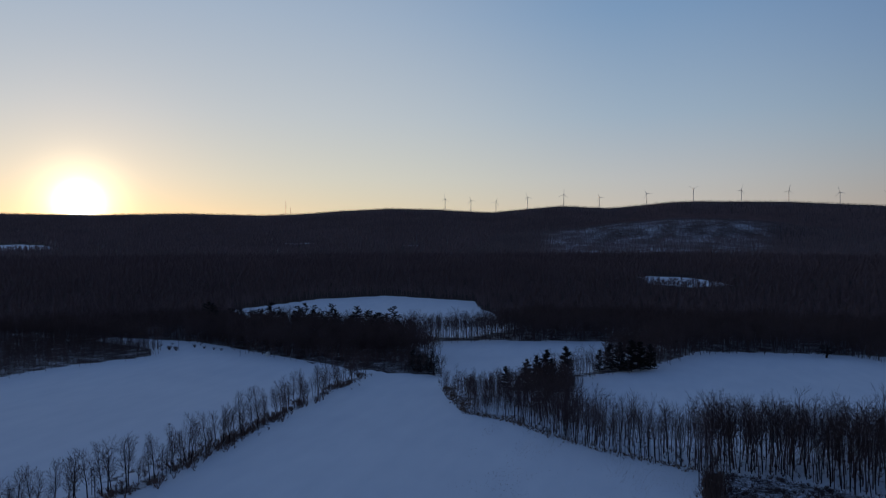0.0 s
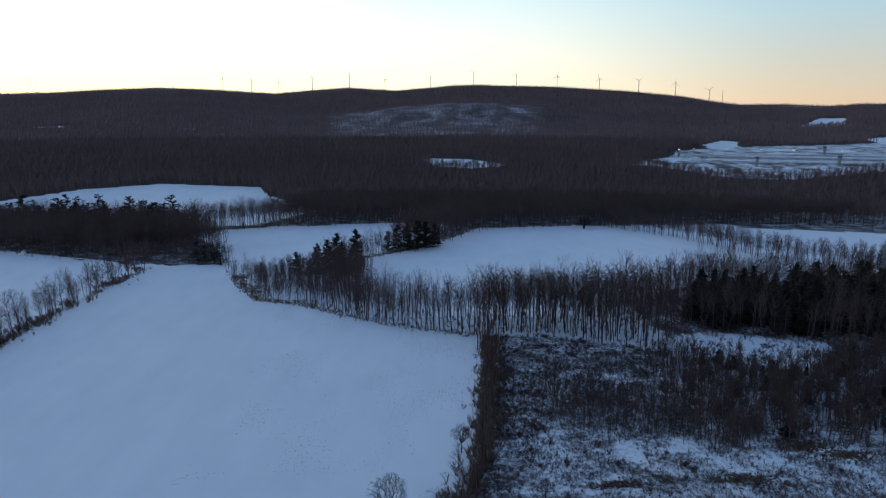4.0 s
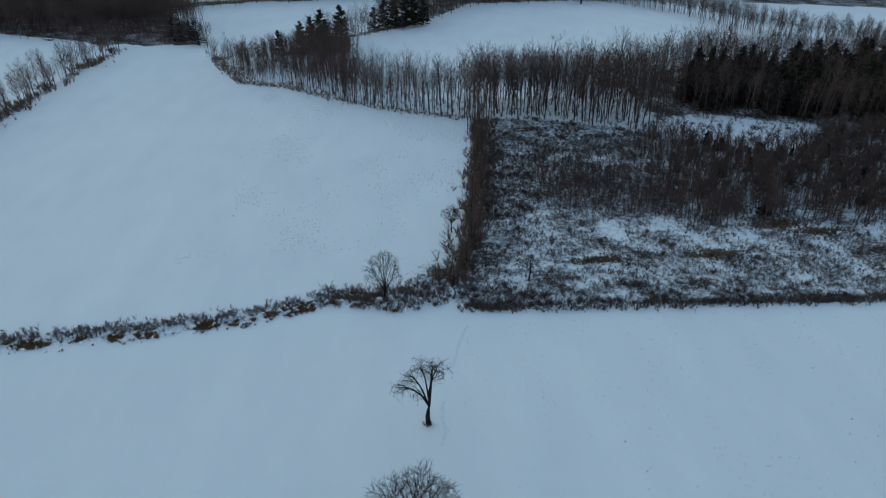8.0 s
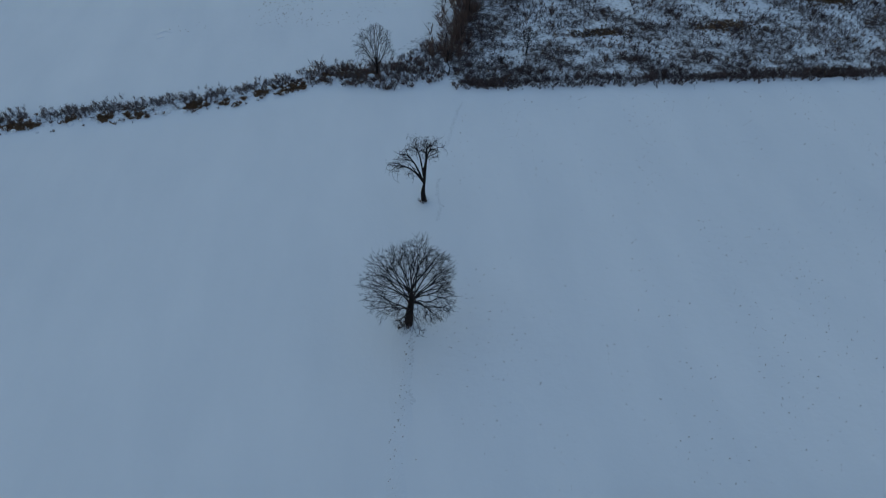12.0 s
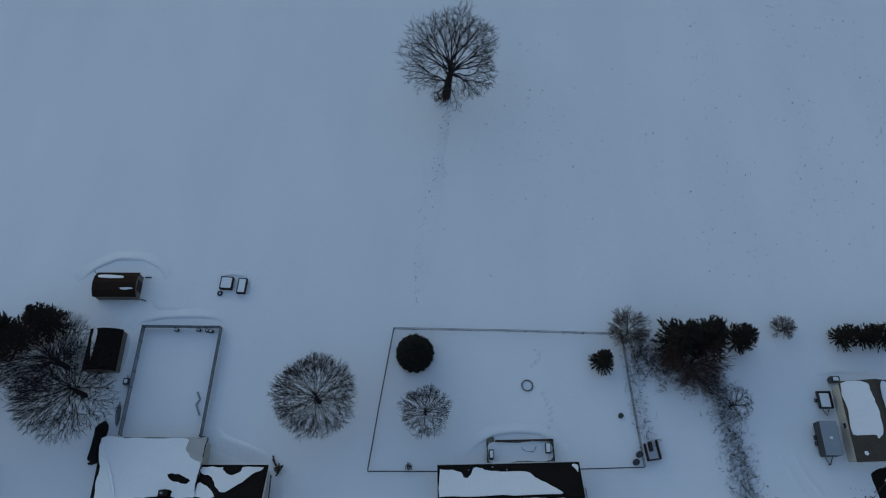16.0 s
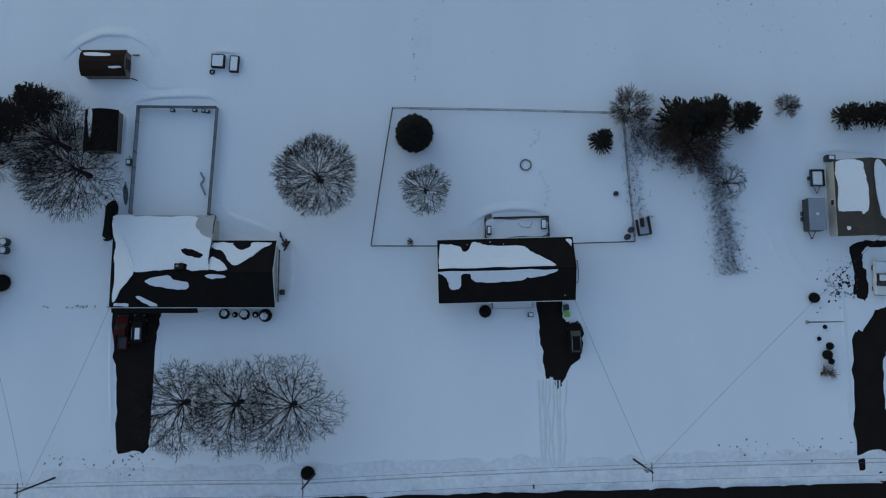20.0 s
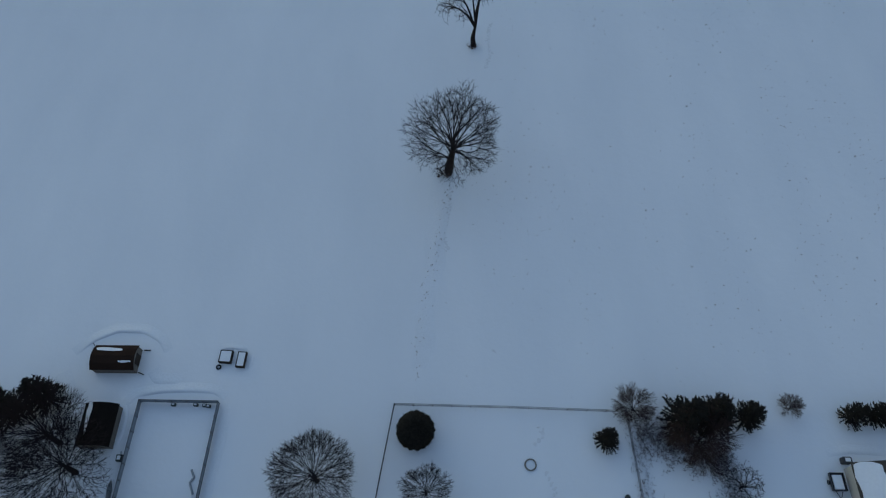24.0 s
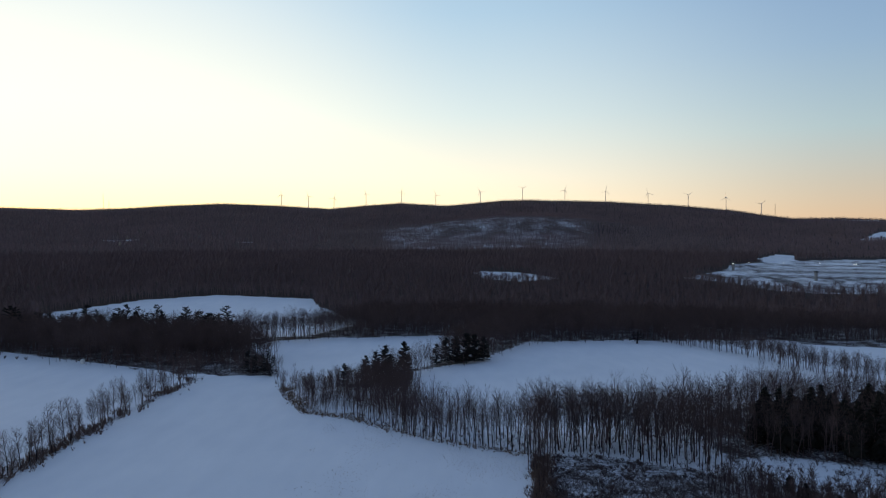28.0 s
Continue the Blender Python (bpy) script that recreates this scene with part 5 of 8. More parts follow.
for i, (x, y, size, wide) in enumerate(((36.3, 31.6, 1.0, 1.25), (40.8, 32.0, 0.95, 1.2), (46.3, 32.2, 0.72, 1.2), (62.5, 32.6, 0.62, 1.1), (66.0, 32.6, 0.62, 1.15), (69.3, 32.8, 0.66, 1.1), (24.5, 28.6, 0.55, 1.25), (-66.5, 32.0, 1.0, 1.15), (-62.0, 34.2, 0.95, 1.1), (-71.0, 31.0, 1.0, 1.2))):
    plant(shaggy[i % 4], x, y, "shaggy dark green conifer in a snowy yard", turn=i * 1.3, size=size, wide=wide, group="yard conifers")


def clipped_dome(seed, radius, height):
    """A tight evergreen dome: lobes of short sprays over a rounded core."""
    rng = random.Random(seed)
    sp = []
    for i in range(900):
        z = (i + 0.5) / 900
        a = i * 2.39996
        prof = math.sqrt(max(0.0, 1 - (z * 1.02) ** 2.2)) if z > 0.25 else 0.86 + 0.5 * z
        rr = radius * min(1, prof) * (1 + 0.03 * math.sin(17 * a) + rng.gauss(0, 0.02))
        root = Vector((math.cos(a) * rr * 0.55, math.sin(a) * rr * 0.55, height * z * 0.85))
        sp.append((root, Vector((math.cos(a) * rr, math.sin(a) * rr, height * z + rng.uniform(0, 0.4))), 0.4 * radius / 3, 0, 1))
    return tubes([(Vector((0, 0, -0.2)), Vector((0, 0, height * 0.8)), 0.2, 0.1, 0)], 5), tubes(sp, 4, True)


dome = tuple(mesh_of(n, a, m) for n, a, m in zip(("trunk", "crown"), clipped_dome(1, 3.15, 5.4), (BARK, NEEDLE)))
plant(dome, -4.45, 29.7, "rounded dense dark evergreen in a fence corner", turn=0.3)
bush_me = tuple(mesh_of(n, a, m) for n, a, m in zip(("trunk", "crown"), clipped_dome(2, 1.0, 1.2), (BARK, NEEDLE)))
for x, y, size in ((6.4, 2.3, 1.0), (58.5, -2.9, 0.62), (58.0, -4.2, 0.8), (56.5, 4.4, 0.85), (58.6, -5.2, 0.5), (57.0, -1.8, 0.35), (58.0, 0.0, 0.35)):
    plant(bush_me, x, y, "round dark clipped evergreen shrub in snow", "shrub", "shrub", turn=x, size=size, group="garden shrubs")
wisp_t = [shrub_template(s, 1.5, 2, 0.8) for s in range(90, 98)]
wx, wy = along([(41.8, 27), (43.2, 17), (44, 8)], 0.009, 1.15, 120)
spread("yard_brush", wisp_t, wx, wy, np.random.default_rng(121).normal(0.30, 0.14, len(wx)).clip(0.1, 0.8), YARD_TWIG, "strip of dry weeds and brush between two yards", "brush", 122)
wx, wy = along([(28.6, 33), (29.6, 24), (30.6, 16)], 0.05, 0.8, 123)
spread("fence_line_brush", wisp_t, wx, wy, np.random.default_rng(124).normal(0.35, 0.15, len(wx)).clip(0.12, 0.8), SCRUB, "dry weeds along a yard fence", "brush", 125)
wx, wy = along([(30, 31), (36, 27.5), (43, 27)], 0.012, 1.8, 126)
spread("pine_foot_brush", wisp_t, wx, wy, np.random.default_rng(127).normal(0.6, 0.25, len(wx)).clip(0.2, 1.2), SCRUB, "brown brush at the foot of dark pines", "brush", 128)

# ---- turbines, masts and the walled yard far off ----
PALE = shader("pale_steel", (0.55, 0.56, 0.58), 0.5, 0.2, vary=0.1, scale=0.3, bump=0)
DARKSTEEL = shader("dark_steel", (0.06, 0.06, 0.065), 0.5, 0.5, vary=0.2, scale=0.6, bump=0)
CONCRETE = shader("concrete", (0.34, 0.33, 0.32), 0.85, vary=0.25, scale=0.3, bump=0.3)


def part(name, data, material, parent, label=""):
    """One mesh under a thing or a part: data is a bmesh, a mesh or arrays."""
    if isinstance(data, bmesh.types.BMesh):
        me = bpy.data.meshes.new(name)
        data.to_mesh(me)
        data.free()
    elif isinstance(data, tuple):
        me = raw_mesh(name, *data)
    else:
        me = data
    if material and not me.materials:
        me.materials.append(material)
    ob = new(name, me)
    ob.parent = parent
    return tagged(ob, label)


def anchor(name, x, y, z, turn=0.0, label="", category="", group=""):
    t = new(name)
    t.matrix_world = pose(x, y, z, 0, 0, turn)
    return tagged(t, label, category, group)


def boxed(x0, x1, y0, y1, z0, z1, bevel=0.0, bm=None):
    bm = bm or bmesh.new()
    m = Matrix.LocRotScale(((x0 + x1) / 2, (y0 + y1) / 2, (z0 + z1) / 2), None, (x1 - x0, y1 - y0, z1 - z0))
    geo = bmesh.ops.create_cube(bm, size=1, matrix=m)
    if bevel:
        edges = list({e for v in geo["verts"] for e in v.link_edges})
        bmesh.ops.bevel(bm, geom=edges, offset=bevel, segments=2, affect="EDGES", profile=0.6)
    return bm


def rod(p, q, r0, r1=None, sides=8):
    return tubes([(Vector(p), Vector(q), r0, r0 if r1 is None else r1, 0)], sides)


def drum(r0, r1, z0, z1, sides=16, x=0.0, y=0.0, bm=None):
    bm = bm or bmesh.new()
    bmesh.ops.create_cone(bm, cap_ends=True, segments=sides, radius1=r0, radius2=r1, depth=z1 - z0, matrix=Matrix.Translation((x, y, (z0 + z1) / 2)))
    return bm


def turbine(az, hub, facing, spin):
    a = radians(az)
    r = RIDGE - 20
    x, y = r * math.sin(a), r * math.cos(a)
    z = float(ground_z(x, y))
    t = anchor("wind_turbine", x, y, z - 2, -az + facing, "tall white wind turbine on the wooded ridge", "wind turbine", "turbines on the ridge")
    part("tower", drum(2.2, 1.3, 0, hub, 12), PALE, t)
    part("nacelle", boxed(-1.8, 1.8, -4.5, 6.5, hub - 0.5, hub + 3.2, 0.6), PALE, t)
    head = part("hub", drum(1.6, 1.6, -1.4, 1.4, 10), PALE, t)
    head.matrix_basis = pose(0, -5.8, hub + 1.4, 90, 0, 0)
    for k in range(3):
        b = bmesh.new()
        secs = [(0, 0.7, 0.7), (4, 1.1, 0.5), (16, 0.75, 0.3), (33, 0.25, 0.1)]
        rings = [[b.verts.new((c * math.cos(q) * w, c2 * math.sin(q), h)) for q in np.arange(6) * math.pi / 3 for c, c2 in [(1, d)]] for h, w, d in secs]
        for lo, hi in zip(rings, rings[1:]):
            for i in range(6):
                b.faces.new((lo[i], lo[(i + 1) % 6], hi[(i + 1) % 6], hi[i]))
        b.faces.new(rings[-1])
        ob = part("blade", b, PALE, t)
        ob.matrix_basis = Matrix.Translation((0, -6.2, hub + 1.4)) @ pose(0, 0, 0, 0, spin + 120 * k, 0)


for az, hub, spin in ((-13.9, 66, 0), (-11.75, 66, 100), (-9.67, 62, 20), (-7.05, 70, -15), (-4.1, 68, 5), (-1.26, 60, 95), (2.45, 64, -30), (5.94, 70, 60),
                      (9.4, 62, 20), (12.65, 60, 10), (15.96, 60, -15), (18.98, 64, 55), (21.74, 68, 0), (24.21, 58, 50)):
    turbine(az, hub + 6, (az * 7) % 50 - 25, spin)


def mast(az, h, width, r=RIDGE - 30):
    a = radians(az)
    x, y = r * math.sin(a), r * math.cos(a)
    t = anchor("radio_mast", x, y, float(ground_z(x, y)) - 1, 0, "thin guyed lattice mast on the ridge", "mast", "masts on the ridge")
    for k in range(3):
        c, s = math.cos(k * 2.094), math.sin(k * 2.094)
        part("leg", rod((c * width, s * width, 0), (c * width * 0.7, s * width * 0.7, h), 0.35, sides=4), DARKSTEEL, t)
    part("lattice", merge(*[rod((math.cos(k * 2.094) * width, math.sin(k * 2.094) * width, h * k / 24), (math.cos((k + 1) * 2.094) * width, math.sin((k + 1) * 2.094) * width, h * (k + 1) / 24), 0.2, sides=3) for k in range(24)]), DARKSTEEL, t)


mast(-26.98, 88, 0.8), mast(-26.6, 46, 0.7), mast(25.15, 72, 0.9)

GLASS_DARK = shader("dark_glass", (0.03, 0.035, 0.04), 0.1, vary=0.1, bump=0)
LAMP = bpy.data.materials.new("lamp_glow")
LAMP.use_nodes = True
LAMP.node_tree.nodes["Principled BSDF"].inputs["Emission Color"].default_value = (1, 0.9, 0.75, 1)
LAMP.node_tree.nodes["Principled BSDF"].inputs["Emission Strength"].default_value = 5.0


def watchtower(x, y, h=17.0, wide=3.6):
    t = anchor("watchtower", x, y, float(ground_z(x, y)), 20, "pale concrete watchtower over a fenced snowy yard", "watchtower", "watchtowers of the walled yard")
    part("shaft", boxed(-wide / 2, wide / 2, -wide / 2, wide / 2, -1, h - 4, 0.15), CONCRETE, t)
    part("cabin", boxed(-wide * 0.7, wide * 0.7, -wide * 0.7, wide * 0.7, h - 4, h - 2.8, 0.1), CONCRETE, t)
    part("window_band", boxed(-wide * 0.62, wide * 0.62, -wide * 0.62, wide * 0.62, h - 2.8, h - 1), GLASS_DARK, t)
    part("roof", boxed(-wide * 0.85, wide * 0.85, -wide * 0.85, wide * 0.85, h - 1, h - 0.4, 0.1), CONCRETE, t)


def polar(az, r):
    return r * math.sin(radians(az)), r * math.cos(radians(az))


for az, r in ((22.28, 1428), (27.9, 1300), (32.3, 1560), (33.3, 1330), (37.6, 1400)):
    watchtower(*polar(az, r))


def wire_fence(a, b, h=4.5, step=9.0):
    n = max(2, int(math.dist(a, b) / step))
    t = anchor("wire_fence", a[0], a[1], float(ground_z(*a)), 0, "tall wire security fence across the snow", "fence", "fences of the walled yard")
    pts = [((b[0] - a[0]) * i / n, (b[1] - a[1]) * i / n) for i in range(n + 1)]
    zs = [float(ground_z(a[0] + p[0], a[1] + p[1])) - float(ground_z(*a)) for p in pts]
    part("posts", merge(*[rod((*p, z - 0.5), (*p, z + h), 0.12, sides=4) for p, z in zip(pts, zs)]), PALE, t)["kind"] = "stuff"
    part("wires", merge(*[rod((*p, z + k), (*q, z2 + k), 0.07, sides=3) for k in np.linspace(0.4, h, 8) for p, q, z, z2 in zip(pts, pts[1:], zs, zs[1:])]), PALE, t)["kind"] = "stuff"


for a0, r0, a1, r1 in ((22.6, 1400, 28, 1240), (28, 1240, 39, 1260), (22.8, 1430, 39, 1330), (23.2, 1450, 39, 1400), (24, 1500, 39, 1470)):
    wire_fence(polar(a0, r0), polar(a1, r1))


def pole_lamp(az, r, h=14):
    x, y = polar(az, r)
    t = anchor("flood_lamp", x, y, float(ground_z(x, y)), 0, "lit floodlight on a tall pole", "lamp", "floodlights of the walled yard")
    part("pole", rod((0, 0, -0.5), (0, 0, h), 0.14, 0.09), DARKSTEEL, t)
    part("lamp_head", boxed(-0.7, 0.7, -0.4, 0.4, h, h + 0.8, 0.08), LAMP, t, "glowing lamp head")


for az, r in ((22.25, 1424), (23.37, 1440), (25.72, 1450), (28.14, 1450), (30.3, 1440), (30.42, 1455), (33.4, 1440), (36.2, 1430)):
    pole_lamp(az, r)

# ---- houses and yards ----
def rounded(outline, rng, steps=4, rough=0.05):
    """A closed curve through the corners of an outline."""
    n, out = len(outline), []
    P = [Vector(p) for p in outline]
    for i in range(n):
        a, b, c, d = P[i - 1], P[i], P[(i + 1) % n], P[(i + 2) % n]
        for k in range(steps):
            t = k / steps
            q = 0.5 * ((2 * b) + (c - a) * t + (2 * a - 5 * b + 4 * c - d) * t * t + (3 * b - a - 3 * c + d) * t ** 3)
            out.append((q.x + rng.gauss(0, rough), q.y + rng.gauss(0, rough)))
    return out


def sheet(name, outline, height, thick, material, label, category, seed=1, steps=4, rough=0.05, kind="stuff", hole=None):
    """A layer with an uneven rounded edge that lies on a surface whose height is given by a function of x and y."""
    pts = rounded(outline, random.Random(seed), steps, rough)
    bm = bmesh.new()
    top = [bm.verts.new((x, y, height(x, y) + thick)) for x, y in pts]
    cx, cy = sum(p[0] for p in pts) / len(pts), sum(p[1] for p in pts) / len(pts)
    low = [bm.verts.new((x + (x - cx) * 0.004, y + (y - cy) * 0.004, height(x, y) + 0.005)) for x, y in pts]
    rim = [bm.edges.new((top[i], top[(i + 1) % len(pts)])) for i in range(len(pts))]
    if hole:
        inner = [bm.verts.new((x, y, height(x, y) + thick)) for x, y in rounded(hole, random.Random(seed), steps, rough)]
        rim += [bm.edges.new((inner[i], inner[(i + 1) % len(inner)])) for i in range(len(inner))]
    bmesh.ops.triangle_fill(bm, edges=rim, use_beauty=True)
    for i in range(len(pts)):
        j = (i + 1) % len(pts)
        bm.faces.new((top[i], low[i], low[j], top[j]))
    bmesh.ops.recalc_face_normals(bm, faces=bm.faces)
    me = bpy.data.meshes.new(name)
    bm.to_mesh(me)
    bm.free()
    me.materials.append(material)
    return tagged(new(name, me), label, category, kind=kind)


def flat(x, y):
    return 0.0


def slab(corners, thick):
    """A slab under the given corners, in order round its edge."""
    bm = bmesh.new()
    top = [bm.verts.new(c) for c in corners]
    low = [bm.verts.new((c[0], c[1], c[2] - thick)) for c in corners]
    bm.faces.new(top)
    bm.faces.new(low[::-1])
    for i in range(len(corners)):
        j = (i + 1) % len(corners)
        bm.faces.new((top[j], top[i], low[i], low[j]))
    bmesh.ops.recalc_face_normals(bm, faces=bm.faces)
    return bm


def door(parent, x0, x1, y, z0, z1, side, material=TRIM, name="door"):
    d = part(name, boxed(x0, x1, min(y, y + 0.05 * side), max(y, y + 0.05 * side), z0, z1, 0.01), material, parent)
    part("handle", rod((x1 - 0.12, y + 0.06 * side, z0 + 1.0), (x1 - 0.12, y + 0.12 * side, z0 + 1.0), 0.03), DARKSTEEL, d)
    return d


def pane_window(parent, x, y, z, w, h, side):
    f = part("window_frame", boxed(x - w / 2 - 0.06, x + w / 2 + 0.06, min(y, y + 0.04 * side), max(y, y + 0.04 * side), z - 0.06, z + h + 0.06, 0.01), TRIM, parent)
    part("pane", boxed(x - w / 2, x + w / 2, min(y + 0.03 * side, y + 0.055 * side), max(y + 0.03 * side, y + 0.055 * side), z, z + h), GLASS, f)


def loft(sections):
    """A closed body from sections (y, half width, z low, z high, shoulder)."""
    bm = bmesh.new()
    rings = []
    for y, hw, z0, z1, k in sections:
        pts = [(-hw, z0), (-hw, z1 - k), (-hw + k, z1), (hw - k, z1), (hw, z1 - k), (hw, z0)]
        rings.append([bm.verts.new((x, y, z)) for x, z in pts])
    for lo, hi in zip(rings, rings[1:]):
        for i in range(6):
            bm.faces.new((lo[i], lo[(i + 1) % 6], hi[(i + 1) % 6], hi[i]))
    bm.faces.new(rings[0]), bm.faces.new(rings[-1][::-1])
    bmesh.ops.recalc_face_normals(bm, faces=bm.faces)
    return bm


# the ranch house with the fenced yard
B_TURN = radians(1.5)


def b_local(x, y):
    dx, dy = x - 9.4, y - 8.4
    return dx * math.cos(B_TURN) + dy * math.sin(B_TURN), -dx * math.sin(B_TURN) + dy * math.cos(B_TURN)


def b_roof(x, y):
    return 4.95 - abs(b_local(x, y)[1]) * 0.40 + 0.02


hb = anchor("house", 9.4, 8.4, 0, math.degrees(B_TURN), "long low ranch house with a half snow-covered dark roof", "house")
part("wall", boxed(-9.7, 9.7, 4.15, 4.35, -0.2, 3.05), SIDING, hb), part("wall", boxed(-9.7, 9.7, -4.35, -4.15, -0.2, 3.05), SIDING, hb)
for x in (-9.7, 9.5):
    part("gable_wall", slab([(x, -4.15, 3.05), (x + 0.2, -4.15, 3.05), (x + 0.2, 4.15, 3.05), (x, 4.15, 3.05)], 3.25), SIDING, hb)
    bm = bmesh.new()
    for xx in (x, x + 0.2):
        bm.faces.new([bm.verts.new(v) for v in ((xx, -4.3, 3.06), (xx, 4.3, 3.06), (xx, 0, 4.72))])
    bmesh.ops.bridge_loops(bm, edges=bm.edges[:])
    part("gable", bm, SIDING, hb)
for s in (-1, 1):
    part("roof_slope", slab([(-10.15, 0.02 * s, 4.95), (10.15, 0.02 * s, 4.95), (10.15, 4.72 * s, 3.07), (-10.15, 4.72 * s, 3.07)], 0.16), ROOFING, hb)
    part("gutter", rod((-10.15, 4.78 * s, 2.98), (10.15, 4.78 * s, 2.98), 0.07, sides=6), TRIM, hb)
part("ridge_cap", rod((-10.16, 0, 4.96), (10.16, 0, 4.96), 0.09, sides=6), ROOFING, hb)
for x, y in ((-5.7, 3.9), (-2.3, 4.2), (8.5, -4.0), (-0.3, 3.8)):
    part("vent_pipe", drum(0.09, 0.09, 3.1, 3.9, 8, x, y), GREY_METAL, hb)
part("garage_door", boxed(4.6, 8.6, -4.42, -4.36, 0, 2.2, 0.02), TRIM, hb)
door(hb, -0.3, 0.6, -4.36, 0.3, 2.35, -1)
for x in (-7.4, -3.2, 2.8):
    pane_window(hb, x, -4.36, 1.0, 1.4, 1.1, -1)
for x in (-7.0, -3.6, 5.0):
    pane_window(hb, x, 4.36, 1.0, 1.3, 1.0, 1)
SNOW_B = [
    [(-0.5, 11.9), (0.1, 12.2), (2.4, 11.9), (2.9, 11.1), (3.8, 11.3), (4.3, 12.5), (5.5, 12.3), (7.3, 12.0), (11.7, 12.0), (12.9, 11.2), (14.6, 10.3), (16.5, 9.0), (12.8, 8.8), (6.6, 8.6), (0.1, 8.45), (-0.5, 8.8)],
    [(18.3, 13.0), (19.1, 13.0), (19.1, 11.9), (18.7, 12.4)],
    [(-0.4, 8.0), (8, 8.2), (16.5, 8.4), (15.5, 7.6), (14.0, 7.3), (12.8, 7.2), (11.0, 6.7), (8.1, 6.5), (5.1, 6.5), (4.2, 7.0), (4.0, 7.7), (2.7, 7.5), (2.6, 5.8), (1.9, 5.4), (1.0, 5.6), (0.7, 6.7), (0.0, 7.5)]]
for i, o in enumerate(SNOW_B):
    sheet("roof_snow", o, b_roof, 0.12, SNOW, "melting snow patch on a dark shingle roof", "snow", i)

# the hip-roofed house with the rear wing
A_RIDGE, A_EAVE = 5.2, 3.0


def a_main(x, y):
    return A_RIDGE - abs(y - 7.95) * 0.42 + 0.02


def a_wing(x, y):
    return A_RIDGE + 0.06 - (y - 7.95) * 0.262 + 0.02


def a_hip(x, y):
    return A_EAVE + 0.05 + (x + 49.5) * 0.50 + 0.02


THIN_SNOW = shader("thin_icy_snow", (0.46, 0.45, 0.44), 0.6, vary=0.25, scale=0.6, fine=12, bump=0.3)
ha = anchor("house", 0, 0, 0, 0, "wide dark-roofed house with a snow-covered rear wing", "house")
part("wall", boxed(-48.9, -25.5, 3.4, 3.6, -0.2, 3.0), SIDING, ha), part("wall", boxed(-25.7, -25.5, 3.6, 12.3, -0.2, 3.0), SIDING, ha)
part("wall", boxed(-34.6, -25.7, 12.1, 12.3, -0.2, 3.0), SIDING, ha), part("wall", boxed(-34.8, -34.6, 12.1, 16.1, -0.2, 2.85), SIDING, ha)
part("wall", boxed(-48.9, -34.8, 15.9, 16.1, -0.2, 2.85), SIDING, ha), part("wall", boxed(-48.9, -48.7, 3.6, 15.9, -0.2, 2.85), SIDING, ha)
bm = bmesh.new()
for xx in (-25.7, -25.5):
    bm.faces.new([bm.verts.new(v) for v in ((xx, 3.5, 3.01), (xx, 12.2, 3.01), (xx, 7.95, 4.95))])
bmesh.ops.bridge_loops(bm, edges=bm.edges[:])
part("gable", bm, SIDING, ha)
part("roof_slope", slab([(-45.0, 7.95, A_RIDGE), (-24.9, 7.95, A_RIDGE), (-24.9, 2.85, 3.06), (-49.5, 2.85, 3.06)], 0.16), ROOFING, ha, "south slope, mostly bare black shingles")
part("roof_slope", slab([(-35.2, 7.96, A_RIDGE), (-24.9, 7.96, A_RIDGE), (-24.9, 12.8, 3.17), (-35.2, 12.8, 3.17)], 0.16), ROOFING, ha)
part("roof_slope", slab([(-45.0, 7.97, A_RIDGE + 0.06), (-34.3, 7.97, A_RIDGE + 0.06), (-34.3, 16.6, 2.95), (-49.4, 16.6, 2.95)], 0.18), ROOFING, ha, "low rear slope under thick snow")
part("roof_slope", slab([(-45.0, 7.96, A_RIDGE + 0.04), (-49.5, 16.6, 2.98), (-49.52, 2.85, 3.03)], 0.16), ROOFING, ha)
part("cheek_wall", slab([(-34.5, 8.2, 5.0), (-34.4, 8.2, 5.0), (-34.4, 16.0, 2.95), (-34.5, 16.0, 2.95)], 0.5), SIDING, ha)
part("ridge_cap", rod((-45.0, 7.95, A_RIDGE + 0.04), (-24.9, 7.95, A_RIDGE + 0.04), 0.09, sides=6), ROOFING, ha)
part("gutter", rod((-49.5, 2.78, 2.95), (-24.9, 2.78, 2.95), 0.07, sides=6), TRIM, ha), part("gutter", rod((-24.85, 2.85, 3.0), (-24.85, 7.95, 5.1), 0.06, sides=6), TRIM, ha)
part("gutter", rod((-24.85, 7.95, 5.1), (-24.85, 12.8, 3.1), 0.06, sides=6), TRIM, ha)
chim = part("chimney", boxed(-38.9, -37.9, 8.3, 9.1, 4.4, 6.1, 0.03), DARK_BRICK, ha, "dark brick chimney")
part("flue", drum(0.17, 0.15, 6.1, 6.5, 10, -38.4, 8.7), GREY_METAL, chim)
part("porch_roof", slab([(-49.3, 2.95, 2.85), (-36.5, 2.95, 2.85), (-36.5, 2.0, 2.6), (-49.3, 2.0, 2.6)], 0.12), ROOFING, ha)
for x in (-49.1, -45.0, -40.8, -36.7):
    part("porch_post", boxed(x - 0.08, x + 0.08, 2.1, 2.26, 0, 2.5), TRIM, ha)
part("garage_door", boxed(-48.6, -43.6, 3.33, 3.39, 0, 2.2, 0.02), TRIM, ha)
door(ha, -40.2, -39.3, 3.39, 0.2, 2.25, -1)
for x in (-36.5, -32.2, -28.2):
    pane_window(ha, x, 3.39, 1.0, 1.5, 1.1, -1)
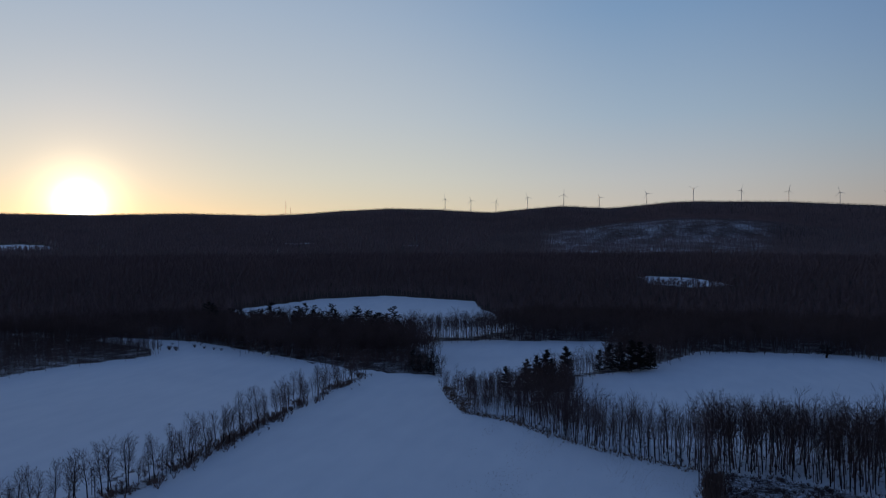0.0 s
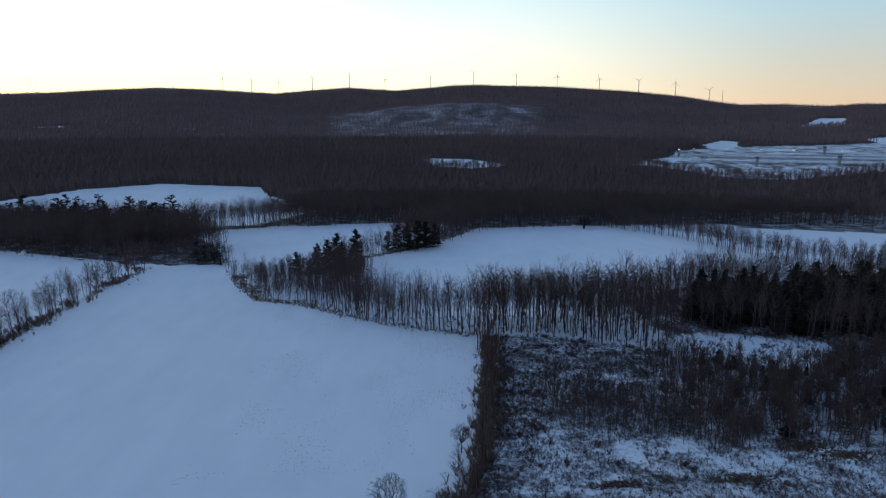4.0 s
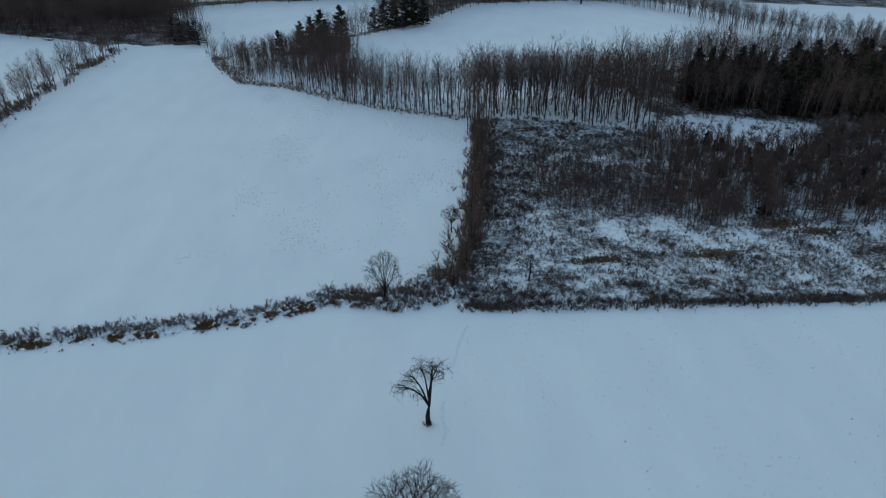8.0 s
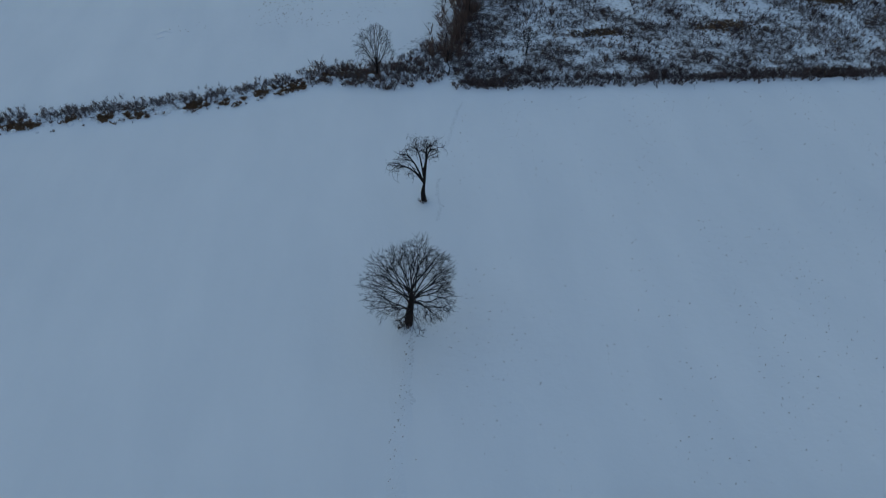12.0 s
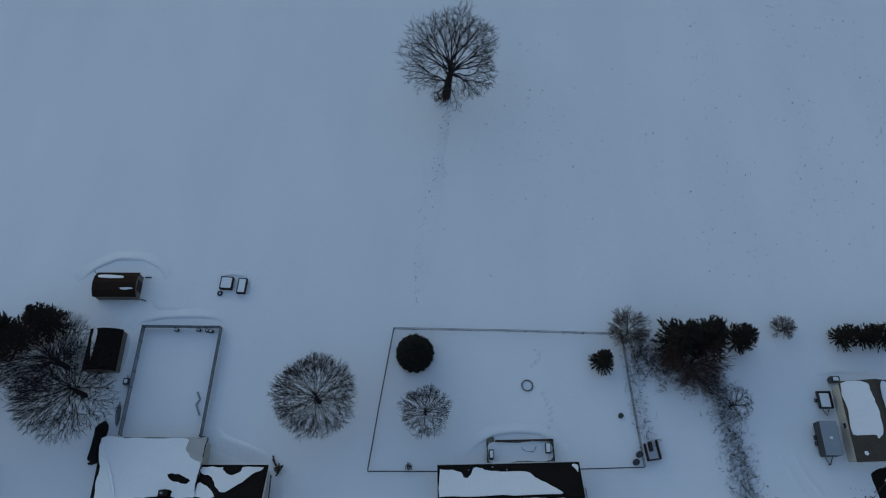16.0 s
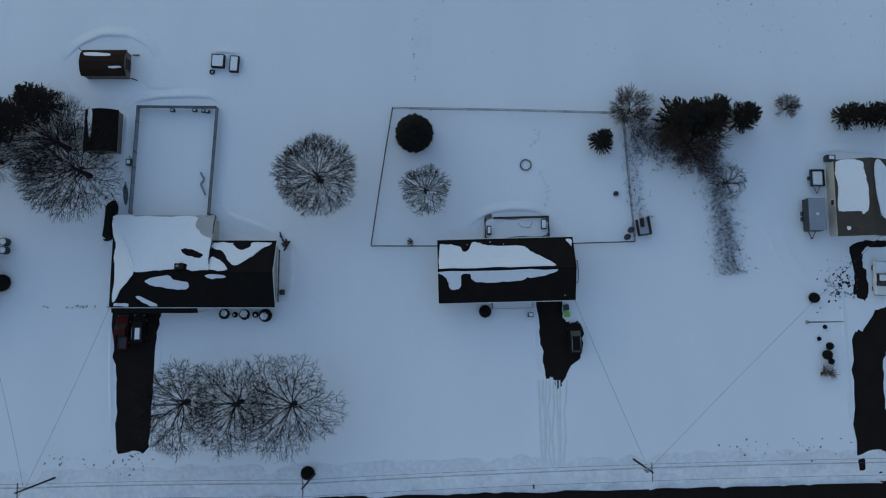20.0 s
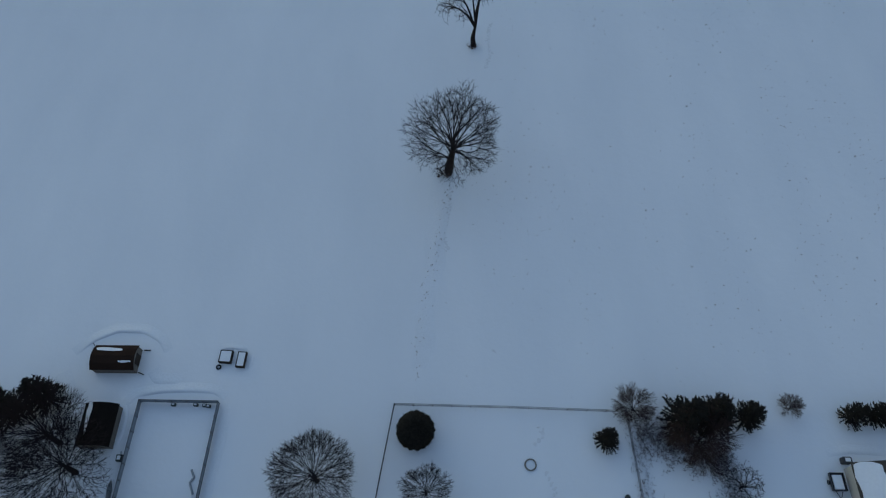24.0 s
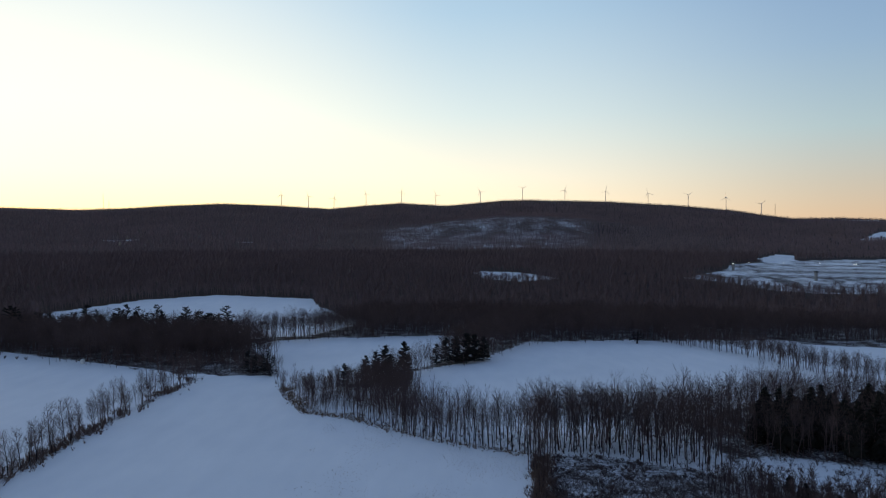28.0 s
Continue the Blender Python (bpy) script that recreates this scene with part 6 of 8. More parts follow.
SNOW_WING = [(-49.5, 16.4), (-46, 16.5), (-42, 16.45), (-37.2, 16.4), (-36.9, 14.9), (-35.9, 13.6), (-34.5, 13.0), (-34.45, 11.6), (-34.5, 10.0), (-34.3, 8.9), (-34.4, 8.2), (-37.2, 8.15), (-37.4, 8.9), (-38.2, 9.3), (-39.2, 9.1), (-39.4, 8.3), (-42, 8.1), (-45.2, 8.0), (-46.2, 9.6), (-47.4, 12.0)]
WING_HOLE = [(-38.6, 11.3), (-37.6, 11.4), (-36.2, 11.0), (-35.3, 10.5), (-35.6, 10.0), (-36.8, 10.2), (-38.1, 10.6)]
SNOW_A = [(a_hip, [(-45.1, 8.2), (-46.9, 5.9), (-48.8, 3.5), (-48.7, 6.6), (-48.75, 8.8), (-49.0, 10.4), (-48.7, 12.0), (-49.3, 13.6), (-49.4, 16.2), (-46.9, 12.1)]),
          (a_main, [(-34.2, 12.4), (-31.4, 12.4), (-31.3, 12.1), (-30.0, 11.3), (-28.6, 11.8), (-28.4, 12.5), (-25.6, 12.4), (-27.0, 11.4), (-28.5, 10.1), (-30.3, 8.9), (-31.3, 9.3), (-32.3, 10.7), (-32.9, 11.2), (-34.2, 11.6)]),
          (a_main, [(-34.2, 8.3), (-34.2, 10.2), (-32.9, 9.8), (-31.6, 8.3)]),
          (a_main, [(-43.3, 6.9), (-40.3, 7.4), (-39.3, 6.8), (-37.5, 6.5), (-37.4, 5.6), (-38.9, 5.4), (-41.1, 5.7), (-43.0, 6.1)]),
          (a_main, [(-45.3, 4.5), (-42.3, 3.2), (-43.1, 3.0), (-44.3, 3.5)]), (a_main, [(-48.4, 3.4), (-46.8, 3.4), (-46.7, 3.0), (-48.6, 3.0)]), (a_main, [(-34.6, 7.5), (-32.0, 7.5), (-32.1, 7.1), (-34.3, 7.0)])]
sheet("roof_snow", SNOW_WING, a_wing, 0.16, SNOW, "thick smooth snow covering a low rear roof", "snow", 11, hole=WING_HOLE)
sheet("roof_snow", [(-38.0, 16.5), (-35.5, 16.5), (-34.4, 16.5), (-34.4, 14.5), (-34.4, 12.6), (-36.2, 13.2), (-37.4, 14.6)], a_wing, 0.05, THIN_SNOW, "thin icy snow on a roof corner", "snow", 12)
for i, (fn, o) in enumerate(SNOW_A):
    sheet("roof_snow", o, fn, 0.13, SNOW, "melting snow patch on black shingles", "snow", 20 + i)


# the grey-roofed garage and house at the east
def c_roof(x, y):
    return 4.55 - abs(x - 63.9) * 0.33 + 0.02


hc = anchor("garage", 0, 0, 0, 0, "pale garage with a weathered grey roof half under snow", "garage")
part("wall", boxed(59.7, 59.9, 13.9, 24.9, -0.2, 2.95), SIDING, hc), part("wall", boxed(67.9, 68.1, 13.9, 24.9, -0.2, 2.95), SIDING, hc)
for y in (13.9, 24.7):
    part("wall", boxed(59.9, 67.9, y, y + 0.2, -0.2, 2.95), SIDING, hc)
    bm = bmesh.new()
    for yy in (y, y + 0.2):
        bm.faces.new([bm.verts.new(v) for v in ((59.8, yy, 2.96), (68.0, yy, 2.96), (63.9, yy, 4.33))])
    bmesh.ops.bridge_loops(bm, edges=bm.edges[:])
    part("gable", bm, SIDING, hc)
for s in (-1, 1):
    part("roof_slope", slab([(63.9 + 0.02 * s, 13.5, 4.55), (63.9 + 0.02 * s, 25.2, 4.55), (63.9 + 4.6 * s, 25.2, 3.03), (63.9 + 4.6 * s, 13.5, 3.03)], 0.15), GREY_ROOF, hc)
part("ridge_cap", rod((63.9, 13.5, 4.57), (63.9, 25.2, 4.57), 0.08, sides=6), GREY_ROOF, hc)
part("garage_door", boxed(61.5, 66.3, 13.83, 13.89, 0, 2.2, 0.02), TRIM, hc)
w = part("window_frame", boxed(59.64, 59.69, 18.4, 19.4, 1.0, 1.9), TRIM, hc)
part("pane", boxed(59.61, 59.65, 18.5, 19.3, 1.1, 1.8), GLASS, w)
for i, o in enumerate(([(59.6, 24.8), (62.5, 24.8), (63.0, 23.2), (63.3, 21.2), (63.3, 18.0), (62.6, 16.7), (62.0, 17.2), (59.6, 17.4), (59.6, 20.9)], [(64.8, 24.6), (66.1, 24.6), (68.2, 20.9), (68.2, 14.6), (65.6, 16.4), (65.1, 16.9), (64.5, 21.5)], [(60.4, 14.5), (60.8, 14.4), (60.8, 14.9), (60.4, 14.9)])):
    sheet("roof_snow", o, c_roof, 0.12, SNOW, "snow slab on a weathered grey roof", "snow", 40 + i)


# sheds
def barn_shed(x, y, lx, ly, wall_h, rise, turn, roof, walls, label):
    t = anchor("shed", x, y, 0, turn, label, "shed")
    part("wall", boxed(-lx / 2, lx / 2, -ly / 2, -ly / 2 + 0.1, -0.1, wall_h), walls, t), part("wall", boxed(-lx / 2, lx / 2, ly / 2 - 0.1, ly / 2, -0.1, wall_h), walls, t)
    prof = [(-ly / 2 - 0.15, wall_h - 0.05), (-ly / 2 * 0.62, wall_h + rise * 0.7), (0, wall_h + rise), (ly / 2 * 0.62, wall_h + rise * 0.7), (ly / 2 + 0.15, wall_h - 0.05)]
    for s in (-1, 1):
        xx = s * (lx / 2 - 0.1)
        bm = bmesh.new()
        ring = [(-ly / 2 + 0.1, -0.1), (ly / 2 - 0.1, -0.1), (ly / 2 - 0.1, wall_h - 0.06)] + [(p[0] * 0.97, p[1] - 0.08) for p in prof[::-1][1:-1]] + [(-ly / 2 + 0.1, wall_h - 0.06)]
        for dx in (-0.05, 0.05):
            bm.faces.new([bm.verts.new((xx + dx, *p)) for p in ring])
        bmesh.ops.bridge_loops(bm, edges=bm.edges[:])
        part("end_wall", bm, walls, t)
    for (y0, z0), (y1, z1) in zip(prof, prof[1:]):
        part("roof_slope", slab([(-lx / 2 - 0.15, y0, z0), (lx / 2 + 0.15, y0, z0), (lx / 2 + 0.15, y1, z1), (-lx / 2 - 0.15, y1, z1)], 0.08), roof, t)
    dd = part("double_door", boxed(lx / 2 - 0.04, lx / 2 + 0.02, -0.9, 0.9, 0.1, wall_h - 0.1, 0.01), DARK_WOOD, t)
    part("hinge", boxed(lx / 2 + 0.02, lx / 2 + 0.05, -0.9, -0.6, 1.2, 1.28), DARKSTEEL, dd)
    return t


barn_shed(-52.9, 40.9, 6.7, 3.9, 1.9, 0.9, 0, BROWN_ROOF, GREY_WOOD, "small brown-roofed barn shed in drifted snow")
barn_shed(-52.8, 30.0, 6.3, 4.9, 1.9, 1.0, 90, ROOFING, GREY_WOOD, "dark-roofed shed beside a bare tree")
sheet("roof_snow", [(-55.6, 42.3), (-52.0, 42.2), (-52.0, 41.75), (-55.3, 41.75)], lambda x, y: 2.62 - (y - 41.7) * 0.35, 0.07, SNOW, "thin snow strip left on a brown shed roof", "snow", 51)
sheet("roof_snow", [(-51.8, 40.1), (-50.2, 40.1), (-49.9, 39.85), (-51.6, 39.85)], lambda x, y: 2.72 - (40.4 - y) * 0.35, 0.07, SNOW, "thin snow strip left on a brown shed roof", "snow", 52)
sheet("roof_snow", [(-54.5, 33.0), (-53.9, 33.0), (-53.8, 29.3), (-54.0, 28.3), (-54.5, 31.2)], lambda x, y: 2.82 - (-53.6 - x) * 0.3, 0.07, SNOW, "snow strip left on a dark shed roof", "snow", 53)


# fences
def board_fence(points, h, step, label, group, rails=(0.3, 0.75, 1.2), closed=False, board=True):
    pts = points + (points[:1] if closed else [])
    for a, b in zip(pts, pts[1:]):
        ln = math.dist(a, b)
        n = max(1, round(ln / step))
        t = anchor("fence", a[0], a[1], 0, math.degrees(math.atan2(b[1] - a[1], b[0] - a[0])), label, "fence", group)
        for i in range(n + (b == pts[-1] and not closed)):
            part("post", rod((ln * i / n, 0, -0.3), (ln * i / n, 0, h + 0.08), 0.06 if board else 0.055, sides=5), DARKSTEEL, t)
        for z in rails:
            part("rail", rod((0, 0.03, z * h), (ln, 0.03, z * h), 0.042 if board else 0.034, sides=4), DARKSTEEL, t)
        if board:
            for i in range(n):
                part("panel", boxed(ln * i / n + 0.07, ln * (i + 1) / n - 0.07, -0.015, 0.015, 0.12, h - 0.05), PANEL, t)


board_fence([(-48.1, 17.3), (-47.7, 34.2), (-35.4, 34.1), (-36.1, 17.2)], 1.3, 2.4, "grey panel fence round a snowed-over pool yard", "pool fence", (0.12, 0.98))
board_fence([(-36.1, 17.1), (-35.1, 17.0), (-35.2, 14.6)], 1.3, 1.6, "short return of a grey panel fence beside the house", "pool fence", (0.12, 0.98))
FENCE_B = [(-0.4, 12.3), (-11.0, 12.3), (-9.6, 22.6), (-7.9, 34.0), (10, 33.7), (28.1, 33.2), (28.6, 24.4), (29.4, 13.0), (19.6, 12.7)]
board_fence(FENCE_B, 1.15, 3.0, "thin wire yard fence half buried in snow", "yard fence", (0.25, 0.6, 1.0), board=False)


# deck, steps and porch things of the ranch house
deck = anchor("deck", 11.3, 15.1, 0, math.degrees(B_TURN), "raised wooden back deck with railings, filled with snow", "deck")
for i in range(20):
    part("plank", boxed(-4.9 + i * 0.49, -4.9 + i * 0.49 + 0.46, -1.75, 1.5, 0.5, 0.56), GREY_WOOD, deck)
for x, y in ((-4.85, 1.5), (-1.6, 1.5), (1.7, 1.5), (4.85, 1.5), (-4.85, -0.2), (4.85, -0.2), (-3.2, 1.5), (3.3, 1.5)):
    part("post", boxed(x - 0.05, x + 0.05, y - 0.05, y + 0.05, -0.2, 1.55), DARK_WOOD, deck)
for a, b in (((-3.6, 1.5), (4.85, 1.5)), ((-4.85, -1.7), (-4.85, 1.5)), ((4.85, -1.7), (4.85, 1.5))):
    for z in (0.75, 1.5):
        part("rail", boxed(min(a[0], b[0]) - 0.05, max(a[0], b[0]) + 0.05, min(a[1], b[1]) - 0.05, max(a[1], b[1]) + (0.05 if z < 1 else 0.12), z, z + 0.07), DARK_WOOD, deck)
for i in range(36):
    part("baluster", boxed(-3.5 + i * 0.235, -3.46 + i * 0.235, 1.47, 1.53, 0.82, 1.5), DARK_WOOD, deck)
for i in range(3):
    part("step", boxed(-4.8, -3.7, 1.55 + 0.28 * i, 1.8 + 0.28 * i, 0.4 - 0.17 * i, 0.46 - 0.17 * i), GREY_WOOD, deck)
sheet("deck_snow", [(6.8, 16.2), (11, 16.4), (15.7, 16.4), (15.8, 14.0), (11, 13.7), (6.8, 13.6)], lambda x, y: 0.56, 0.16, SNOW, "trodden snow lying on a wooden deck", "snow", 60)
bench = anchor("storage_bench", 15.4, 15.6, 0.72, 0, "dark storage bench topped with snow on the deck", "bench")
part("box", boxed(-0.4, 0.4, -0.75, 0.75, 0, 0.55, 0.03), DARK_PLASTIC, bench), part("snow_cap", boxed(-0.3, 0.3, -0.62, 0.62, 0.55, 0.68, 0.05), SNOW, bench)
grill = anchor("grill", 7.0, 14.6, 0.72, 0, "covered barbecue grill on a snowy deck", "grill")
part("cover", boxed(-0.35, 0.35, -0.7, 0.7, 0.1, 1.0, 0.12), DARK_PLASTIC, grill), part("snow_cap", boxed(-0.22, 0.22, -0.5, 0.5, 1.0, 1.1, 0.05), SNOW, grill)
hose = anchor("snow_frame", 12.6, 15.3, 0.72, 0, "thin metal frame poking out of deck snow", "frame")
for p, q in (((-1.1, 0.5, 0.1), (-0.6, -0.1, 0.1)), ((-0.6, -0.1, 0.1), (0.7, -0.2, 0.1)), ((0.7, -0.2, 0.1), (1.1, 0.6, 0.1)), ((-0.6, -0.1, 0), (-0.6, -0.1, 0.5)), ((0.7, -0.2, 0), (0.7, -0.2, 0.5))):
    part("bar", rod(p, q, 0.03, sides=5), DARKSTEEL, hose)
stoop = anchor("front_stoop", 10.6, 3.3, 0, math.degrees(B_TURN), "low front stoop with metal railings in snow", "steps")
part("landing", boxed(-3.1, 3.1, -0.55, 0.6, -0.1, 0.3, 0.02), CONCRETE, stoop)
part("snow_cover", boxed(-3.0, 3.0, -0.5, 0.55, 0.3, 0.42, 0.05), SNOW, stoop)
for x in (-3.0, -1.6, 2.9):
    part("post", rod((x, -0.5, 0.3), (x, -0.5, 1.2), 0.04, sides=5), PALE, stoop)
for z in (0.75, 1.2):
    part("rail", rod((-3.0, -0.5, z), (2.9, -0.5, z), 0.035, sides=5), PALE, stoop)
    part("rail", rod((-3.0, -0.5, z), (-3.0, 0.5, z), 0.035, sides=5), PALE, stoop)


def bin_at(x, y, body, lid, label):
    t = anchor("wheelie_bin", x, y, 0, 5, label, "bin", "bins beside the drive")
    bm = bmesh.new()
    lo = [bm.verts.new(v) for v in ((-0.3, -0.3, 0), (0.3, -0.3, 0), (0.3, 0.3, 0), (-0.3, 0.3, 0))]
    hi = [bm.verts.new(v) for v in ((-0.4, -0.42, 1.05), (0.4, -0.42, 1.05), (0.4, 0.42, 1.05), (-0.4, 0.42, 1.05))]
    bm.faces.new(hi), bm.faces.new(lo[::-1])
    for i in range(4):
        bm.faces.new((lo[i], lo[(i + 1) % 4], hi[(i + 1) % 4], hi[i]))
    part("body", bm, body, t)
    part("lid", boxed(-0.43, 0.43, -0.46, 0.44, 1.05, 1.13, 0.03), lid, t)
    for s in (-0.25, 0.25):
        part("wheel", rod((s - 0.05, 0.36, 0.12), (s + 0.05, 0.36, 0.12), 0.13, sides=10), RUBBER, t)


bin_at(18.6, 2.9, DARK_PLASTIC, DARK_PLASTIC, "dark green wheeled refuse bin in snow"), bin_at(18.7, 1.9, GREEN_PLASTIC, GREEN_PLASTIC, "bright green wheeled recycling bin in snow")
crate = anchor("planter_box", 13.3, 1.8, 0, 0, "small dark box topped with snow beside the walk", "planter")
part("box", boxed(-0.4, 0.4, -0.35, 0.35, 0, 0.6, 0.03), DARK_WOOD, crate), part("snow_cap", boxed(-0.3, 0.3, -0.25, 0.25, 0.6, 0.72, 0.05), SNOW, crate)

# loose things in the yards
ring = anchor("fire_ring", 12.9, 25.1, 0, 0, "ring of stones half buried in snow", "fire pit")
for k in range(14):
    a = k * 6.283 / 14
    part("stone", boxed(-0.17, 0.17, -0.1, 0.1, -0.1, 0.2, 0.05), STONE, ring).matrix_basis = pose(0.82 * math.cos(a), 0.82 * math.sin(a), 0, 0, 0, math.degrees(a) + 90)
lid = anchor("well_cover", 26.8, 20.5, 0, 0, "round dark cover standing out of the snow", "cover")
part("drum", drum(0.36, 0.34, -0.1, 0.35, 16), DARK_PLASTIC, lid), part("rim", drum(0.4, 0.4, 0.35, 0.42, 16), DARK_PLASTIC, lid)
for x, y in ((28.3, 13.7), (28.9, 14.8)):
    t = anchor("barrel", x, y, 0, 0, "dark barrel at a fence corner", "barrel", "barrels at the fence corner")
    part("body", drum(0.42, 0.42, 0, 0.9, 16), DARK_PLASTIC, t), part("rim", drum(0.45, 0.45, 0.86, 0.94, 16), DARKSTEEL, t), part("rim", drum(0.45, 0.45, 0.4, 0.46, 16), DARKSTEEL, t)
pen = anchor("firewood_pen", 30.9, 15.2, 0, 8, "low dark firewood pen beside a yard fence", "pen")
for x0, x1, y0, y1 in ((-1.0, -0.85, -1.2, 1.3), (0.85, 1.0, -1.2, 1.6), (-0.85, 0.85, -1.2, -1.05)):
    part("board_wall", boxed(x0, x1, y0, y1, -0.1, 0.9, 0.02), DARK_WOOD, pen)
part("log_pile", boxed(-0.35, 0.2, 0.1, 1.5, -0.05, 0.6, 0.12), DARK_WOOD, pen)
for x, y, w2, d2, h2, lab in ((-35.6, 41.75, 2.0, 2.1, 0.8, "square dark raised box topped with clean snow"), (-33.05, 41.3, 1.4, 2.6, 0.7, "long dark garden box topped with snow")):
    t = anchor("raised_bed", x, y, 0, -3, lab, "garden bed")
    for x0, x1, y0, y1 in ((-w2 / 2, w2 / 2, -d2 / 2, -d2 / 2 + 0.13), (-w2 / 2, w2 / 2, d2 / 2 - 0.13, d2 / 2), (-w2 / 2, -w2 / 2 + 0.13, -d2 / 2 + 0.13, d2 / 2 - 0.13), (w2 / 2 - 0.13, w2 / 2, -d2 / 2 + 0.13, d2 / 2 - 0.13)):
        part("board", boxed(x0, x1, y0, y1, -0.1, h2, 0.02), DARK_WOOD, t)
    part("snow_fill", boxed(-w2 / 2 + 0.14, w2 / 2 - 0.14, -d2 / 2 + 0.14, d2 / 2 - 0.14, 0, h2 - 0.03, 0.05), SNOW, t)
tyre = anchor("tyre_ring", -36.6, 40.1, 0, 0, "old tyre lying in the snow", "tyre")
bm = bmesh.new()
for k in range(16):
    a0, a1 = k * 6.283 / 16, (k + 1) * 6.283 / 16
    q = [[(0.33 + 0.12 * math.cos(u)) * math.cos(a) for a in (a0, a1)] + [(0.33 + 0.12 * math.cos(u)) * math.sin(a) for a in (a0, a1)] + [0.12 + 0.12 * math.sin(u)] for u in np.arange(8) * 6.283 / 8]
    for i in range(8):
        a_, b_ = q[i], q[(i + 1) % 8]
        bm.faces.new([bm.verts.new(v) for v in ((a_[0], a_[2], a_[4]), (a_[1], a_[3], a_[4]), (b_[1], b_[3], b_[4]), (b_[0], b_[2], b_[4]))])
bmesh.ops.remove_doubles(bm, verts=bm.verts, dist=0.001)
part("tread", bm, RUBBER, tyre)
pump = anchor("pool_pump", -48.8, 25.4, 0, 0, "dark boxy pool pump beside the fence", "pump")
part("housing", boxed(-0.45, 0.45, -0.5, 0.5, 0, 0.8, 0.08), DARK_PLASTIC, pump), part("snow_cap", boxed(-0.25, 0.25, -0.3, 0.3, 0.8, 0.9, 0.04), SNOW, pump)
part("pipe", rod((0, 0.5, 0.3), (-0.1, 1.1, 0.3), 0.08), GREY_METAL, pump)
canoe = anchor("upturned_canoe", -49.3, 20.5, 0, 4, "upturned grey canoe lying in snow by the fence", "canoe")
bm = bmesh.new()
prof_c = [(-1.9, 0.02), (-1.4, 0.22), (-0.6, 0.36), (0.3, 0.38), (1.2, 0.26), (1.8, 0.03)]
rings_c = [[bm.verts.new((w2 * math.cos(a), yy, 0.1 + w2 * 0.9 * math.sin(a))) for a in np.linspace(0, math.pi, 7)] for yy, w2 in prof_c]
for lo, hi in zip(rings_c, rings_c[1:]):
    for i in range(6):
        bm.faces.new((lo[i], lo[i + 1], hi[i + 1], hi[i]))
bmesh.ops.solidify(bm, geom=bm.faces[:], thickness=0.03)
part("hull", bm, GREY_METAL, canoe), part("keel", rod((0, -1.4, 0.3), (0, 1.3, 0.34), 0.03), DARKSTEEL, canoe)
slide = anchor("pool_cover_tube", -37.4, 22.1, 0, 0, "bent pale tube lying on the snow", "tube")
for p, q in (((-0.4, 1.8, 0.1), (0.2, 0.7, 0.12)), ((0.2, 0.7, 0.12), (-0.3, -0.1, 0.12)), ((-0.3, -0.1, 0.12), (0.5, -1.8, 0.1))):
    part("segment", rod(p, q, 0.16), GREY_METAL, slide)
for i, (x, y, s) in enumerate(((-33.2, 1.9, 1.0), (-31.6, 1.8, 0.55), (-30.1, 1.8, 1.0), (-28.5, 1.8, 0.6), (-26.9, 1.7, 1.25))):
    t = plant(bush_me, x, y, "rounded evergreen shrub capped with snow by the house", "shrub", "shrub", i, s * 0.85, "foundation shrubs")
    part("snow_cap", drum((0.62, 0.4, 0.7, 0.45, 0.58)[i], 0.3, 1.12, 1.38, 9, 0.12 * (-1) ** i, 0.1 - 0.08 * (i % 3)), SNOW, t)
stack = anchor("firewood_stack", -51.2, 16.2, 0, -4, "long dark firewood stack under black sheeting beside the house", "woodpile")
part("tarp", loft([(-2.9, 0.3, 0.0, 0.5, 0.1), (-2.5, 0.8, 0.0, 1.15, 0.2), (-0.9, 0.66, 0.0, 1.35, 0.25), (0.8, 0.7, 0.0, 1.3, 0.22), (2.1, 0.74, 0.0, 1.4, 0.25), (2.7, 0.6, 0.0, 1.0, 0.3), (3.2, 0.15, 0.0, 0.4, 0.05)]), BLACK_PAINT, stack)
for yy in (-1.6, 0.1, 1.9):
    part("tie_rope", rod((-0.72, yy, 1.1), (0.72, yy + 0.1, 1.1), 0.03, sides=5), DARKSTEEL, stack)
for i in range(7):
    part("log", rod((-0.9 + 0.12 * i, -3.0 - 0.07 * (i % 3), 0.12), (-0.3 + 0.12 * i, -2.7, 0.16 + 0.05 * (i % 2)), 0.1, sides=7), BARK, stack)
plant(bush_me, -67.2, 6.6, "dark evergreen shrub beside the neighbour's wall", "shrub", "shrub", 1.0, 1.4)
for y in (11.6, 12.9):
    t = anchor("oil_drum", -67.2, y, 0, 0, "dark drum capped with snow", "drum", "drums by the wall")
    part("body", drum(0.62, 0.62, 0, 1.1, 16), DARK_PLASTIC, t), part("snow_cap", drum(0.5, 0.3, 1.1, 1.25, 16), SNOW, t)
nb = anchor("neighbour_house", -74.5, 8.0, 0, 0, "edge of a neighbouring house at the yard's side", "house")
part("wall", boxed(-5, 5.6, -5, 5, -0.2, 2.8), SIDING, nb), part("roof", slab([(-5.4, -5.4, 2.9), (6.0, -5.4, 2.9), (6.0, 5.4, 2.9), (-5.4, 5.4, 2.9)], 0.2), ROOFING, nb)
wx, wy = along([(-62, 3.0), (-50.5, 3.0)], 0.35, 0.1, 130)
keep = np.random.default_rng(131).random(len(wx)) < 0.5
spread("low_hedge", tuft_t, wx[keep], wy[keep], np.full(keep.sum(), 0.45), SCRUB, "low clipped hedge nearly buried in snow", "hedge", 132)
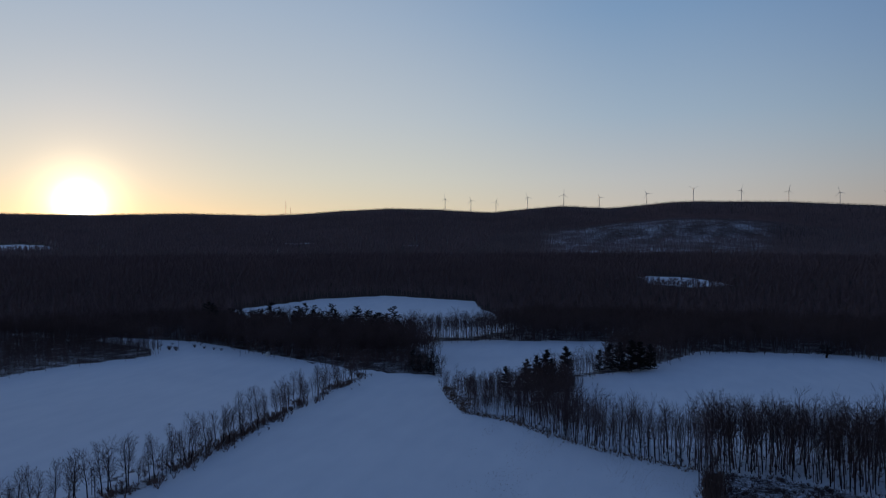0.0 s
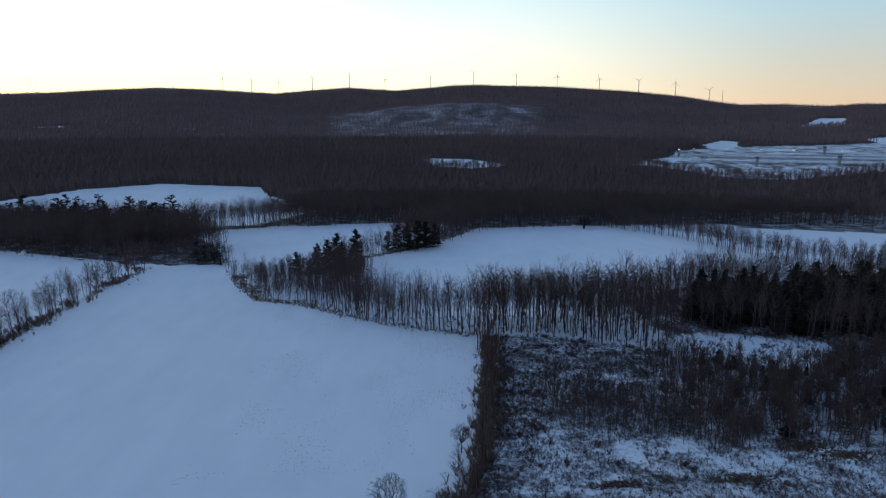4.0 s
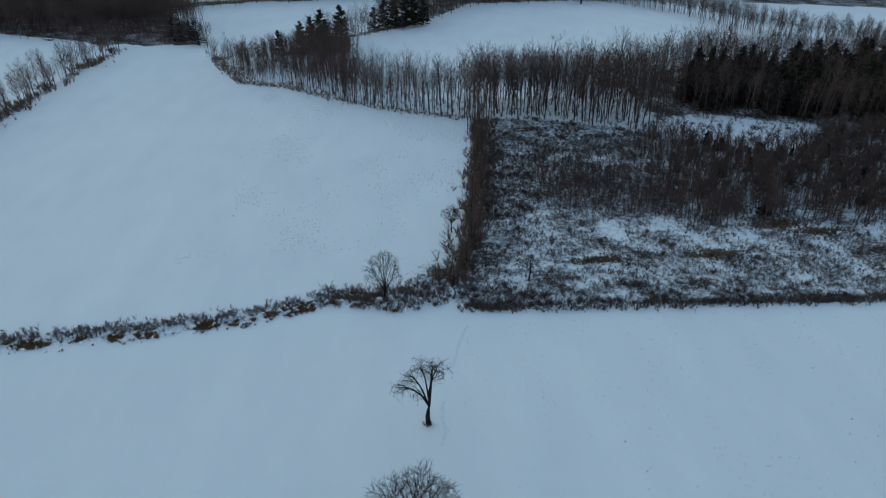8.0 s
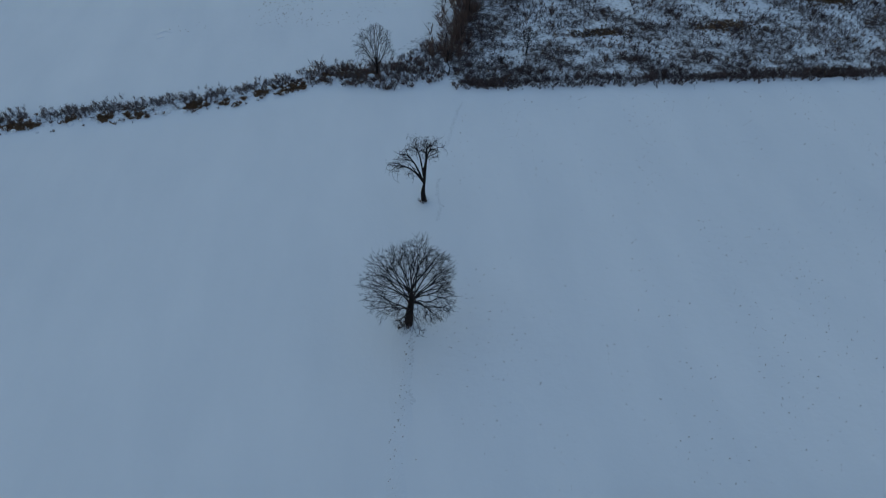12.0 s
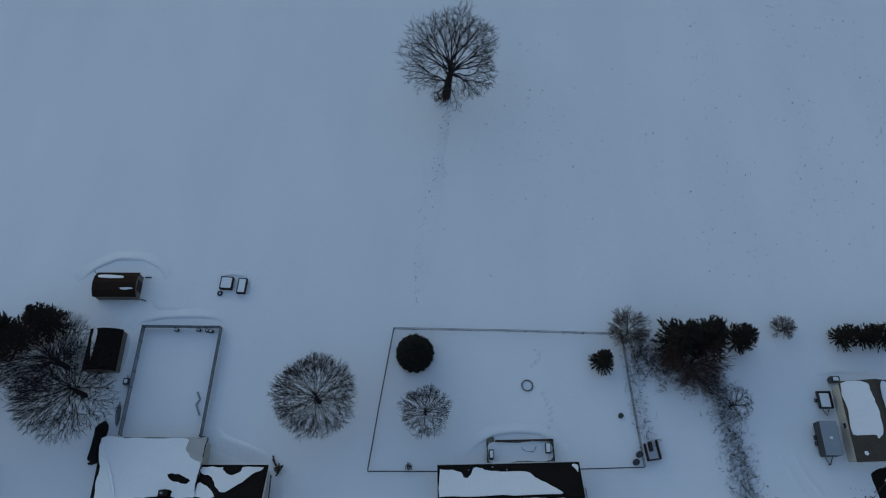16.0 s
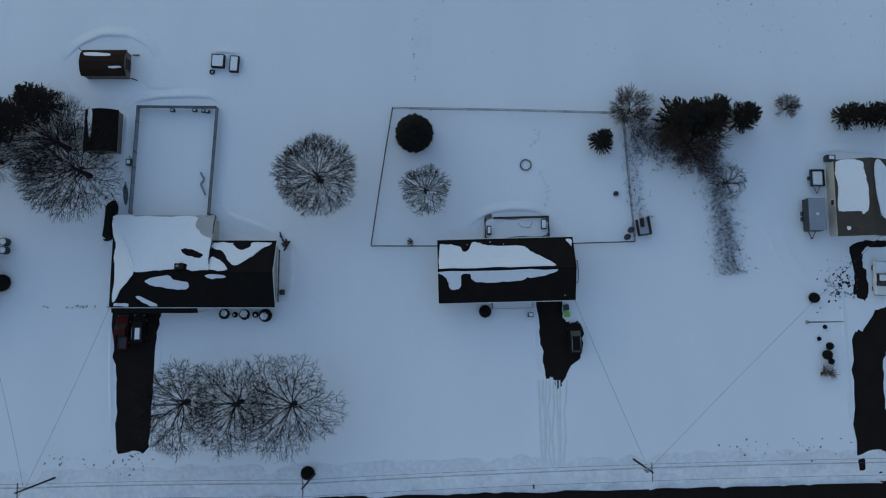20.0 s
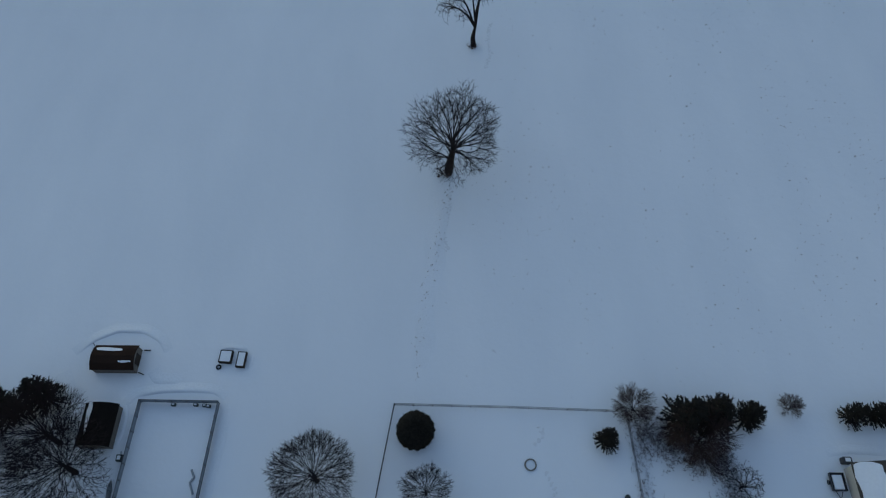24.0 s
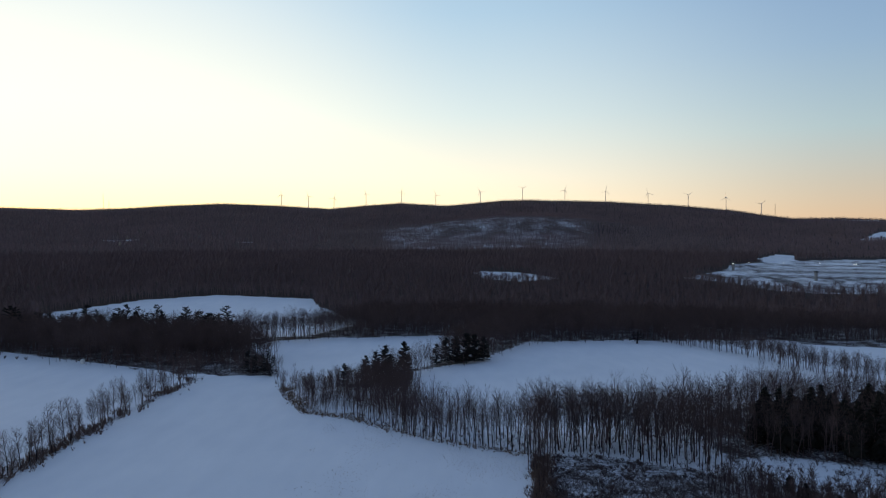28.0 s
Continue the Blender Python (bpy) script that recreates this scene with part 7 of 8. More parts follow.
tank = anchor("heating_oil_tank", 60.0, 26.0, 0, 0, "dark heating oil tank capped with snow", "tank")
part("body", boxed(-0.7, 0.7, -0.5, 0.5, 0.2, 1.3, 0.2), DARKSTEEL, tank), part("snow_cap", boxed(-0.4, 0.4, -0.28, 0.28, 1.3, 1.4, 0.05), SNOW, tank)
for x in (-0.5, 0.5):
    part("leg", boxed(x - 0.05, x + 0.05, -0.3, 0.3, 0, 0.25), DARKSTEEL, tank)


# vehicles
def wheels(t, xs, ys, r=0.34, w2=0.22):
    for x in xs:
        for y in ys:
            tyre_ = part("tyre", rod((x - w2 / 2, y, r), (x + w2 / 2, y, r), r, sides=18), RUBBER, t)
            part("rim", rod((x - w2 / 2 - 0.01, y, r), (x + w2 / 2 + 0.01, y, r), r * 0.6, sides=12), GREY_METAL, tyre_)


def car(x, y, turn, ln, paint, kind, label):
    t = anchor("car" if kind == "suv" else "pickup_truck", x, y, 0, turn, label, "car" if kind == "suv" else "truck")
    h = ln / 2
    wheels(t, (-0.8, 0.8), (-h * 0.6, h * 0.62))
    if kind == "suv":
        part("body", loft([(-h, 0.78, 0.4, 0.85, 0.1), (-h + 0.12, 0.93, 0.32, 1.0, 0.1), (0, 0.95, 0.28, 1.02, 0.08), (h - 1.2, 0.94, 0.3, 1.0, 0.1), (h - 0.1, 0.86, 0.35, 0.85, 0.12), (h, 0.7, 0.42, 0.75, 0.1)]), paint, t)
        part("greenhouse", loft([(-h + 0.2, 0.8, 1.0, 1.15, 0.05), (-h + 0.55, 0.78, 1.0, 1.62, 0.1), (0.3, 0.78, 1.0, 1.66, 0.1), (1.1, 0.8, 1.0, 1.1, 0.05)]), GLASS, t)
        part("roof", loft([(-h + 0.5, 0.7, 1.6, 1.68, 0.05), (-0.6, 0.74, 1.6, 1.72, 0.06), (0.25, 0.7, 1.6, 1.69, 0.05)]), paint, t)
        for s in (-0.62, 0.62):
            part("roof_rail", rod((s, -h + 0.6, 1.75), (s, 0.2, 1.76), 0.03, sides=5), GREY_METAL, t)
    else:
        part("cab", loft([(-0.6, 0.9, 0.4, 1.0, 0.08), (-0.55, 0.92, 0.35, 1.05, 0.08), (h - 1.3, 0.93, 0.35, 1.05, 0.1), (h - 0.1, 0.88, 0.4, 0.95, 0.12), (h, 0.75, 0.45, 0.8, 0.1)]), paint, t)
        part("greenhouse", loft([(-0.55, 0.8, 1.0, 1.1, 0.05), (-0.4, 0.78, 1.0, 1.68, 0.1), (0.5, 0.78, 1.0, 1.7, 0.1), (1.25, 0.82, 1.0, 1.1, 0.05)]), GLASS, t)
        part("roof", loft([(-0.38, 0.72, 1.66, 1.74, 0.05), (0.5, 0.72, 1.66, 1.76, 0.05)]), paint, t)
        part("bed_floor", boxed(-0.8, 0.8, -h + 0.08, -0.66, 0.5, 0.6), DARKSTEEL, t)
        for x0, x1 in ((-0.95, -0.8), (0.8, 0.95)):
            part("bed_side", boxed(x0, x1, -h, -0.62, 0.45, 1.08, 0.03), paint, t)
        part("tailgate", boxed(-0.8, 0.8, -h, -h + 0.08, 0.5, 1.06, 0.02), paint, t)
    for s in (-1, 1):
        part("headlight", boxed(s * 0.62 - 0.16, s * 0.62 + 0.16, h - 0.1, h + 0.01, 0.66, 0.8, 0.03), TRIM, t)
        part("taillight", boxed(s * 0.72 - 0.1, s * 0.72 + 0.1, -h - 0.01, -h + 0.06, 0.7, 0.9, 0.02), RED_PAINT, t)
        part("mirror", boxed(s * 1.0 - 0.1, s * 1.0 + 0.1, 0.75, 0.9, 1.0, 1.15, 0.03), paint, t)
    part("bumper", boxed(-0.8, 0.8, h - 0.02, h + 0.06, 0.35, 0.55, 0.03), DARK_PLASTIC, t)
    return t


car(19.9, -1.7, 2, 4.6, BLACK_PAINT, "suv", "dark estate car parked at a drive's edge")
white = car(66.6, 7.4, 178, 5.2, WHITE_PAINT, "pickup", "white pickup truck with snow in its bed")
part("bed_snow", boxed(-0.76, 0.76, -2.5, -0.7, 0.6, 0.95, 0.06), SNOW, white)
car(-48.4, -0.9, 0, 5.0, RED_PAINT, "pickup", "dark red pickup truck on a cleared drive")
dark_car = car(-45.9, -0.4, 0, 4.3, BLACK_PAINT, "suv", "dark car with snow along its roof on the drive")
part("roof_snow", boxed(-0.15, 0.55, -1.5, 0.2, 1.7, 1.8, 0.04), SNOW, dark_car)
tr = anchor("utility_trailer", 57.9, 22.9, 0, 0, "open black utility trailer filled with snow", "trailer")
part("floor", boxed(-1.0, 1.0, -1.3, 1.3, 0.5, 0.58), DARKSTEEL, tr)
for x0, x1, y0, y1 in ((-1.05, -0.97, -1.3, 1.3), (0.97, 1.05, -1.3, 1.3), (-0.97, 0.97, 1.22, 1.3), (-0.97, 0.97, -1.3, -1.22)):
    part("side", boxed(x0, x1, y0, y1, 0.5, 0.95), DARKSTEEL, tr)
part("snow_load", boxed(-0.7, 0.75, -1.1, 1.0, 0.58, 0.85, 0.08), SNOW, tr)
wheels(tr, (-1.15, 1.15), (0.0,), 0.3, 0.18)
part("drawbar", rod((-0.5, -1.3, 0.5), (0, -2.4, 0.45), 0.05), DARKSTEEL, tr), part("drawbar", rod((0.5, -1.3, 0.5), (0, -2.4, 0.45), 0.05), DARKSTEEL, tr)
ct = anchor("cargo_trailer", 56.7, 17.0, 0, 0, "grey enclosed cargo trailer parked in snow", "trailer")
part("body", boxed(-1.25, 1.25, -2.45, 2.45, 0.45, 2.3, 0.06), DARKSTEEL, ct), part("roof", boxed(-1.27, 1.27, -2.47, 2.47, 2.3, 2.36, 0.03), GREY_METAL, ct)
part("roof_vent", boxed(-0.2, 0.2, -0.2, 0.2, 2.36, 2.46, 0.03), TRIM, ct), part("rear_door", boxed(-1.1, 1.1, 2.45, 2.49, 0.55, 2.2, 0.02), GREY_METAL, ct)
wheels(ct, (-1.3, 1.3), (-0.5, 0.35), 0.33, 0.2)
part("drawbar", rod((-0.6, -2.4, 0.5), (0, -3.6, 0.45), 0.06), DARKSTEEL, ct), part("drawbar", rod((0.6, -2.4, 0.5), (0, -3.6, 0.45), 0.06), DARKSTEEL, ct), part("jack", rod((0, -3.5, 0), (0, -3.5, 0.9), 0.05), DARKSTEEL, ct)

# drives and the road
def paved(name, outline, label, seed, z=0.03, mat=ASPHALT, category="driveway", rough=0.12):
    return sheet(name, outline, lambda x, y: 0.0, z, mat, label, category, seed, 6, rough, "structure")


paved("driveway", [(-49.9, 2.9), (-46, 2.9), (-43.0, 2.9), (-43.0, 2.0), (-43.6, -1.8), (-43.8, -10), (-44.0, -18.0), (-46, -18.3), (-48.6, -18.1), (-49.0, -10), (-49.8, -3.5)], "wet black driveway cleared of snow", 70)
paved("driveway", [(14.5, 4.2), (16.2, 4.3), (18.0, 4.2), (18.2, 2.0), (18.8, 0.7), (21.0, 0.5), (20.9, -4.2), (19.0, -6.5), (17.6, -9.0), (17.0, -9.0), (16.6, -7.4), (15.6, -7.8), (15.2, -5.0), (14.7, -1.0)], "wet black driveway melting out of the snow", 71)
paved("driveway", [(68.5, 2.8), (66.0, 2.4), (64.0, -0.4), (62.3, -1.4), (61.9, -8), (61.8, -20.6), (63.2, -22.4), (66.5, -22.6), (67.4, -18), (66.4, -12), (66.6, -5.0), (68.3, -2.0)], "black cleared driveway", 72)
paved("driveway", [(62.6, 12.0), (65.2, 13.2), (68.4, 13.2), (68.4, 12.2), (65.0, 12.0), (64.4, 10.5), (64.9, 7.5), (65.0, 4.8), (63.9, 4.2), (62.8, 5.2), (63.2, 8.0)], "patch of melted ground beside a garage", 73)


def road_y(x):
    return -24.65 + 0.0257 * x


nx = np.arange(-420, 421, 3.0)
edge_n = np.random.default_rng(74).normal(0, 0.12, len(nx))
top_y, low_y = road_y(nx) + edge_n, road_y(nx) - 7.2 + edge_n[::-1]
rv = np.concatenate([np.stack([nx, top_y, np.full_like(nx, 0.04)], 1), np.stack([nx, low_y, np.full_like(nx, 0.04)], 1)])
k = len(nx)
rq = np.stack([np.arange(k, 2 * k - 1), np.arange(k + 1, 2 * k), np.arange(1, k), np.arange(0, k - 1)], 1)
tagged(new("road", mesh_of("road", (rv, rq, np.zeros((0, 3), int)), ASPHALT)), "cleared wet asphalt road past snowy yards", "road", kind="structure")
for off, wd in ((-3.52, 0.1), (-3.72, 0.1)):
    lv = np.concatenate([np.stack([nx, road_y(nx) + off, np.full_like(nx, 0.048)], 1), np.stack([nx, road_y(nx) + off - wd, np.full_like(nx, 0.048)], 1)])
    tagged(new("trim_centre_line", mesh_of("trim_centre_line", (lv, rq, np.zeros((0, 3), int)), shader("worn_line_paint", (0.30, 0.22, 0.06), 0.7, vary=0.5, scale=0.6, bump=0))), "worn yellow line on dark asphalt", "road marking", kind="structure")


def plough_bank(y_of, seed, name="snow_bank"):
    xs = np.arange(-140, 141, 0.5)
    rr = np.random.default_rng(seed)
    def rough(n, w2):
        return np.convolve(rr.normal(0, 1, n + 40), np.hanning(w2) / np.hanning(w2).sum() * math.sqrt(w2), "same")[20:20 + n]
    rows_b = []
    for k2, (off, h) in enumerate(((-0.5, 0.0), (-0.1, 0.15), (0.35, 0.28), (0.9, 0.2), (1.8, 0.11), (3.2, 0.06), (5.2, -0.02))):
        z = h * (1 + 0.35 * rough(len(xs), 9)) + (0.05 * rough(len(xs), 5) if 0 < k2 < 5 else 0)
        rows_b.append(np.stack([xs, y_of(xs) + off + 0.12 * rough(len(xs), 7), np.where(k2 in (0, 6), -0.03, z)], 1))
    v = np.concatenate(rows_b)
    n = len(xs)
    q = np.concatenate([np.stack([np.arange(n - 1) + r * n, np.arange(1, n) + r * n, np.arange(1, n) + (r + 1) * n, np.arange(n - 1) + (r + 1) * n], 1) for r in range(6)])
    return tagged(new(name, mesh_of(name, (v, q, np.zeros((0, 3), int)), DIRTY_SNOW)), "low ploughed bank of dirty snow along the road", "snow bank", kind="stuff")


plough_bank(lambda x: road_y(x) + 0.4, 75)
far_bank = plough_bank(lambda x: -road_y(x) + 7.6, 76)
far_bank.scale = (1, -1, 1)


def rut(x0, x1, y0, y1, seed, group="tyre tracks"):
    n = 40
    rr = random.Random(seed)
    f = np.linspace(0, 1, n)
    cx = x0 + (x1 - x0) * f + np.convolve([rr.gauss(0, 0.38) for _ in range(n + 12)], np.hanning(13) / 6.5, "same")[6:-6] * np.sin(f * 3.1)
    cy = y0 + (y1 - y0) * f
    v = np.concatenate([np.stack([cx + o, cy, np.full(n, z)], 1) for o, z in ((-0.2, -0.01), (-0.13, 0.05), (0.1, 0.03), (0.22, -0.01))])
    q = np.concatenate([np.stack([np.arange(n - 1) + r * n, np.arange(1, n) + r * n, np.arange(1, n) + (r + 1) * n, np.arange(n - 1) + (r + 1) * n], 1) for r in range(3)])
    tagged(new("tyre_track", mesh_of("tyre_track", (v, q[:, ::-1], np.zeros((0, 3), int)), TRACK)), "packed tyre track in driveway snow", "track", group, "stuff")


for i, (a, b) in enumerate(((14.4, 14.9), (15.0, 15.2), (15.5, 15.4), (16.0, 16.1), (16.6, 16.4), (17.1, 17.2), (17.6, 17.3), (18.6, 17.8))):
    rut(a, b, -8.0, -24.2, i)

# poles and wires
def utility_pole(x, y, h, turn, label="weathered wooden utility pole beside the road", drum_on=False, group="poles along the road"):
    t = anchor("utility_pole", x, y, float(ground_z(x, y)), turn, label, "utility pole", group)
    part("shaft", rod((0, 0, -0.5), (0, 0, h), 0.16, 0.11, 10), DARK_WOOD, t)
    arm = part("crossarm", boxed(-0.06, 0.06, -1.25, 1.25, h - 0.5, h - 0.36, 0.01), GREY_WOOD, t)
    for yy in (-1.1, -0.4, 0.4, 1.1):
        part("insulator", drum(0.05, 0.04, h - 0.36, h - 0.16, 8, 0, yy), PALE, arm)
    part("brace", rod((0.08, -0.7, h - 0.42), (0.1, 0, h - 1.2), 0.03, sides=4), DARKSTEEL, t), part("brace", rod((0.08, 0.7, h - 0.42), (0.1, 0, h - 1.2), 0.03, sides=4), DARKSTEEL, t)
    if drum_on:
        part("transformer", drum(0.28, 0.28, h - 2.2, h - 1.2, 12, -0.42, 0), GREY_METAL, t)
    return t


POLES = [(-57.6, -22.3), (-19.0, -21.7), (28.4, -19.6)]
for i, (x, y) in enumerate(POLES):
    utility_pole(x, y, 9.5, 2, drum_on=i == 2)
utility_pole(-96, -23.2, 9.5, 2), utility_pole(76, -18.6, 9.5, 2)
for x, y in ((-218.8, 239.7), (-221.8, 306.9), (-209, 238), (-216, 482.7), (-268, 545), (-329, 556.7), (-404, 573)):
    utility_pole(x, y, 11.0, 80, "dark wooden utility pole in a snowy field", group="poles of the west field")


def wire(a, b, sag, label="thin overhead power line", group="power lines"):
    n = 14
    a, b = Vector(a), Vector(b)
    pts = [a.lerp(b, i / n) - Vector((0, 0, sag * 4 * (i / n) * (1 - i / n))) for i in range(n + 1)]
    tagged(new("power_line", mesh_of("power_line", tubes([(p, q, 0.018, 0.018, 0) for p, q in zip(pts, pts[1:])], 4), DARKSTEEL)), label, "wire", group, "stuff")


line = [(-96, -23.2), *POLES, (76, -18.6)]
for (x0, y0), (x1, y1) in zip(line, line[1:]):
    for oy, z in ((-1.1, 9.3), (1.1, 9.3), (0.15, 7.4), (0.15, 6.9)):
        wire((x0, y0 + oy, z), (x1, y1 + oy, z), 0.6)
wire((28.4, -19.6, 7.6), (19.4, 4.2, 3.3), 0.5, "service wire from a pole to the ranch house")
wire((28.4, -19.6, 7.6), (66.0, 14.0, 3.4), 0.8, "service wire from a pole to a garage")
wire((-57.6, -22.3, 7.6), (-49.2, 3.2, 3.2), 0.5, "service wire from a pole to the wide house")
wire((-57.6, -22.3, 7.6), (-68.8, 4.0, 3.0), 0.5, "service wire from a pole to a neighbouring house")
plant(bush_me, -20.0, -21.5, "dark round evergreen shrub at a pole's foot", "shrub", "shrub", 0.5, 1.1)
fp = anchor("flagpole", 55.4, 0.7, 0, 0, "bare metal flagpole standing in a snowy yard", "flagpole")
part("shaft", rod((0, 0, -0.3), (0, 0, 9.5), 0.11, 0.06, 10), DARKSTEEL, fp), part("finial", drum(0.09, 0.04, 9.5, 9.68, 10), GREY_METAL, fp)
part("cleat", boxed(0.06, 0.12, -0.03, 0.03, 1.1, 1.25), DARKSTEEL, fp), part("base_collar", drum(0.3, 0.18, 0, 0.35, 12), CONCRETE, fp)
post = anchor("mailbox", 13.3, -23.3, 0, 0, "small dark mailbox on a post by the road", "mailbox")
part("post", boxed(-0.05, 0.05, -0.05, 0.05, -0.2, 1.1), DARK_WOOD, post), part("box", boxed(-0.12, 0.12, -0.3, 0.3, 1.1, 1.35, 0.04), DARKSTEEL, post)
for x, y, k in ((57.7, -6.4, 1.05), (58.5, -6.9, 0.9), (57.2, -6.9, 0.7)):
    t = new("bush", bush_mesh[int(x * 10) % 4])
    t.matrix_world = Matrix.LocRotScale((x, y, 0), Euler((0, 0, x)), (k, k, k * 0.6))
    tagged(t, "dense dark brown garden bush in snow", "bush", "garden bushes")
yard_tree(141, 1.2, 1.4, 0.1, 0.04, "tiny bare shrub beside a fence", -5.0, 12.9, 160, "fan")
wx, wy = grid_points(58.5, 63.5, 4.5, 10.5, 0.5, 133)
keep = np.random.default_rng(134).random(len(wx)) < 0.45
spread("garden_weeds", tuft_t, wx[keep], wy[keep], np.random.default_rng(135).uniform(0.15, 0.5, keep.sum()), SCRUB, "dry garden stalks sticking out of snow", "weeds", 136)

# things at the far end of the west field
t = anchor("barn", -504, 640, float(ground_z(-504, 640)), 25, "small far barn with a tawny metal roof", "barn")
part("body", boxed(-7, 7, -4, 4, -0.5, 3.4, 0.05), GREY_WOOD, t)
for side in (-1, 1):
    part("roof", slab([(-7.5, 0, 5.6), (7.5, 0, 5.6), (7.5, side * 4.6, 3.2), (-7.5, side * 4.6, 3.2)], 0.2), STRAW, t)
t = anchor("water_tank", -305, 563, float(ground_z(-305, 563)), 0, "pale round tank beside the woods", "tank")
part("body", drum(1.9, 1.9, -0.3, 3.0, 20), WHITE_PAINT, t)
part("dome", drum(1.9, 0.5, 3.0, 3.9, 20), WHITE_PAINT, t)
part("manhole", drum(0.4, 0.4, 3.9, 4.15, 12), GREY_METAL, t)
t = anchor("flatbed_trailer", -252, 541, float(ground_z(-252, 541)), 62, "long low trailer parked beside the woods in snow", "trailer")
part("bed", boxed(-1.2, 1.2, -5, 5, 0.7, 1.1, 0.04), DARK_WOOD, t)
part("snow", boxed(-1.1, 1.1, -4.9, 4.9, 1.1, 1.35, 0.08), SNOW, t, "snow lying on the bed")
wheels(t, (-1.05, 1.05), (-2.0, -3.2), 0.45)
for x, y, k in ((-413, 571, 2.0), (-408, 574, 1.6), (-404, 569, 1.8), (-418, 580, 1.2), (-398, 590, 1.4), (-385, 586, 1.2), (-372, 582, 1.2), (-362, 579, 1.1), (-430, 600, 1.0), (-436, 590, 1.2)):
    b = new("bush", bush_mesh[int(-x) % 4])
    b.matrix_world = Matrix.LocRotScale((x, y, float(ground_z(x, y))), Euler((0, 0, x)), (k * 1.3, k * 1.3, k))
    tagged(b, "dense bare bush at the far end of a field", "bush", "bushes in the west field")


# wind-packed drifts and footprints
def drift(points, wide, high, seed, lee=0.3, name="snow_drift", label="soft wind-packed drift of snow"):
    """A low ridge of snow along a line of the plan, steeper on its lee side."""
    rr = np.random.default_rng(seed)
    p = np.array(points, float)
    seg = np.concatenate([[0], np.cumsum(np.hypot(*np.diff(p, axis=0).T))])
    n = max(8, int(seg[-1] / 0.35))
    f = np.linspace(0, seg[-1], n)
    cx, cy = np.interp(f, seg, p[:, 0]), np.interp(f, seg, p[:, 1])
    k = np.hanning(9) / np.hanning(9).sum()
    cx, cy = np.convolve(np.pad(cx, 4, "edge"), k, "valid"), np.convolve(np.pad(cy, 4, "edge"), k, "valid")
    tx, ty = np.gradient(cx), np.gradient(cy)
    ln = np.hypot(tx, ty) + 1e-9
    nxx, nyy = -ty / ln, tx / ln
    fade = np.sin(np.linspace(0, np.pi, n)) ** 1.1 * (1 + 0.18 * np.convolve(rr.normal(0, 1.5, n + 8), k, "valid"))
    across = [(-lee, 0.0), (-lee * 0.75, 0.25), (-lee * 0.35, 0.8), (0, 1.0), (0.2, 0.82), (0.5, 0.38), (0.8, 0.1), (1.0, 0.0)]
    rows_d = [np.stack([cx + nxx * o * wide, cy + nyy * o * wide, np.where(h > 0, h * high * 0.5 * fade, -0.02)], 1) for o, h in across]
    m = len(across)
    q = np.concatenate([np.stack([np.arange(n - 1) + r * n, np.arange(1, n) + r * n, np.arange(1, n) + (r + 1) * n, np.arange(n - 1) + (r + 1) * n], 1) for r in range(m - 1)])
    me = mesh_of(name, (np.concatenate(rows_d), q, np.zeros((0, 3), int)), SNOW)
    me.polygons.foreach_set("use_smooth", np.ones(len(me.polygons), bool))
    return tagged(new(name, me), label, "snow", kind="stuff")


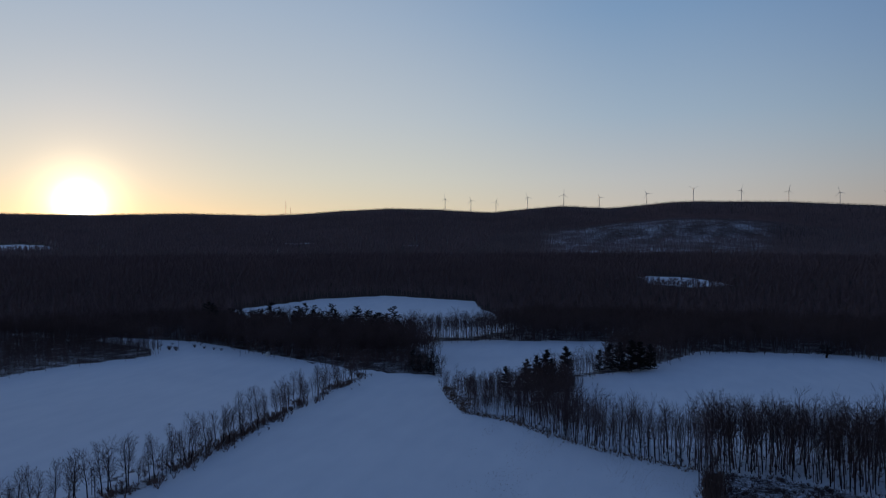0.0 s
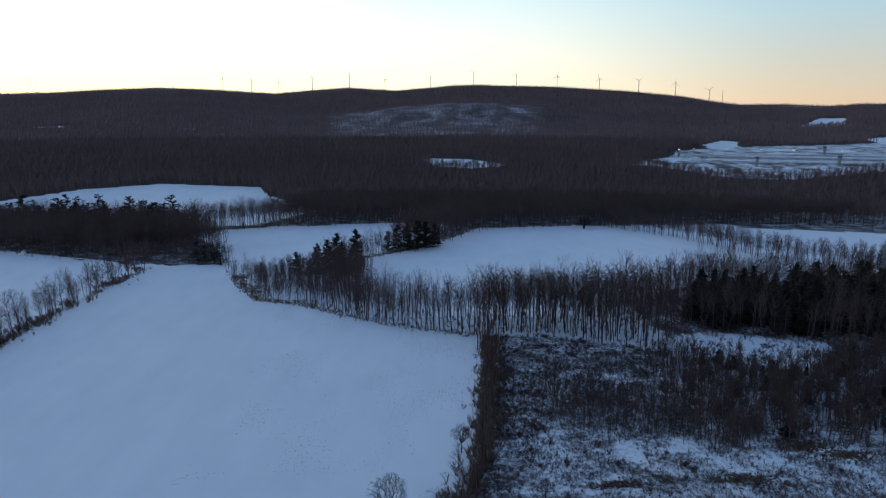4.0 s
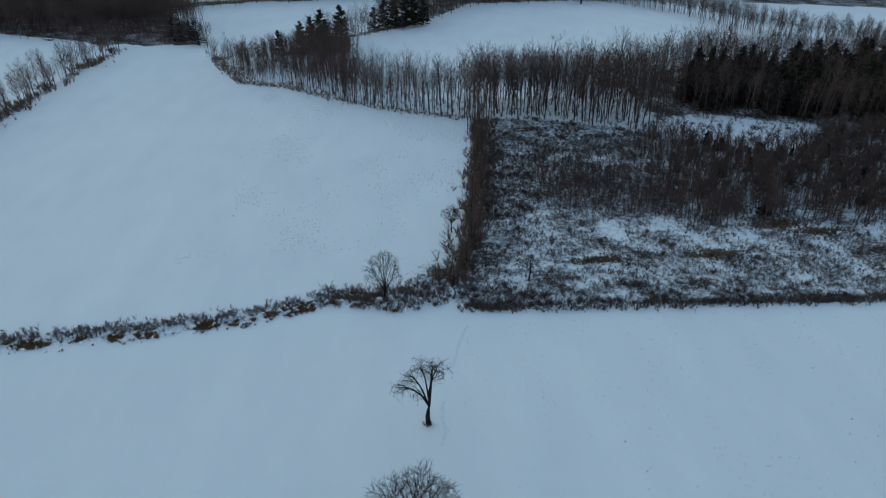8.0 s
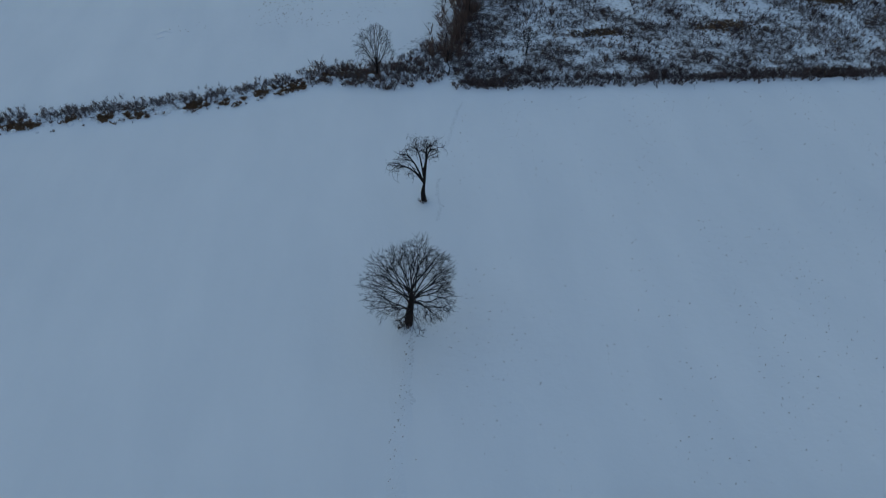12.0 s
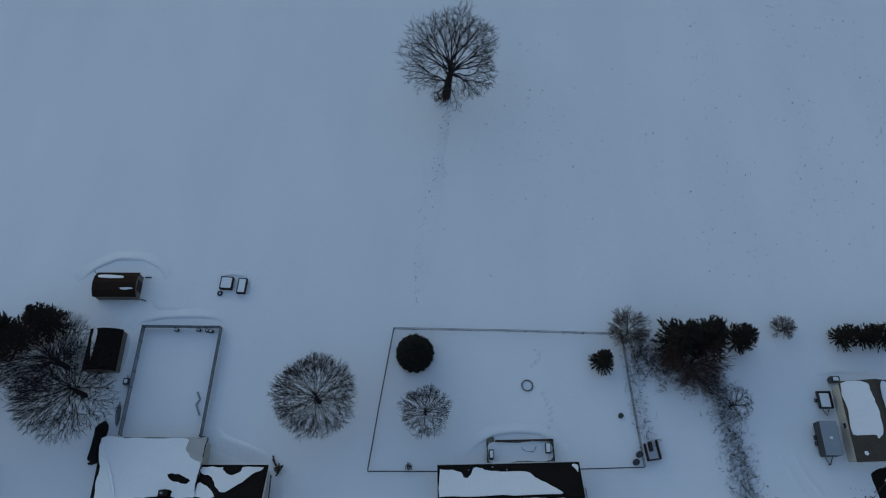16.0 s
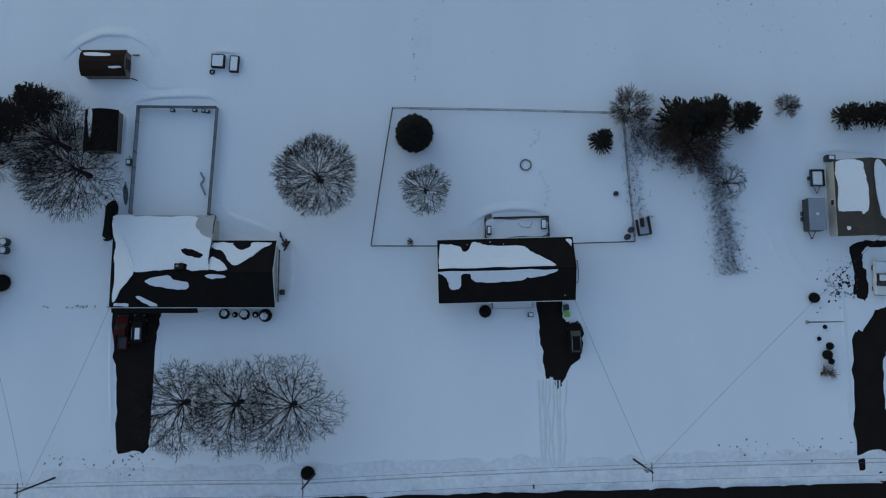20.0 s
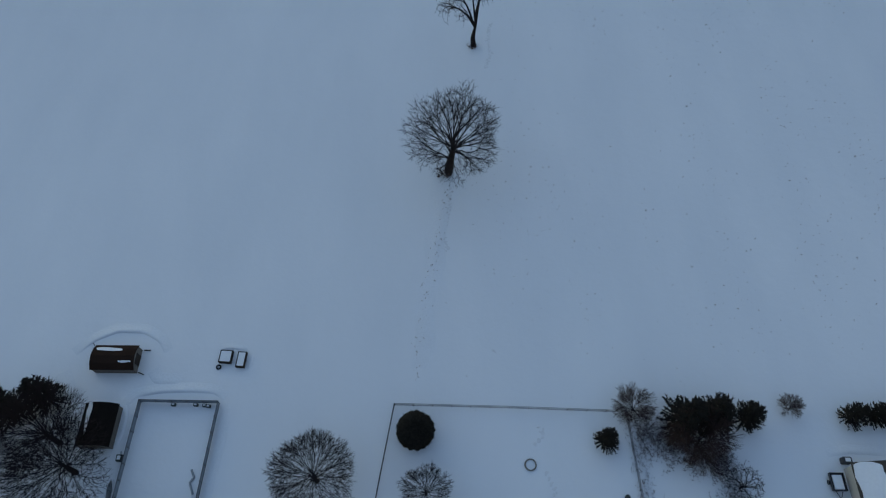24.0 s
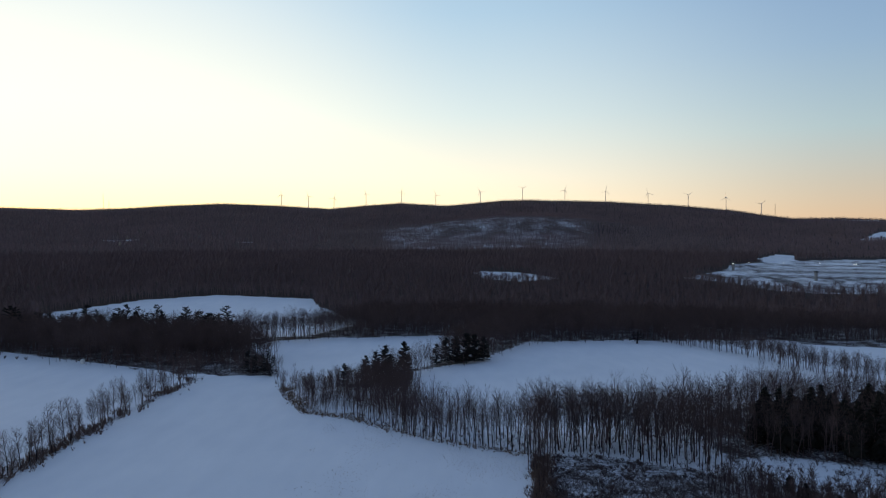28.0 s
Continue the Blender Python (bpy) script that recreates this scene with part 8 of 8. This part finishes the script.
DRIFTS = [([(-60.5, 42.0), (-58.0, 44.6), (-54.5, 46.3), (-50.0, 46.2), (-47.0, 44.6), (-45.6, 42.4)], 1.6, 0.55, 0.22), ([(-50.0, 33.4), (-48.8, 35.3), (-45, 36.0), (-40, 36.2), (-36.4, 36.0), (-34.6, 34.6)], 1.5, 0.5, 0.25),
          ([(-50.4, 26.4), (-49.6, 29.0), (-49.6, 32.0), (-50.4, 34.0)], 1.2, 0.4, 0.3), ([(-34.0, 34.4), (-33.8, 29), (-34.4, 23), (-34.6, 18.6)], -1.8, 0.3, 0.3),
          ([(-34.8, 19.0), (-33.0, 17.0), (-29.5, 15.8), (-26.5, 14.6), (-24.6, 13.0)], -2.2, 0.45, 0.3), ([(-23.6, 12.8), (-23.2, 9.5), (-23.4, 6.0), (-24.0, 3.6)], -1.3, 0.35, 0.5),
          ([(3.0, 14.5), (5.2, 16.6), (7.5, 17.8), (11, 18.2), (14.5, 18.0), (17.4, 16.4)], 1.4, 0.45, 0.3), ([(18.0, 16.6), (18.4, 14.6), (18.2, 13.4)], -0.9, 0.3, 0.5),
          ([(-62, 39), (-60, 35.5), (-57.5, 34.6)], 2.0, 0.25, 0.5), ([(-47.5, 39.5), (-46.2, 37.8), (-42, 37.6)], 1.6, 0.2, 0.5), ([(-37.2, 43.2), (-35.5, 43.6), (-32.2, 43.2)], 0.9, 0.3, 0.4), ([(-31.6, 42.6), (-31.4, 41.0), (-31.8, 39.6)], -0.8, 0.25, 0.4),
          ([(49, 17), (50.5, 13), (52.5, 8.5), (55, 5.5)], 0.9, 0.16, 0.5), ([(51.5, 16), (53, 12), (55.5, 8)], 0.8, 0.14, 0.5), ([(57.6, 27.0), (61, 27.6), (65, 27.4), (68.5, 27.0)], 1.2, 0.3, 0.4),
          ([(-70, 193), (-67, 195.5), (-64, 194)], 1.4, 0.5, 0.4), ([(-69, 191), (-66, 192.2)], 1.2, 0.4, 0.4),
          ([(-0.6, 77.5), (-1.4, 73), (-0.9, 69), (-1.9, 64), (-1.3, 60), (-3.0, 54)], -2.6, 0.2, 0.6), ([(-2.2, 57), (-3.4, 51), (-2.8, 46), (-3.6, 40)], -2.4, 0.18, 0.6), ([(62.0, 8.5), (60.9, 4.5), (61.0, -4), (61.1, -14)], 0.6, 0.25, 0.6), ([(14.0, 3.0), (13.9, -2), (14.5, -7)], 0.5, 0.2, 0.6), ([(-50.6, 2.0), (-50.3, -6), (-49.6, -16)], 0.6, 0.25, 0.6), ([(-42.6, 1.0), (-43.0, -8), (-43.2, -16)], -0.5, 0.2, 0.6)]
for i, (pts_d, wide_d, high_d, lee_d) in enumerate(DRIFTS):
    drift(pts_d, wide_d, high_d, 300 + i, lee_d)


def footprints(points, seed, label="trail of footprints pressed into snow"):
    """Small raised and trodden lumps along a walked line."""
    rr = np.random.default_rng(seed)
    p = np.array(points, float)
    seg = np.concatenate([[0], np.cumsum(np.hypot(*np.diff(p, axis=0).T))])
    f = np.arange(0, seg[-1], 0.42)
    cx, cy = np.interp(f, seg, p[:, 0]) + rr.normal(0, 0.1, len(f)) + 0.18 * (-1) ** np.arange(len(f)), np.interp(f, seg, p[:, 1]) + rr.normal(0, 0.08, len(f))
    a = np.arange(8) * np.pi / 4
    ring_ = np.concatenate([np.stack([0.22 * np.cos(a), 0.3 * np.sin(a), np.full(8, -0.01)], 1), np.stack([0.16 * np.cos(a), 0.23 * np.sin(a), np.full(8, 0.035)], 1), np.stack([0.07 * np.cos(a), 0.12 * np.sin(a), np.full(8, 0.01)], 1)])
    q = np.concatenate([np.stack([np.arange(8) + r, (np.arange(8) + 1) % 8 + r, (np.arange(8) + 1) % 8 + 8 + r, np.arange(8) + 8 + r], 1) for r in (0, 8)] + [np.array([[16, 17, 18, 19], [16, 19, 20, 23], [20, 21, 22, 23]])])
    spread("footprints", [(ring_, q, np.zeros((0, 3), int))], cx, cy, rr.uniform(0.8, 1.2, len(f)), TRACK, label, "footprints", seed, z=np.zeros(len(f)))


footprints([(0.4, 76), (0.6, 72), (-0.6, 67), (0.2, 62)], 330), footprints([(18, 151), (15, 143), (13.5, 137), (11.5, 131)], 333), footprints([(9.5, 121), (8.6, 116), (9.2, 112), (8.0, 107)], 334)
footprints([(15, 24), (16.5, 21.5), (16, 19.0), (14.5, 17.6)], 331), footprints([(13.6, 28), (15.2, 29.5), (14.6, 31)], 332)

# mud thrown over the snow beside the eastern drive
rr = np.random.default_rng(340)
splash = []
for k in range(6):
    a = np.arange(7) * 2 * np.pi / 7
    rad = rr.uniform(0.5, 1.2, 7)
    splash.append((np.concatenate([np.stack([0.2 * rad * np.cos(a), 0.36 * rad * np.sin(a), np.full(7, 0.02)], 1), [[0, 0, 0.035]]]), np.zeros((0, 4), int), np.array([[i, (i + 1) % 7, 7] for i in range(7)])))
MUD_MAT = shader("dark_mud", (0.045, 0.034, 0.03), 0.8, vary=0.4, scale=0.8, bump=0.4)
px, py = 62.4 - np.abs(rr.normal(0, 1.9, 90)), rr.normal(6.3, 1.5, 90)
spread("mud_splashes", splash, px, py, rr.uniform(0.25, 0.85, 90), MUD_MAT, "dark mud splashed over snow beside a driveway", "mud", 341, z=np.zeros(90))
px, py = rr.uniform(-61, -43, 26), rr.normal(-19.8, 0.9, 26)
spread("road_grit", splash, np.concatenate([px, rr.uniform(40, 62, 34), rr.uniform(-50, -43, 24)]), np.concatenate([py, rr.normal(-17.6, 0.7, 34), rr.uniform(-22, -18, 24)]), rr.uniform(0.15, 0.6, 84), MUD_MAT, "bits of grit and mud along the ploughed verge", "mud", 342, z=np.full(84, 0.12))

# small things against walls
hoop = anchor("garden_edging", 20.3, 8.4, 0, 0, "pale hoop of plastic edging round a snowed-over bed", "edging")
ring_e = [Vector((0.45 * math.cos(k * 6.283 / 24), 1.9 * max(-0.9, min(0.9, math.sin(k * 6.283 / 24) * 1.25)), 0.12)) for k in range(25)]
part("hoop", tubes([(p, q, 0.05, 0.05, 0) for p, q in zip(ring_e, ring_e[1:])], 5), DARKSTEEL, hoop)
rail_t = anchor("garden_rail", -25.05, 8.0, 0, 0, "thin dark rail with a few posts along the house wall", "railing")
for yy in (-4.2, -2.6, -1.0, 0.6, 2.2, 3.6):
    part("post", rod((0, yy, -0.1), (0, yy, 0.9), 0.05, sides=5), DARK_WOOD, rail_t)
for z in (0.45, 0.88):
    part("rail", rod((0, -4.3, z), (0, 3.7, z), 0.045, sides=5), DARK_WOOD, rail_t)
rubble = anchor("scrap_heap", -24.3, 12.5, 0, 0, "dark heap of boards and dead vine at the house corner", "scrap heap")
for p, q in (((-0.9, 1.5, 0), (0.5, -0.2, 0.9)), ((-0.6, 0.2, 0), (0.9, 0.5, 0.6)), ((-0.2, -0.9, 0), (0.8, 0.4, 0.8)), ((-0.9, 2.0, 0), (-0.1, 0.4, 1.0)), ((0.1, 0.9, 0), (0.3, -0.6, 0.7))):
    part("board", boxed(-0.11, 0.11, -math.dist(p, q) / 2, math.dist(p, q) / 2, -0.03, 0.03), DARK_WOOD, rubble).matrix_basis = Matrix.Translation((Vector(p) + Vector(q)) / 2) @ (Vector(q) - Vector(p)).to_track_quat("Y", "Z").to_matrix().to_4x4()
part("vine", shrub_template(77, 1.1, 26, 0.7), SCRUB, rubble, "bare brown vine")
unit = anchor("air_conditioner", -24.5, 5.2, 0, 0, "small dark air conditioner beside the house wall", "air conditioner")
part("case", boxed(-0.35, 0.35, -0.4, 0.4, 0, 0.8, 0.04), DARK_PLASTIC, unit), part("fan_grille", drum(0.28, 0.28, 0.8, 0.84, 16), DARKSTEEL, unit)
pole_t2 = anchor("leaning_pole", -56.4, 42.6, 0, 0, "thin pole leaning against a shed roof", "pole")
part("pole", rod((-1.6, 1.5, 0), (0.4, -0.3, 2.6), 0.05, sides=6), DARK_WOOD, pole_t2)
for x, y, a in ((-48.9, 38.9, -20), (-48.8, 42.9, 0)):
    t = anchor("lumber", x, y, 0, a, "short dark board half buried beside a shed", "board", "boards by the shed")
    part("board", boxed(-0.55, 0.55, -0.06, 0.06, 0.0, 0.18, 0.02), DARK_WOOD, t)
for x, y in ((-42.5, 33.4), (-39.0, 33.4), (-37.6, 33.3), (-37.0, 33.2)):
    t = anchor("folded_chair", x, y + 0.35, 0, 0, "dark folded garden chair against the pool fence", "chair", "chairs along the pool fence")
    part("frame", boxed(-0.35, 0.35, -0.22, 0.22, 0, 0.55, 0.08), DARK_PLASTIC, t), part("snow_cap", boxed(-0.2, 0.2, -0.12, 0.12, 0.55, 0.63, 0.03), SNOW, t)
